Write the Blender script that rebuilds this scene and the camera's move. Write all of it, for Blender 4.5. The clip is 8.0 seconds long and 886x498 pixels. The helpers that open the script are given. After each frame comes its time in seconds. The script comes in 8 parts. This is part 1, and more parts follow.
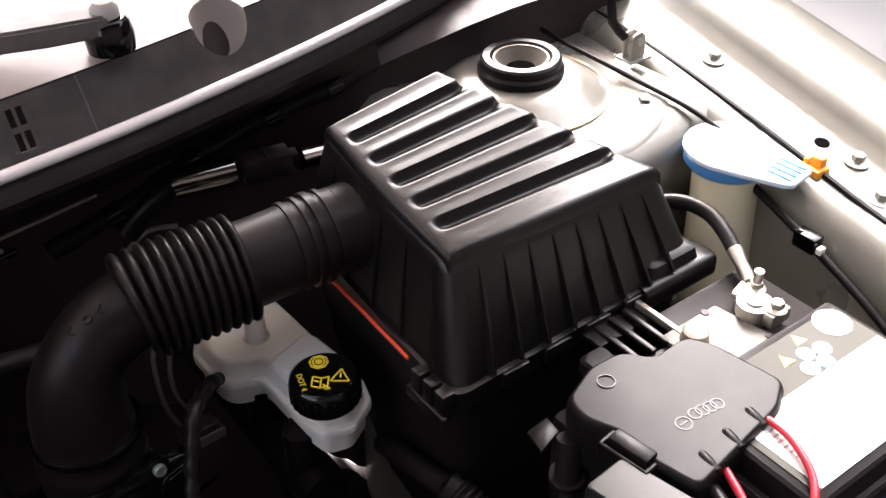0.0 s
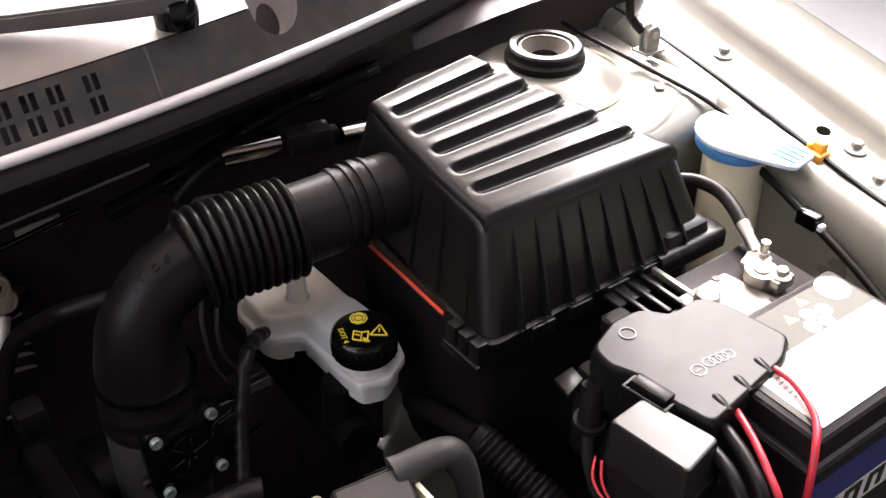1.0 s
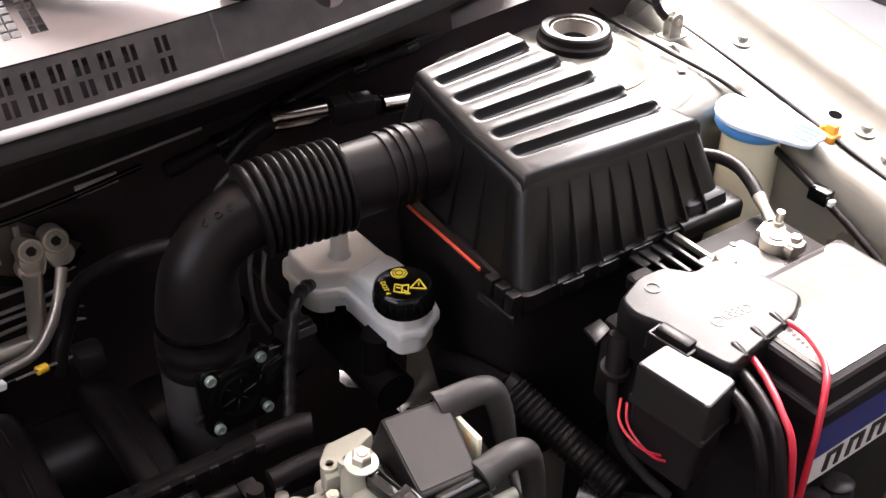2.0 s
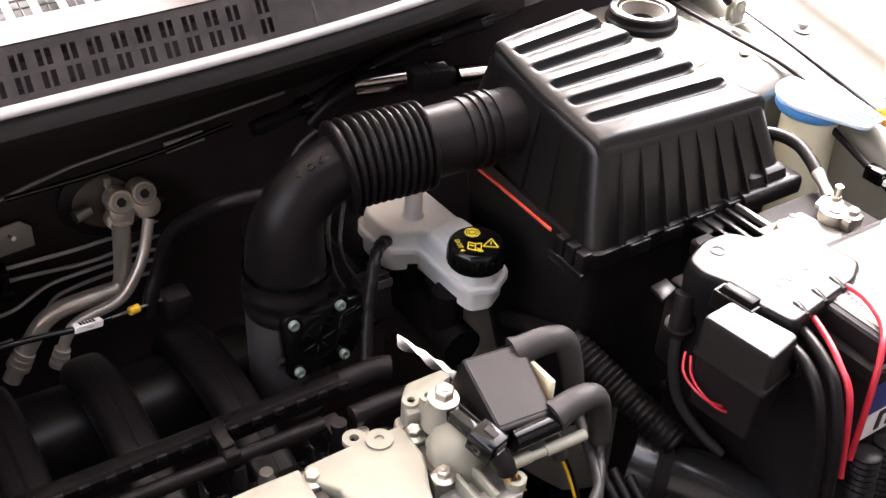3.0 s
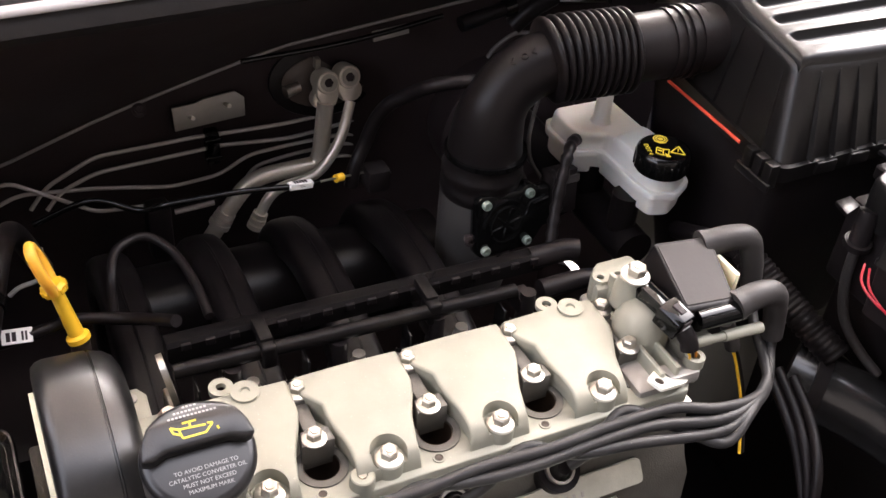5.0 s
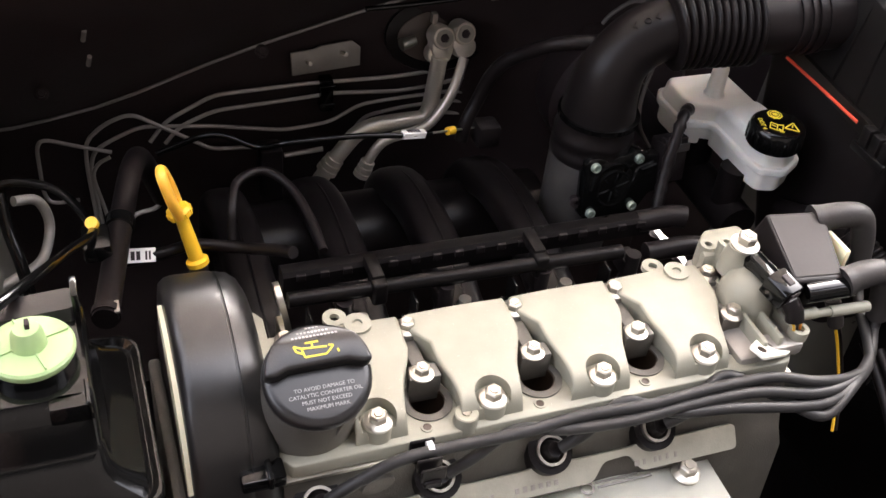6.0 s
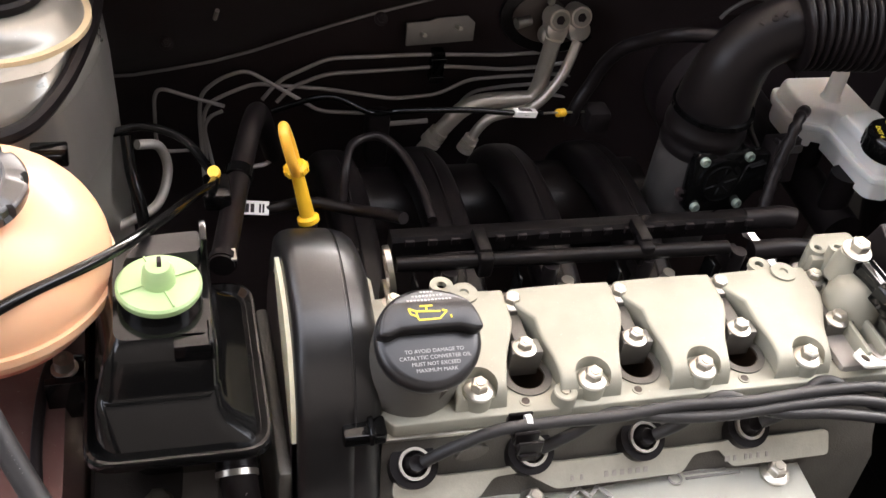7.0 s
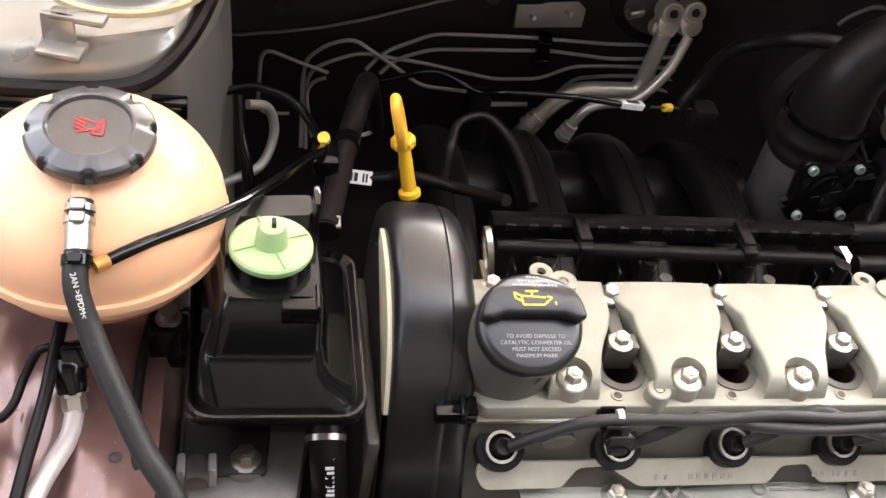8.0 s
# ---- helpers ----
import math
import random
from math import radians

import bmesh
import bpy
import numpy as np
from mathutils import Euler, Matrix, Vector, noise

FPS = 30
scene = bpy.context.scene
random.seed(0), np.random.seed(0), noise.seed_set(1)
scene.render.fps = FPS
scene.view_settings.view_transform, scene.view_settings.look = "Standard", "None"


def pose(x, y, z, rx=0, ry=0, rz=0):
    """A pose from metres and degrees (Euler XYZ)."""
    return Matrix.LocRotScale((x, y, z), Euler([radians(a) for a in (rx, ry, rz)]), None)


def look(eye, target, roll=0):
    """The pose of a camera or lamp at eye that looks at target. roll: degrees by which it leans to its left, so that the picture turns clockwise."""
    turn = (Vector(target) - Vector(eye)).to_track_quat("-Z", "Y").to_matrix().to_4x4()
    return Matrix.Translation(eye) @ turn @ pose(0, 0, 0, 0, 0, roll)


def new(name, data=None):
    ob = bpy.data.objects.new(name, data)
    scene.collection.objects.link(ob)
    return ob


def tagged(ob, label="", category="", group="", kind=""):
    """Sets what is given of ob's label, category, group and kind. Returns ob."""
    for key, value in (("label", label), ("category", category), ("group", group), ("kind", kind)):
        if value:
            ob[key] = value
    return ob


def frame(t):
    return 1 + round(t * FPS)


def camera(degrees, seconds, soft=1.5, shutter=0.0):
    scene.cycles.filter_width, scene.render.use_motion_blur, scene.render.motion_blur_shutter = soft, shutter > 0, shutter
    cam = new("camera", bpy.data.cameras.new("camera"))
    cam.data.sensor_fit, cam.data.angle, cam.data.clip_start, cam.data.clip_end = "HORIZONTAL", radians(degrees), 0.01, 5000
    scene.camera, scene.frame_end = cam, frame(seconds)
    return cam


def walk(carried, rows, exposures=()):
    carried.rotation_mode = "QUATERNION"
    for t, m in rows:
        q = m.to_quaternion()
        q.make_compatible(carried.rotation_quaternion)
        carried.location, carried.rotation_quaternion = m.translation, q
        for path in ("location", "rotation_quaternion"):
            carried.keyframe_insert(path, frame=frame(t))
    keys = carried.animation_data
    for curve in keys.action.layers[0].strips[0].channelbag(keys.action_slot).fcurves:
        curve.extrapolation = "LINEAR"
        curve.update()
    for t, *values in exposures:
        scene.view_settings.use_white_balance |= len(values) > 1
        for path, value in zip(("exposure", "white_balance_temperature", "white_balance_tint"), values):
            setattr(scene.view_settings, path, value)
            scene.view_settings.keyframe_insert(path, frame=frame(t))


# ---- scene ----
cam = camera(46.0, 8.0)
PATH = [
    (0, (0.071, -0.337, 1.323), (1.014, 0.961, 0.129), -1.1),
    (0.5, (0.038, -0.354, 1.327), (0.991, 0.948, 0.146), -0.6),
    (1, (0.003, -0.375, 1.332), (0.97, 0.923, 0.158), 0.5),
    (2.5, (-0.095, -0.425, 1.337), (0.866, 0.885, 0.17), 2.8),
    (3, (-0.129, -0.436, 1.335), (0.806, 0.89, 0.166), 3.3),
    (3.5, (-0.158, -0.45, 1.332), (0.747, 0.889, 0.154), 3.7),
    (4, (-0.188, -0.461, 1.326), (0.669, 0.891, 0.127), 3.8),
    (4.5, (-0.215, -0.466, 1.323), (0.59, 0.898, 0.101), 4.7),
    (5, (-0.239, -0.473, 1.318), (0.512, 0.901, 0.075), 5.7),
    (6.5, (-0.295, -0.487, 1.308), (0.263, 0.919, 0.0), 8.2),
    (7, (-0.313, -0.486, 1.307), (0.189, 0.923, -0.02), 9.6),
    (7.5, (-0.331, -0.481, 1.303), (0.111, 0.921, -0.053), 10.9),
    (8, (-0.342, -0.479, 1.302), (0.048, 0.925, -0.068), 12.1),
]
walk(cam, [(t, look(e, g, r)) for t, e, g, r in PATH],
     exposures=[(0.0, 1.02, 6650, 16), (2.5, 1.78, 6650, 16), (4.0, 1.98, 6650, 16), (5.0, 1.92, 6700, 15), (8.0, 1.95, 6650, 11)])

# ---- world, sun and exposure ----
world = bpy.data.worlds.new("world")
scene.world = world
world.use_nodes = True
wn = world.node_tree
sky = wn.nodes.new("ShaderNodeTexSky")
sky.sky_type = "NISHITA"
sky.sun_disc = False
sky.sun_elevation = radians(43)
sky.sun_rotation = radians(38)
sky.dust_density = 6.0
sky.air_density = 0.5
wn.nodes["Background"].inputs["Strength"].default_value = 0.85
pale = wn.nodes.new("ShaderNodeHueSaturation")
pale.inputs["Saturation"].default_value = 0.35
wn.links.new(sky.outputs["Color"], pale.inputs["Color"])
wn.links.new(pale.outputs["Color"], wn.nodes["Background"].inputs["Color"])

sun = new("sun", bpy.data.lights.new("sun", "SUN"))
sun.data.energy = 0.7
sun.data.angle = radians(45)
sun.data.color = (1.0, 0.95, 0.88)
sun.matrix_world = look((1.4, 1.8, 2.1), (0.0, 0.0, 0.0))


# ---- materials ----
def mat(name, color, rough=0.5, metal=0.0, vary=0.12, scale=14.0, bump=0.0, bscale=400.0, coat=0.0, spec=0.5,
        sss=0.0, trans=0.0, dust=0.0, dust_color=(0.35, 0.32, 0.28), uneven=0.09):
    """A procedural surface: base colour with large stains and fine grain, uneven gloss, fine relief, settled dust."""
    m = bpy.data.materials.new(name)
    m.use_nodes = True
    nt = m.node_tree
    b = nt.nodes["Principled BSDF"]
    tc = nt.nodes.new("ShaderNodeTexCoord")
    n1 = nt.nodes.new("ShaderNodeTexNoise")
    n1.inputs["Scale"].default_value = scale
    n1.inputs["Detail"].default_value = 6.0
    n1.inputs["Roughness"].default_value = 0.62
    n2 = nt.nodes.new("ShaderNodeTexNoise")
    n2.inputs["Scale"].default_value = bscale
    n2.inputs["Detail"].default_value = 3.0
    nt.links.new(tc.outputs["Object"], n1.inputs["Vector"])
    nt.links.new(tc.outputs["Object"], n2.inputs["Vector"])
    ramp = nt.nodes.new("ShaderNodeMix")
    ramp.data_type = "RGBA"
    lo = tuple(max(0.0, c * (1 - vary)) for c in color)
    hi = tuple(min(1.0, c * (1 + vary)) for c in color)
    ramp.inputs[6].default_value = (*lo, 1)
    ramp.inputs[7].default_value = (*hi, 1)
    nt.links.new(n1.outputs["Fac"], ramp.inputs[0])
    col = ramp.outputs[2]
    if dust > 0:
        geo = nt.nodes.new("ShaderNodeNewGeometry")
        sep = nt.nodes.new("ShaderNodeSeparateXYZ")
        nt.links.new(geo.outputs["Normal"], sep.inputs[0])
        n3 = nt.nodes.new("ShaderNodeTexNoise")
        n3.inputs["Scale"].default_value = 45.0
        n3.inputs["Detail"].default_value = 8.0
        nt.links.new(tc.outputs["Object"], n3.inputs["Vector"])
        mr = nt.nodes.new("ShaderNodeMapRange")
        mr.inputs[1].default_value, mr.inputs[2].default_value = 0.42, 0.75
        mr.inputs[3].default_value, mr.inputs[4].default_value = 0.0, dust
        nt.links.new(n3.outputs["Fac"], mr.inputs[0])
        mul = nt.nodes.new("ShaderNodeMath")
        mul.operation = "MULTIPLY"
        mul.use_clamp = True
        nt.links.new(mr.outputs[0], mul.inputs[0])
        nt.links.new(sep.outputs["Z"], mul.inputs[1])
        n4 = nt.nodes.new("ShaderNodeTexNoise")
        n4.inputs["Scale"].default_value = 620.0
        n4.inputs["Detail"].default_value = 2.0
        nt.links.new(tc.outputs["Object"], n4.inputs["Vector"])
        sp = nt.nodes.new("ShaderNodeMapRange")
        sp.inputs[1].default_value, sp.inputs[2].default_value = 0.70, 0.76
        sp.inputs[3].default_value, sp.inputs[4].default_value = 0.0, min(0.6, dust * 6.0)
        nt.links.new(n4.outputs["Fac"], sp.inputs[0])
        ms = nt.nodes.new("ShaderNodeMath")
        ms.operation = "MULTIPLY"
        ms.use_clamp = True
        nt.links.new(sp.outputs[0], ms.inputs[0])
        nt.links.new(sep.outputs["Z"], ms.inputs[1])
        mx = nt.nodes.new("ShaderNodeMath")
        mx.operation = "MAXIMUM"
        nt.links.new(mul.outputs[0], mx.inputs[0])
        nt.links.new(ms.outputs[0], mx.inputs[1])
        dm = nt.nodes.new("ShaderNodeMix")
        dm.data_type = "RGBA"
        dm.inputs[7].default_value = (*dust_color, 1)
        nt.links.new(mx.outputs[0], dm.inputs[0])
        nt.links.new(col, dm.inputs[6])
        col = dm.outputs[2]
    nt.links.new(col, b.inputs["Base Color"])
    rr = nt.nodes.new("ShaderNodeMapRange")
    rr.inputs[3].default_value = max(0.03, rough - uneven)
    rr.inputs[4].default_value = min(1.0, rough + uneven)
    nt.links.new(n1.outputs["Fac"], rr.inputs[0])
    nt.links.new(rr.outputs[0], b.inputs["Roughness"])
    b.inputs["Metallic"].default_value = metal
    b.inputs["Specular IOR Level"].default_value = spec
    b.inputs["Coat Weight"].default_value = coat
    b.inputs["Coat Roughness"].default_value = 0.12
    b.inputs["Transmission Weight"].default_value = trans
    if sss > 0:
        b.inputs["Subsurface Weight"].default_value = sss
        b.inputs["Subsurface Scale"].default_value = 0.012
        b.inputs["Subsurface Radius"].default_value = (1.0, 0.7, 0.5)
    if bump > 0:
        bp = nt.nodes.new("ShaderNodeBump")
        bp.inputs["Strength"].default_value = bump
        bp.inputs["Distance"].default_value = 0.0006
        nt.links.new(n2.outputs["Fac"], bp.inputs["Height"])
        nt.links.new(bp.outputs["Normal"], b.inputs["Normal"])
    return m


BLACK = mat("black_moulded_plastic", (0.0105, 0.0084, 0.0086), 0.42, bump=0.06, bscale=1500, dust=0.012, spec=0.15)
BLACK_BOX = mat("black_ribbed_plastic", (0.0050, 0.0043, 0.0043), 0.35, bump=0.10, bscale=1100, spec=0.42, uneven=0.02)
GLOSS = mat("black_gloss_plastic", (0.0035, 0.0035, 0.0035), 0.11, bump=0.04, bscale=500, dust=0.010, spec=0.34)
SATIN = mat("satin_black_cap_plastic", (0.011, 0.0102, 0.0105), 0.32, bump=0.1, bscale=800, spec=0.55)
CAP_TOP = mat("satin_tank_cap_plastic", (0.020, 0.019, 0.020), 0.34, bump=0.1, bscale=800, dust=0.04, spec=0.95)
SATIN_COVER = mat("satin_black_cover_plastic", (0.007, 0.0066, 0.0066), 0.36, bump=0.05, bscale=700, dust=0.02, spec=0.65, coat=0.08)
LEAD = mat("dark_grey_lead_sheath", (0.020, 0.019, 0.019), 0.5, bump=0.15, bscale=400, dust=0.04, spec=0.35)
# dark surface of the added, unseen screens that block light
LIGHT_SCREEN = mat("dark_light_screen", (0.028, 0.024, 0.022), 0.85, vary=0.3, scale=3.0, bump=0.4, bscale=60)
COIL_FACE = mat("matt_grey_potting_resin", (0.055, 0.05, 0.048), 0.6, vary=0.08, bump=0.1, bscale=300, spec=0.2)
MATT = mat("matt_black_plastic", (0.0068, 0.0055, 0.0056), 0.32, bump=0.12, bscale=500, spec=0.14)
RUBBER = mat("black_rubber", (0.0082, 0.0066, 0.0067), 0.36, bump=0.06, bscale=900, spec=0.15)
RUBBER_GREY = mat("worn_grey_rubber", (0.032, 0.029, 0.028), 0.5, bump=0.2, bscale=500, dust=0.04, spec=0.35)
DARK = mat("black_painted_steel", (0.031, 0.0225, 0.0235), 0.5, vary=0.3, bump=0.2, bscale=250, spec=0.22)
CAST = mat("cast_aluminium", (0.290, 0.282, 0.226), 0.55, 0.15, vary=0.10, scale=30, bump=0.18, bscale=1600, dust=0.12, dust_color=(0.53, 0.49, 0.39))
THROTTLE = mat("grey_throttle_casting", (0.075, 0.069, 0.066), 0.48, 0.5, vary=0.18, scale=50, bump=0.5, bscale=900)
# darker copy of the cover's casting, with shade put into the colour
CAST_SHADED = mat("shade_toned_casting", (0.12, 0.112, 0.098), 0.5, 0.35, vary=0.25, scale=60, bump=0.5, bscale=1000, dust=0.05)
# cowl plastic darkened for the shade below the seal strip
COWL_SHADED = mat("shaded_cowl_edge", (0.019, 0.017, 0.017), 0.42, bump=0.2, bscale=700, dust=0.02, spec=0.25)
HEAD = mat("oily_cast_cylinder_head", (0.095, 0.088, 0.076), 0.42, 0.25, vary=0.3, scale=50, bump=0.6, bscale=900)
PLATE_OLD = mat("stained_gasket_plate", (0.42, 0.41, 0.34), 0.4, 0.35, vary=0.35, scale=45, bump=0.3, bscale=700)
PLATE_AL = mat("pale_stamped_alloy", (0.78, 0.77, 0.68), 0.42, 0.1, vary=0.12, scale=40, bump=0.3, bscale=900)
SEAM = mat("bare_seam_edge", (0.24, 0.225, 0.22), 0.42, 0.3, vary=0.25)
CAST_DARK = mat("dull_cast_aluminium", (0.36, 0.34, 0.31), 0.5, 0.55, vary=0.22, scale=40, bump=0.7, bscale=1200)
STEEL = mat("zinc_plated_steel", (0.50, 0.47, 0.41), 0.32, 0.9, vary=0.15, scale=90)
SCREW = mat("grey_green_plated_screw", (0.30, 0.36, 0.31), 0.4, 0.6, vary=0.15, scale=90)
TUBE_AL = mat("drawn_aluminium_tube", (0.76, 0.69, 0.60), 0.32, 0.68, vary=0.10, scale=60, uneven=0.03)
TUBE_DARK = mat("dirty_steel_line", (0.10, 0.095, 0.09), 0.45, 0.4, vary=0.2)
FOIL = mat("silver_painted_sealant", (0.30, 0.285, 0.26), 0.36, 0.6, vary=0.1, scale=60, coat=0.2)
TUBE_GREY = mat("coated_steel_line", (0.55, 0.52, 0.50), 0.36, 0.35, vary=0.15)
WHITE_PL = mat("white_translucent_plastic", (0.70, 0.69, 0.655), 0.38, vary=0.05, sss=0.25, bump=0.05)
CREAM_PL = mat("cream_tank_plastic", (0.80, 0.76, 0.55), 0.45, vary=0.06, sss=0.2)
PEACH = mat("amber_tank_plastic", (0.86, 0.50, 0.30), 0.3, vary=0.05, sss=0.35, scale=9)
PINK_FLUID = mat("tank_plastic_over_pink_coolant", (0.70, 0.20, 0.12), 0.32, vary=0.06, sss=0.15, scale=9)
AMBER = mat("amber_plastic", (0.45, 0.21, 0.04), 0.4)
GREEN = mat("pale_green_plastic", (0.33, 0.47, 0.22), 0.45, vary=0.06)
YELLOW = mat("yellow_plastic", (0.86, 0.50, 0.03), 0.38, vary=0.08)
LOOP = mat("translucent_amber_plastic", (0.95, 0.48, 0.06), 0.3, vary=0.08, sss=0.3)
ORANGE = mat("orange_plastic", (0.85, 0.32, 0.03), 0.4)
PRINT_Y = mat("yellow_print", (0.80, 0.62, 0.05), 0.5, vary=0.05)
PRINT_W = mat("white_print", (0.75, 0.74, 0.72), 0.5, vary=0.05)
PRINT_G = mat("grey_print", (0.35, 0.34, 0.33), 0.5, vary=0.05)
PRINT_R = mat("red_print", (0.45, 0.03, 0.03), 0.5, vary=0.05)
PRINT_B = mat("blue_print", (0.05, 0.22, 0.55), 0.5, vary=0.05)
BLUE = mat("blue_cap_plastic", (0.10, 0.36, 0.78), 0.35, vary=0.05)
BLUE_PALE = mat("pale_blue_plastic", (0.62, 0.74, 0.85), 0.4, vary=0.05)
RED_WIRE = mat("red_cable_sheath", (0.42, 0.02, 0.035), 0.35, vary=0.1)
RED_ROD = mat("red_plastic_seal", (0.75, 0.09, 0.05), 0.45, vary=0.08)
PAINT = mat("silver_body_paint", (0.270, 0.262, 0.232), 0.30, 0.4, vary=0.07, coat=0.5, dust=0.10, dust_color=(0.5, 0.45, 0.36))
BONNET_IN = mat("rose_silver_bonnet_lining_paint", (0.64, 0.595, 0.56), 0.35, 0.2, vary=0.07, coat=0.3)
# silver paint with a reddish reflection put into its base colour
PAINT_RED_REFLECTION = mat("silver_paint_with_red_reflection", (0.150, 0.082, 0.073), 0.30, 0.5, vary=0.2, coat=0.4, dust=0.10)
SEALANT = mat("tan_seam_sealant", (0.55, 0.44, 0.27), 0.6)
# cowl plastic made paler for the light caught in the scoop
SCOOP_LIT = mat("lit_scoop_plastic", (0.22, 0.20, 0.195), 0.5, bump=0.3, bscale=700, dust=0.2, dust_color=(0.4, 0.36, 0.35))
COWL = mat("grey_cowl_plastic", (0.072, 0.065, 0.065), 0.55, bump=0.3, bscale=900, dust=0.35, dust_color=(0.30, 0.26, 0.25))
# cowl plastic made pale for the sky light on its top
COWL_LIT = mat("sky_lit_cowl_top", (0.50, 0.45, 0.44), 0.5, bump=0.3, bscale=700, dust=0.3, dust_color=(0.5, 0.44, 0.42))
# rubber seal coloured pale to carry its bright highlight
SEAL_LIT = mat("highlighted_seal_strip", (0.72, 0.70, 0.71), 0.25, vary=0.06, coat=0.3)
LABEL = mat("white_label_film", (0.80, 0.79, 0.76), 0.35, vary=0.03)
LABEL_GREY = mat("grey_battery_label", (0.062, 0.060, 0.050), 0.5, vary=0.08, spec=0.12)
RELAY_LID = mat("satin_relay_lid_plastic", (0.014, 0.0125, 0.012), 0.33, bump=0.08, bscale=1500, spec=0.28, uneven=0.03)
FUSE_LID = mat("satin_fuse_lid_plastic", (0.007, 0.0066, 0.0066), 0.36, bump=0.08, bscale=1500, dust=0.02, spec=0.13)
RAIL = mat("smooth_black_duct_plastic", (0.0055, 0.0047, 0.0047), 0.3, bump=0.06, bscale=700, spec=0.12)
DULL_PLATE = mat("dull_tin_plate", (0.15, 0.14, 0.125), 0.55, 0.3, vary=0.2, scale=50, bump=0.2, bscale=700)
NAVY = mat("navy_label_band", (0.02, 0.025, 0.16), 0.4)
GROUND = mat("grey_concrete_ground", (0.34, 0.33, 0.315), 0.8, vary=0.2, scale=2.0, bump=0.4, bscale=80)
WORN = mat("worn_brown_steel", (0.095, 0.078, 0.056), 0.42, 0.7, vary=0.3, scale=60)
# black without gloss, painted where a hollow would lie in shade
HOLE_SHADE = mat("painted_hollow_shade", (0.003, 0.003, 0.003), 0.9, spec=0.0)
CUP = mat("rusty_dark_steel", (0.060, 0.047, 0.034), 0.5, 0.1, vary=0.3, scale=60)
# dark brown that carries the shade inside bores and holes
BORE_SHADE = mat("brown_bore_shade", (0.03, 0.018, 0.011), 0.35, vary=0.3, scale=120)
PLATE_BROWN = mat("dull_brown_plate", (0.075, 0.056, 0.045), 0.45)
CHROME = mat("bright_drawn_sleeve", (0.34, 0.31, 0.29), 0.10, 1.0, vary=0.1)
HOSE_GLOSS = mat("glossy_black_moulded_hose", (0.012, 0.0115, 0.0115), 0.22, bump=0.03, bscale=300, dust=0.01, spec=0.6, coat=0.3)


# ---- mesh helpers ----
def empty(name, loc, label, category, group=""):
    e = new(name)
    e.empty_display_size = 0.02
    e.matrix_world = Matrix.Translation(loc)
    return tagged(e, label, category, group)


def part(name, bm, material, parent=None, label="", angle=38, flat=False):
    """Links a bmesh as one mesh object, under a thing or a part where parent is given; flat keeps broad faces flat between rounded edges."""
    me = bpy.data.meshes.new(name)
    bmesh.ops.recalc_face_normals(bm, faces=bm.faces)
    bm.to_mesh(me)
    bm.free()
    me.materials.append(material)
    me.shade_smooth()
    me.set_sharp_from_angle(angle=radians(angle))
    ob = new(name, me)
    if flat:
        wn_ = ob.modifiers.new("flat faces", "WEIGHTED_NORMAL")
        wn_.keep_sharp = True
        wn_.weight = 90
    if parent is not None:
        adopt(ob, parent)
    return tagged(ob, label)


def place_of(ob):
    m = ob.matrix_basis.copy()
    while ob.parent is not None:
        m = ob.parent.matrix_basis @ ob.matrix_parent_inverse @ m
        ob = ob.parent
    return m


def adopt(ob, parent):
    ob.parent = parent
    ob.matrix_parent_inverse = place_of(parent).inverted()


def B():
    return bmesh.new()


def box(bm, x0, x1, y0, y1, z0, z1, r=0.0, seg=2, m=None):
    """A box with rounded edges."""
    t = bmesh.new()
    bmesh.ops.create_cube(t, size=1.0)
    for v in t.verts:
        v.co = Vector(((x0 + x1) / 2 + v.co.x * (x1 - x0), (y0 + y1) / 2 + v.co.y * (y1 - y0), (z0 + z1) / 2 + v.co.z * (z1 - z0)))
    if r > 0:
        bmesh.ops.bevel(t, geom=list(t.edges), offset=r, segments=seg, profile=0.5, affect="EDGES")
    join(bm, t, m)
    return bm


def join(bm, other, m=None):
    """Adds the other bmesh, moved by m, to bm."""
    vs = [bm.verts.new(m @ v.co if m else v.co) for v in other.verts]
    other.verts.index_update()
    for f in other.faces:
        try:
            bm.faces.new([vs[v.index] for v in f.verts])
        except ValueError:
            pass
    other.free()


def loft(bm, rings, cap0=True, cap1=True, closed=True):
    """Skins rings that have the same number of points."""
    rows = [[bm.verts.new(p) for p in ring] for ring in rings]
    n = len(rows[0])
    for a, b in zip(rows, rows[1:]):
        for i in range(n if closed else n - 1):
            j = (i + 1) % n
            bm.faces.new((a[i], a[j], b[j], b[i]))
    if cap0:
        bm.faces.new(rows[0][::-1])
    if cap1:
        bm.faces.new(rows[-1])
    return bm


def rring(corners, r, n=4):
    """A ring of points round a polygon with its corners rounded."""
    out = []
    c = [Vector(p) for p in corners]
    for i, p in enumerate(c):
        a, b = c[i - 1], c[(i + 1) % len(c)]
        ra = min(r, (a - p).length * 0.48)
        rb = min(r, (b - p).length * 0.48)
        s, e = p + (a - p).normalized() * ra, p + (b - p).normalized() * rb
        for k in range(n + 1):
            t = k / n
            out.append(s * (1 - t) ** 2 + p * 2 * t * (1 - t) + e * t * t)
    return out


def rect(x0, x1, y0, y1, z):
    return [(x0, y0, z), (x1, y0, z), (x1, y1, z), (x0, y1, z)]


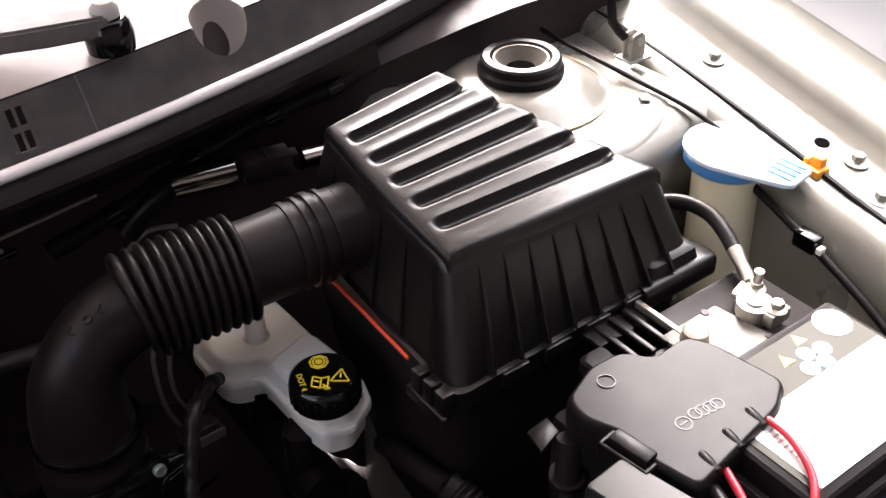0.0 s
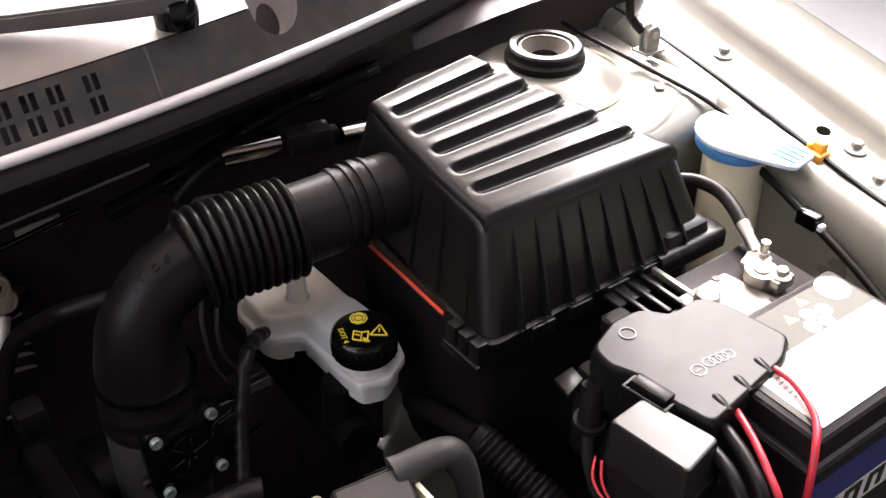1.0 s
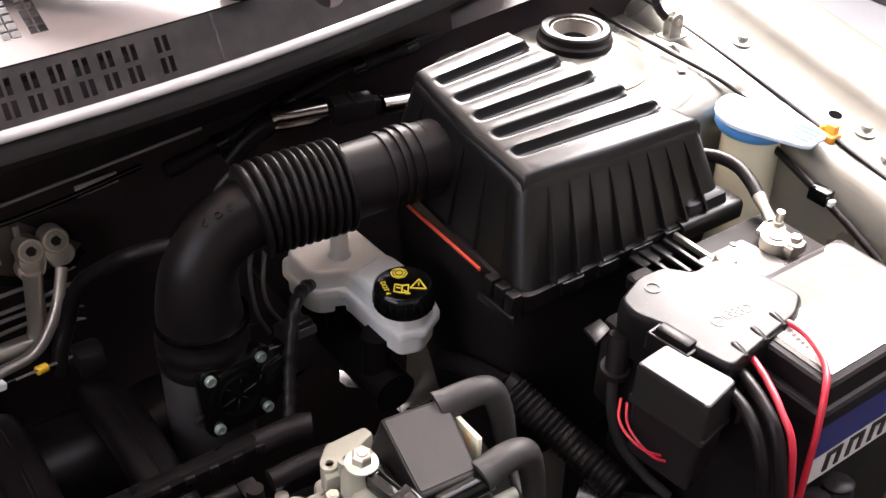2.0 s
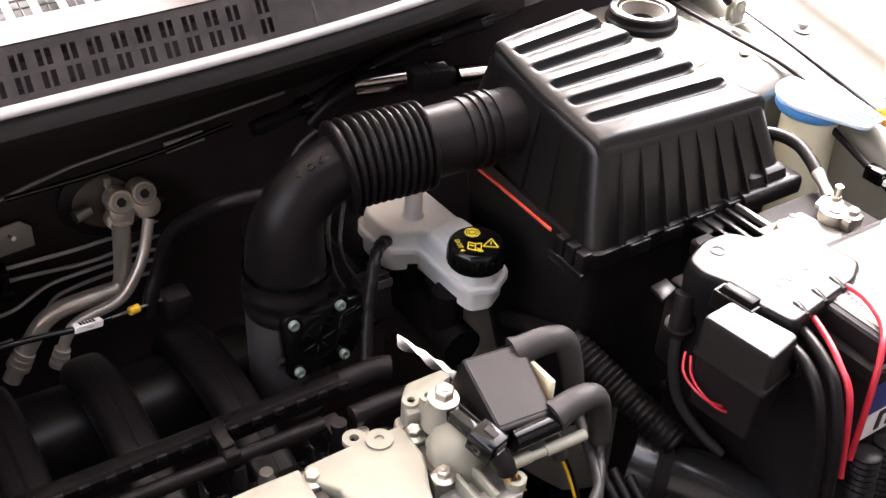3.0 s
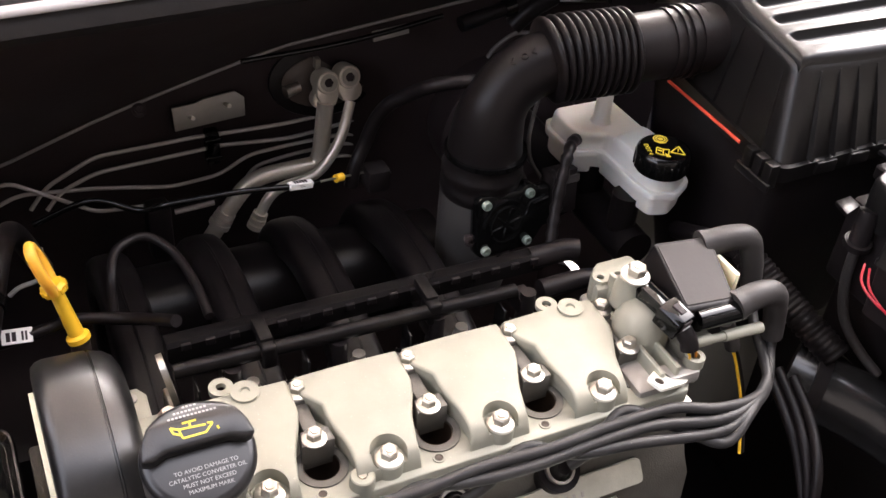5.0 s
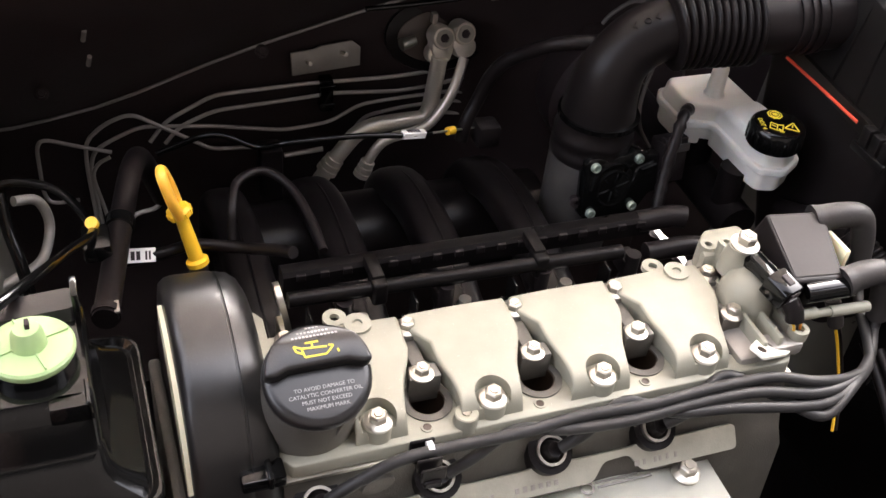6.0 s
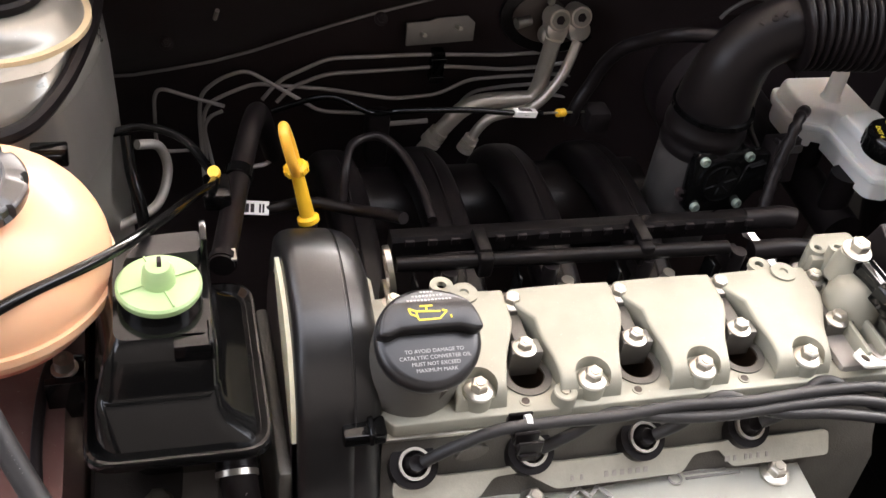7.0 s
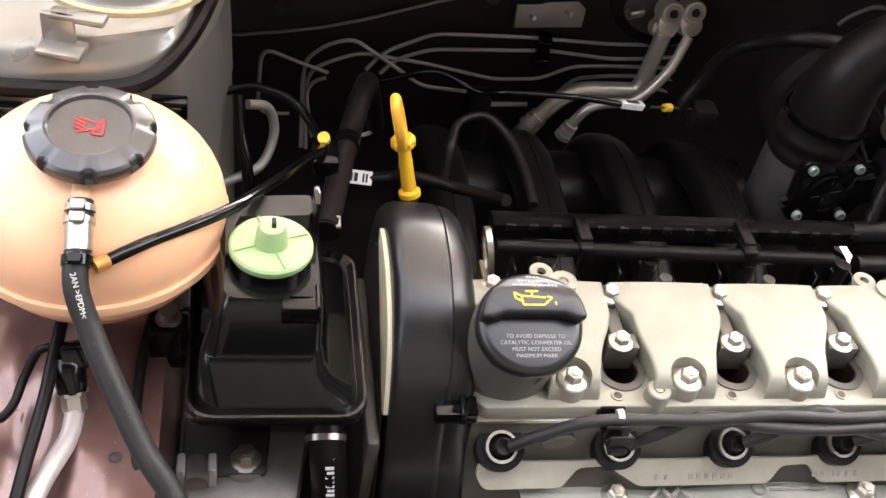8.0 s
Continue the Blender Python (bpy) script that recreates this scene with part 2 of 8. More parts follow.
def lathe(bm, profile, seg=32, m=None):
    """Turns a profile of (radius, height) about z, then moves it by m."""
    rings = []
    for r, z in profile:
        rings.append([Vector((max(r, 1e-5) * math.cos(2 * math.pi * k / seg), max(r, 1e-5) * math.sin(2 * math.pi * k / seg), z)) for k in range(seg)])
    t = bmesh.new()
    loft(t, rings)
    join(bm, t, m)
    return bm


def aim(p, way, roll=0.0):
    """A pose at p whose z points along way."""
    return Matrix.Translation(p) @ Vector(way).to_track_quat("Z", "Y").to_matrix().to_4x4() @ Matrix.Rotation(radians(roll), 4, "Z")


def spline(pts, step=0.004):
    """A smooth line through the points (Catmull-Rom)."""
    p = [Vector(q) for q in pts]
    if len(p) < 3:
        return p
    p = [p[0] * 2 - p[1]] + p + [p[-1] * 2 - p[-2]]
    out = []
    for a, b, c, d in zip(p, p[1:], p[2:], p[3:]):
        n = max(2, int((c - b).length / step))
        for k in range(n):
            t = k / n
            out.append(0.5 * (2 * b + (c - a) * t + (2 * a - 5 * b + 4 * c - d) * t * t + (3 * b - a - 3 * c + d) * t ** 3))
    out.append(p[-2])
    return out


def bent(pts, r=0.012, n=5):
    """A line of straight runs with rounded bends, as a formed metal tube has."""
    p = [Vector(q) for q in pts]
    out = [p[0]]
    for a, b, c in zip(p, p[1:], p[2:]):
        ra = min(r, (a - b).length * 0.45)
        rb = min(r, (c - b).length * 0.45)
        s, e = b + (a - b).normalized() * ra, b + (c - b).normalized() * rb
        for k in range(n + 1):
            t = k / n
            out.append(s * (1 - t) ** 2 + b * 2 * t * (1 - t) + e * t * t)
    out.append(p[-1])
    return out


def sweep(bm, line, radius, seg=12):
    """A tube along a line; radius is a number or a function of the share of the length."""
    line = [Vector(p) for p in line]
    keep = [line[0]]
    for p in line[1:]:
        if (p - keep[-1]).length > 1e-5:
            keep.append(p)
    line = keep
    total = sum((b - a).length for a, b in zip(line, line[1:]))
    tang = []
    for i in range(len(line)):
        tang.append((line[min(i + 1, len(line) - 1)] - line[max(i - 1, 0)]).normalized())
    up = Vector((0, 0, 1)) if abs(tang[0].z) < 0.9 else Vector((1, 0, 0))
    side = tang[0].cross(up).normalized()
    rings, run = [], 0.0
    for i, p in enumerate(line):
        if i:
            run += (p - line[i - 1]).length
            side = (side - tang[i] * side.dot(tang[i])).normalized()
        up = side.cross(tang[i])
        r = radius(run / total) if callable(radius) else radius
        rings.append([p + (side * math.cos(2 * math.pi * k / seg) + up * math.sin(2 * math.pi * k / seg)) * r for k in range(seg)])
    loft(bm, rings)
    return bm


def prism(bm, outline, z0, z1, bevel=0.0, m=None, seg=2):
    """An upright plate with the outline [(x, y), ...], its edges rounded."""
    t = bmesh.new()
    f = t.faces.new([t.verts.new((x, y, z0)) for x, y in outline])
    g = bmesh.ops.extrude_face_region(t, geom=[f])
    for v in g["geom"]:
        if isinstance(v, bmesh.types.BMVert):
            v.co.z = z1
    bmesh.ops.recalc_face_normals(t, faces=t.faces)
    if bevel > 0:
        es = [e for e in t.edges if len(e.link_faces) == 2 and e.calc_face_angle(0) > 0.6]
        bmesh.ops.bevel(t, geom=es, offset=bevel, segments=seg, profile=0.5, affect="EDGES", clamp_overlap=True)
    join(bm, t, m)
    return bm


def ellipse(cx, cy, rx, ry, n=24):
    return [(cx + rx * math.cos(2 * math.pi * k / n), cy + ry * math.sin(2 * math.pi * k / n)) for k in range(n)]


def ring_plate(bm, r0, r1, z0, z1, m=None, seg=32, a0=0.0, a1=360.0):
    """A flat ring or an arc of one."""
    full = a1 - a0 >= 359.9
    n = seg if full else max(3, int(seg * (a1 - a0) / 360))
    t = bmesh.new()
    rows = []
    for k in range(n if full else n + 1):
        a = radians(a0 + (a1 - a0) * k / n)
        c, s = math.cos(a), math.sin(a)
        rows.append([Vector((r0 * c, r0 * s, z0)), Vector((r1 * c, r1 * s, z0)), Vector((r1 * c, r1 * s, z1)), Vector((r0 * c, r0 * s, z1))])
    if full:
        rows.append(rows[0])
        vs = [[t.verts.new(p) for p in r] for r in rows[:-1]]
        vs.append(vs[0])
        for a, b in zip(vs, vs[1:]):
            for i in range(4):
                t.faces.new((a[i], a[(i + 1) % 4], b[(i + 1) % 4], b[i]))
    else:
        loft(t, rows)
    join(bm, t, m)
    return bm


def bolt_mesh(r=0.006, h=0.006, flange=1.55):
    """A hexagon bolt head on a flange, standing on z = 0."""
    bm = B()
    lathe(bm, [(0, 0), (r * flange, 0), (r * flange, 0.0012), (r * 1.05, 0.0028), (0, 0.0028)], 20)
    lathe(bm, [(0, 0.0024), (r, 0.0024), (r, h), (r * 0.8, h + 0.0008), (0, h + 0.0008)], 6)
    lathe(bm, [(0, h), (r * 0.52, h + 0.0006), (r * 0.45, h + 0.0014), (0, h + 0.0014)], 16)
    return bm


def text_mesh(body, size, m, depth=0.0003, align="CENTER", shear=0.0):
    """Raised writing in the built-in font, moved by m."""
    cu = bpy.data.curves.new("writing", "FONT")
    cu.body, cu.size, cu.extrude = body, size, depth
    cu.align_x, cu.align_y, cu.shear = align, "CENTER", shear
    cu.resolution_u = 3
    ob = bpy.data.objects.new("writing", cu)
    me = bpy.data.meshes.new_from_object(ob)
    bm = B()
    bm.from_mesh(me)
    bm.transform(m)
    bpy.data.objects.remove(ob)
    bpy.data.meshes.remove(me)
    bpy.data.curves.remove(cu)
    return bm


# ---- setting: ground, body shell, cowl, bonnet ----
bm = B()
box(bm, -150, 150, -150, 150, -0.2, 0.0)
tagged(part("ground", bm, GROUND), "grey concrete ground under the car", "ground", kind="structure")


def cowl_y(x):
    """The line of the cowl's front edge."""
    return 0.2600 + 0.06 * x + 0.27 * max(0.0, x - 0.1) ** 2


def seam(x):
    """The seam between the lower firewall and the panel above it."""
    k = max(-0.35, min(0.6, x))
    z = 0.694 + (k + 0.347) * 0.268 - 0.011 * math.exp(-((k + 0.25) / 0.09) ** 2)
    y = 0.455 if k < 0.05 else 0.455 - (k - 0.05) * 0.26
    return y, z


XS = [(-0.62 + 0.04 * i) for i in range(36)]
ROOF_SCREEN_Y = -1.2
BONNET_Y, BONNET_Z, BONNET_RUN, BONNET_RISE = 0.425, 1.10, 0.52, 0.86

bm = B()
rows = []
for k in range(121):
    x = -0.62 + k * 0.0117
    y, z = seam(x)
    low = 0.506 - (x - 0.39) * 1.05 + 0.004 * math.sin(x * 260) if 0.385 < x < 0.508 else 0.25
    rows.append([Vector((x, y + 0.012, low)), Vector((x, y + 0.012, z)), Vector((x, y + 0.045, z)), Vector((x, y + 0.045, low))])
loft(bm, rows)
rows = []
for k in range(21):
    x = 0.370 + k * 0.0075
    y, z = seam(x)
    top = 0.490 - (x - 0.39) * 1.05 + 0.005 * math.sin(x * 170 + 1.0)
    rows.append([Vector((x, y + 0.010, 0.25)), Vector((x, y + 0.010, top)), Vector((x, y + 0.043, top)), Vector((x, y + 0.043, 0.25))])
loft(bm, rows)
firewall = tagged(part("wall_firewall", bm, DARK), "black painted sheet steel firewall behind the engine", "firewall", kind="structure")
bm = B()
rows = []
for x in XS:
    y, z = seam(x)
    yc = cowl_y(x) + 0.012
    rows.append([Vector((x, y, z + 0.002)), Vector((x, y - (y - yc) * 0.5, z + (0.948 - z) * 0.55)), Vector((x, yc, 0.948)), Vector((x, yc + 0.02, 0.948)), Vector((x, y + 0.04, z + 0.002))])
loft(bm, rows)
tagged(part("wall_plenum", bm, DARK), "black sheet steel plenum panel under the cowl", "firewall", kind="structure")
bm = B()
line = []
for x in XS[:23]:
    y, z = seam(x)
    line.append((x, y - 0.004, z + 0.003))
sweep(bm, line, 0.0018, 8)
part("seam_flange", bm, SEAM, firewall, "thin edge of the seam flange")

# lower dark tray that closes the bay below, and the front panel
bm = B()
box(bm, -0.62, 0.78, -0.62, 0.46, 0.26, 0.29)
tagged(part("floor_undertray", bm, MATT), "black plastic undertray below the engine", "undertray", kind="structure")
bm = B()
box(bm, 0.525, 0.543, -0.35, 0.30, 0.288, 0.585, 0.006, 2)
tagged(part("wall_arch_liner", bm, MATT), "black plastic wheel arch liner beside the engine", "liner", kind="structure")
bm = B()
box(bm, -0.62, 0.78, -0.62, -0.59, 0.29, 0.74, 0.005)
tagged(part("wall_front_panel", bm, MATT), "black front panel ahead of the engine", "front panel", kind="structure")

# unseen wall, added so that glossy front faces reflect something dark
bm = B()
box(bm, -3.4, 3.4, -2.5, -2.3, 0.0, 3.3, 0.01)
tagged(part("wall_unseen_front", bm, LIGHT_SCREEN), "unseen dark wall added in front of the car to block light", "wall", kind="structure")

# unseen roof, added to cut the light from above the front
bm = B()
box(bm, -3.4, 3.4, -2.5, ROOF_SCREEN_Y, 3.3, 3.42, 0.01)
tagged(part("ceiling_unseen_screen", bm, LIGHT_SCREEN), "unseen dark roof added over the front to block light", "roof", kind="structure")

# unseen side walls, added to hold back light from left and right
for name, x, top in (("wall_unseen_left", -3.2, 1.7), ("wall_unseen_right", 3.2, 2.6)):
    bm = B()
    box(bm, x - 0.1, x + 0.1, -2.3, 2.6, 0.0, top, 0.01)
    tagged(part(name, bm, LIGHT_SCREEN), "unseen dark side wall added to block light", "wall", kind="structure")

# cowl: rolled lip in a shaded tone, light-painted seal, slotted front panel, slatted top in a lit tone
bm = B()
rows = []
for x in XS:
    y = cowl_y(x)
    rows.append([Vector((x, y + d, z)) for d, z in ((0.016, 0.944), (0.002, 0.946), (-0.003, 0.954), (-0.001, 0.962), (0.004, 0.968), (0.018, 0.968))])
loft(bm, rows)
cowl = tagged(part("cowl", bm, COWL_SHADED), "grey plastic windscreen cowl with vent slots and a highlighted seal strip", "cowl", kind="structure")
# the strip's white is a highlight painted along the seal
bm = B()
sweep(bm, [(x, cowl_y(x) + 0.002, 0.9725) for x in XS], 0.0044, 12)
part("seal_strip", bm, SEAL_LIT, cowl, "glossy rubber seal strip, its highlight put into the colour")


def vent_face(x, v):
    """A point of the slotted panel; v runs up it."""
    return Vector((x, cowl_y(x) + 0.008 + v * 0.021, 0.974 + v * 0.034))


slots = []
x = 0.197
slots.append(x)
x -= 0.0265
while x > -0.52:
    slots.append(x)
    x -= 0.0187
cuts = set()
holes = []
for c in slots:
    for d in (-0.0033, 0.0033):
        a, b = c + d - 0.0021, c + d + 0.0021
        cuts.update((a, b))
        holes.append((a + b) / 2)
xs = sorted(cuts | {-0.62, 0.26, 0.3355, 0.3805, 0.3, 0.358, 0.39, 0.42, 0.46, 0.5, 0.56})
vs = [0.0, 0.14, 0.44, 0.54, 0.84, 1.0]
bm = B()
grid = [[bm.verts.new(vent_face(x, v)) for v in vs] for x in xs]
for i in range(len(xs) - 1):
    mid = (xs[i] + xs[i + 1]) / 2
    slot = any(abs(mid - h) < 0.0005 for h in holes)
    for j in range(len(vs) - 1):
        if slot and j in (1, 3) or (0.3355 < mid < 0.3805 and j > 0):
            continue
        bm.faces.new((grid[i][j], grid[i + 1][j], grid[i + 1][j + 1], grid[i][j + 1]))
bmesh.ops.solidify(bm, geom=list(bm.faces), thickness=0.0025)
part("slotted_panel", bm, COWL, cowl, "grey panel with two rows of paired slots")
# dark sheet added for the shade seen through the front slots
bm = B()
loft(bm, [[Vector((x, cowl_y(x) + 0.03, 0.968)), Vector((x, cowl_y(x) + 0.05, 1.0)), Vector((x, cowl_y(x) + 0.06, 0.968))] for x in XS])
part("vent_shade_sheet", bm, DARK, cowl, "dark sheet standing for the shade behind the slots")


def deck(x, v):
    return Vector((x, cowl_y(x) + 0.030 + v * 0.25, 1.009 + v * 0.05 + 0.006 * math.sin(v * 3)))


# deck with long slanting slots, each crossed by fine bars
dcuts, dh = set(), []
x = 0.115
while x > -0.5:
    dcuts.update((x - 0.0065, x + 0.0065))
    dh.append(x)
    x -= 0.0195
dx = sorted(dcuts | {-0.62, 0.16, 0.2, 0.25, 0.3, 0.3355, 0.3805, 0.4, 0.45, 0.5, 0.58})
dv = [0.0, 0.10, 0.36, 0.62, 1.0]
bm = B()
grid = [[bm.verts.new(deck(x + v * 0.03 - 0.05 * v * v, v)) for v in dv] for x in dx]
for i in range(len(dx) - 1):
    mid = (dx[i] + dx[i + 1]) / 2
    slot = any(abs(mid - h) < 0.001 for h in dh)
    for j in range(len(dv) - 1):
        if slot and j in (1, 2) or (0.3355 < mid < 0.3805 and j == 0):
            continue
        bm.faces.new((grid[i][j], grid[i + 1][j], grid[i + 1][j + 1], grid[i][j + 1]))
bmesh.ops.solidify(bm, geom=list(bm.faces), thickness=0.003)
part("slatted_top", bm, COWL_LIT, cowl, "grey cowl top with curved slats, sky light put into its colour")
bm = B()
for h in dh:
    for k in range(14):
        v = 0.11 + k * 0.038
        a = deck(h - 0.007 + v * 0.03 - 0.05 * v * v, v) - Vector((0, 0, 0.002))
        b = deck(h + 0.007 + v * 0.03 - 0.05 * v * v, v) - Vector((0, 0, 0.002))
        sweep(bm, [a, b], 0.0008, 4)
    sweep(bm, [deck(h + v * 0.03 - 0.05 * v * v, v) - Vector((0, 0, 0.002)) for v in (0.1, 0.3, 0.45, 0.62)], 0.0008, 4)
part("leaf_mesh", bm, COWL, cowl, "fine mesh in the cowl slots")
# dark sheet added for the shade below the slatted top
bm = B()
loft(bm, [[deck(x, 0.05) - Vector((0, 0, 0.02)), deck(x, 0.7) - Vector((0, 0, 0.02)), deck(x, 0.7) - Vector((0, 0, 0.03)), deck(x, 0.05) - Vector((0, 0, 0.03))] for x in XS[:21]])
part("deck_shade_sheet", bm, DARK, cowl, "dark sheet standing for the shade under the cowl top")
# scooped notch cut through the upper edge of the cowl front
def notch(a, s):
    x = 0.358 + 0.0225 * math.cos(a)
    u = math.sin(a)
    front = vent_face(x, 1.0 - 0.66 * u * math.cos(s)) - vent_face(x, 1.0)
    back = deck(x, 0.098 * u * math.sin(s)) - deck(x, 0.0)
    return vent_face(x, 1.0) + front + back + Vector((0, 0, -0.022 * u * math.sin(2 * s)))


bm = B()
angles = [math.pi * k / 24 for k in range(25)]
rows = [[bm.verts.new(notch(a, math.pi / 2 * j / 10)) for j in range(11)] for a in angles]
for p, q in zip(rows, rows[1:]):
    for j in range(10):
        bm.faces.new((p[j], q[j], q[j + 1], p[j + 1]))
part("scoop", bm, SCOOP_LIT, cowl, "rounded scoop moulded into the cowl, light put into its colour", angle=80)
bm = B()
rows = [[bm.verts.new(notch(a, 0.0)), bm.verts.new(vent_face(0.358 + 0.0225 * math.cos(a), 0.14))] for a in angles]
for p, q in zip(rows, rows[1:]):
    bm.faces.new((p[0], q[0], q[1], p[1]))
bmesh.ops.solidify(bm, geom=list(bm.faces), thickness=0.0025)
part("scoop_surround", bm, COWL, cowl)
bm = B()
rows = [[bm.verts.new(notch(a, math.pi / 2)), bm.verts.new(deck(0.358 + 0.0225 * math.cos(a) + 0.003, 0.10))] for a in angles]
for p, q in zip(rows, rows[1:]):
    bm.faces.new((p[0], q[0], q[1], p[1]))
bmesh.ops.solidify(bm, geom=list(bm.faces), thickness=0.0025)
part("scoop_surround", bm, COWL_LIT, cowl)

bm = B()
sweep(bm, [vent_face(0.243, 0.0) + Vector((0, 0.0002, -0.0002)), vent_face(0.243, 0.5) + Vector((0, 0.0002, -0.0002)), vent_face(0.243, 1.0) + Vector((0, 0.0002, -0.0002))], 0.0011, 6)
part("panel_joint", bm, COWL, cowl, "raised joint between the cowl panels")
# windscreen behind the cowl
bm = B()
box(bm, -0.65, 0.75, -0.005, 0.005, 0.0, 0.8, 0.002, 2, Matrix.Translation((0, 0.60, 1.05)) @ Matrix.Rotation(radians(-58), 4, "X"))
tagged(part("window_windscreen", bm, GLOSS), "dark windscreen glass behind the cowl", "windscreen", kind="structure")

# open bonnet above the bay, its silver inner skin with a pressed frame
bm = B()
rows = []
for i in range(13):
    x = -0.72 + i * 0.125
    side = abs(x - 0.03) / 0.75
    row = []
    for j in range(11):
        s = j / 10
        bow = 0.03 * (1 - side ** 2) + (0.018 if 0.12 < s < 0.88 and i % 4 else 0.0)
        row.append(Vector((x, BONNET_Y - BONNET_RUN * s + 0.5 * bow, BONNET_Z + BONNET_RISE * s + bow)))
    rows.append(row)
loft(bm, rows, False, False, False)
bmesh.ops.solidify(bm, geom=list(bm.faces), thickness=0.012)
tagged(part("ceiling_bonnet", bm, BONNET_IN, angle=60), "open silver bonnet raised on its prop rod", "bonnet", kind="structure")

# ---- strut towers and inner wings ----
def tower(name, cx, cy, seat, label, wide=False):
    """A pressed strut tower with a domed seat for the strut mount."""
    bm = B()
    rings = []
    broad = ((0.40, 0.160), (0.70, 0.153), (0.84, 0.148), (0.874, 0.145), (0.886, 0.140), (0.893, 0.133), (0.8975, 0.118), (0.899, 0.064), (0.906, 0.058), (0.916, 0.052), (0.918, 0.047), (0.918, 0.002))
    for z, r in broad if wide else ((0.40, 0.150), (0.70, 0.142), (0.84, 0.134), (0.880, 0.128), (0.890, 0.118), (0.894, 0.106), (0.894, 0.079), (0.898, 0.071), (0.908, 0.058), (0.9125, 0.048), (0.9125, 0.002)):
        ring = []
        for k in range(56):
            a = 2 * math.pi * k / 56
            x, y = math.cos(a), math.sin(a)
            s = 1.0
            if r > 0.1:
                s = 1.0 / max(abs(x), abs(y)) ** 0.35
            k2 = 1.0 if r < 0.08 else 0.35 if r < 0.12 and not wide else 0.25 if r < 0.12 else 0.0
            ring.append(Vector((cx + seat[0] * k2 + x * r * s, cy + seat[1] * k2 + y * r * s, z)))
        rings.append(ring)
    loft(bm, rings, cap0=False)
    ob = tagged(part(name, bm, PAINT, angle=50), label, "strut tower", kind="structure")
    bm = B()
    ring_plate(bm, *((0.061, 0.066, 0.8985, 0.9025) if wide else (0.0755, 0.0790, 0.8940, 0.8965)), Matrix.Translation((cx + seat[0], cy + seat[1], 0)), 48)
    part("seam_sealant", bm, SEALANT, ob, "tan sealant bead round the mount")
    return ob


tower("wall_strut_tower_right", 0.597, 0.272, (0.0, 0.0), "silver painted strut tower with a tan sealed mount")
tower_l = tower("wall_strut_tower_left", -0.498, 0.249, (0.074, -0.034), "silver painted strut tower beside the coolant tank", True)


def shell(name, pts, x_ends, mat_, label, thick=0.004):
    """A sheet whose section (y across, z up) changes from one x end to the other."""
    bm = B()
    rows = [[bm.verts.new(p) for p in row] for row in pts]
    for a, b in zip(rows, rows[1:]):
        for i in range(len(a) - 1):
            bm.faces.new((a[i], a[i + 1], b[i + 1], b[i]))
    bmesh.ops.solidify(bm, geom=list(bm.faces), thickness=thick)
    return tagged(part(name, bm, mat_, angle=50), label, "inner wing", kind="structure")


# right inner wing: from the wheel-arch up to the bolted rail, then the outer wing
ys = [-0.60, -0.45, -0.30, -0.15, -0.05, 0.02, 0.08, 0.15, 0.22, 0.30, 0.40, 0.50]


def rail_x(y):
    return 0.700 + 0.10 * max(0.0, y) + 0.10 * min(0.0, y)


def rail_z(y):
    return 0.868 + 0.14 * max(0.0, y) + 0.05 * min(0.0, y)


pts = []
for y in ys:
    x, z = rail_x(y), rail_z(y)
    pts.append([Vector(p) for p in ((x - 0.12, y, 0.40), (x - 0.060, y, 0.62), (x - 0.035, y, 0.76), (x - 0.022, y, z - 0.040), (x - 0.014, y, z - 0.012), (x - 0.004, y, z - 0.002), (x + 0.012, y, z), (x + 0.062, y, z), (x + 0.066, y, z - 0.006), (x + 0.074, y, z - 0.004), (x + 0.080, y, z + 0.006), (x + 0.095, y, z + 0.018), (x + 0.15, y, z + 0.024), (x + 0.21, y, z - 0.01), (x + 0.24, y, z - 0.12), (x + 0.24, y, 0.35))])
wing_r = shell("wall_inner_wing_right", pts, None, PAINT, "silver painted inner wing and bolted fender rail")

# pressed shelf between the tower and the rail
def tray(name, x0, x1, sx, label):
    bm = B()
    rings = []
    for y, dz, k in ((0.128, -0.16, 0.0), (0.131, -0.05, 0.0), (0.136, -0.018, 0.0), (0.146, -0.006, 0.0), (0.165, -0.001, 0.0), (0.22, 0.0, 0.0), (0.30, 0.0, 0.0), (0.42, 0.006, 0.0)):
        row = []
        for i in range(9):
            u = i / 8
            row.append(Vector((x0 + (x1 - x0) * u, y + 0.035 * u * u * (1 if y < 0.2 else 0) - 0.02 * u, 0.894 + dz - 0.004 * math.sin(math.pi * u))))
        rings.append(row)
    loft(bm, rings, False, False, False)
    bmesh.ops.solidify(bm, geom=list(bm.faces), thickness=0.003)
    return tagged(part(name, bm, PAINT, angle=60), label, "inner wing", kind="structure")


tray("wall_tower_shelf_right", 0.52, 0.715, 1, "silver painted pressed shelf round the strut tower")
# left inner wing, rail and lower shelf
pts = []
for y in ys:
    z = rail_z(y)
    x = -0.595 - 0.10 * max(0.0, y)
    pts.append([Vector(p) for p in ((x + 0.12, y, 0.40), (x + 0.06, y, 0.62), (x + 0.035, y, 0.76), (x + 0.022, y, z - 0.04), (x + 0.004, y, z - 0.002), (x - 0.012, y, z), (x - 0.048, y, z), (x - 0.06, y, z - 0.004), (x - 0.085, y, z + 0.018), (x - 0.15, y, z + 0.024), (x - 0.21, y, z - 0.01), (x - 0.24, y, z - 0.12), (x - 0.24, y, 0.35))])
shell("wall_inner_wing_left", pts, None, PAINT, "silver painted inner wing beside the coolant tank")
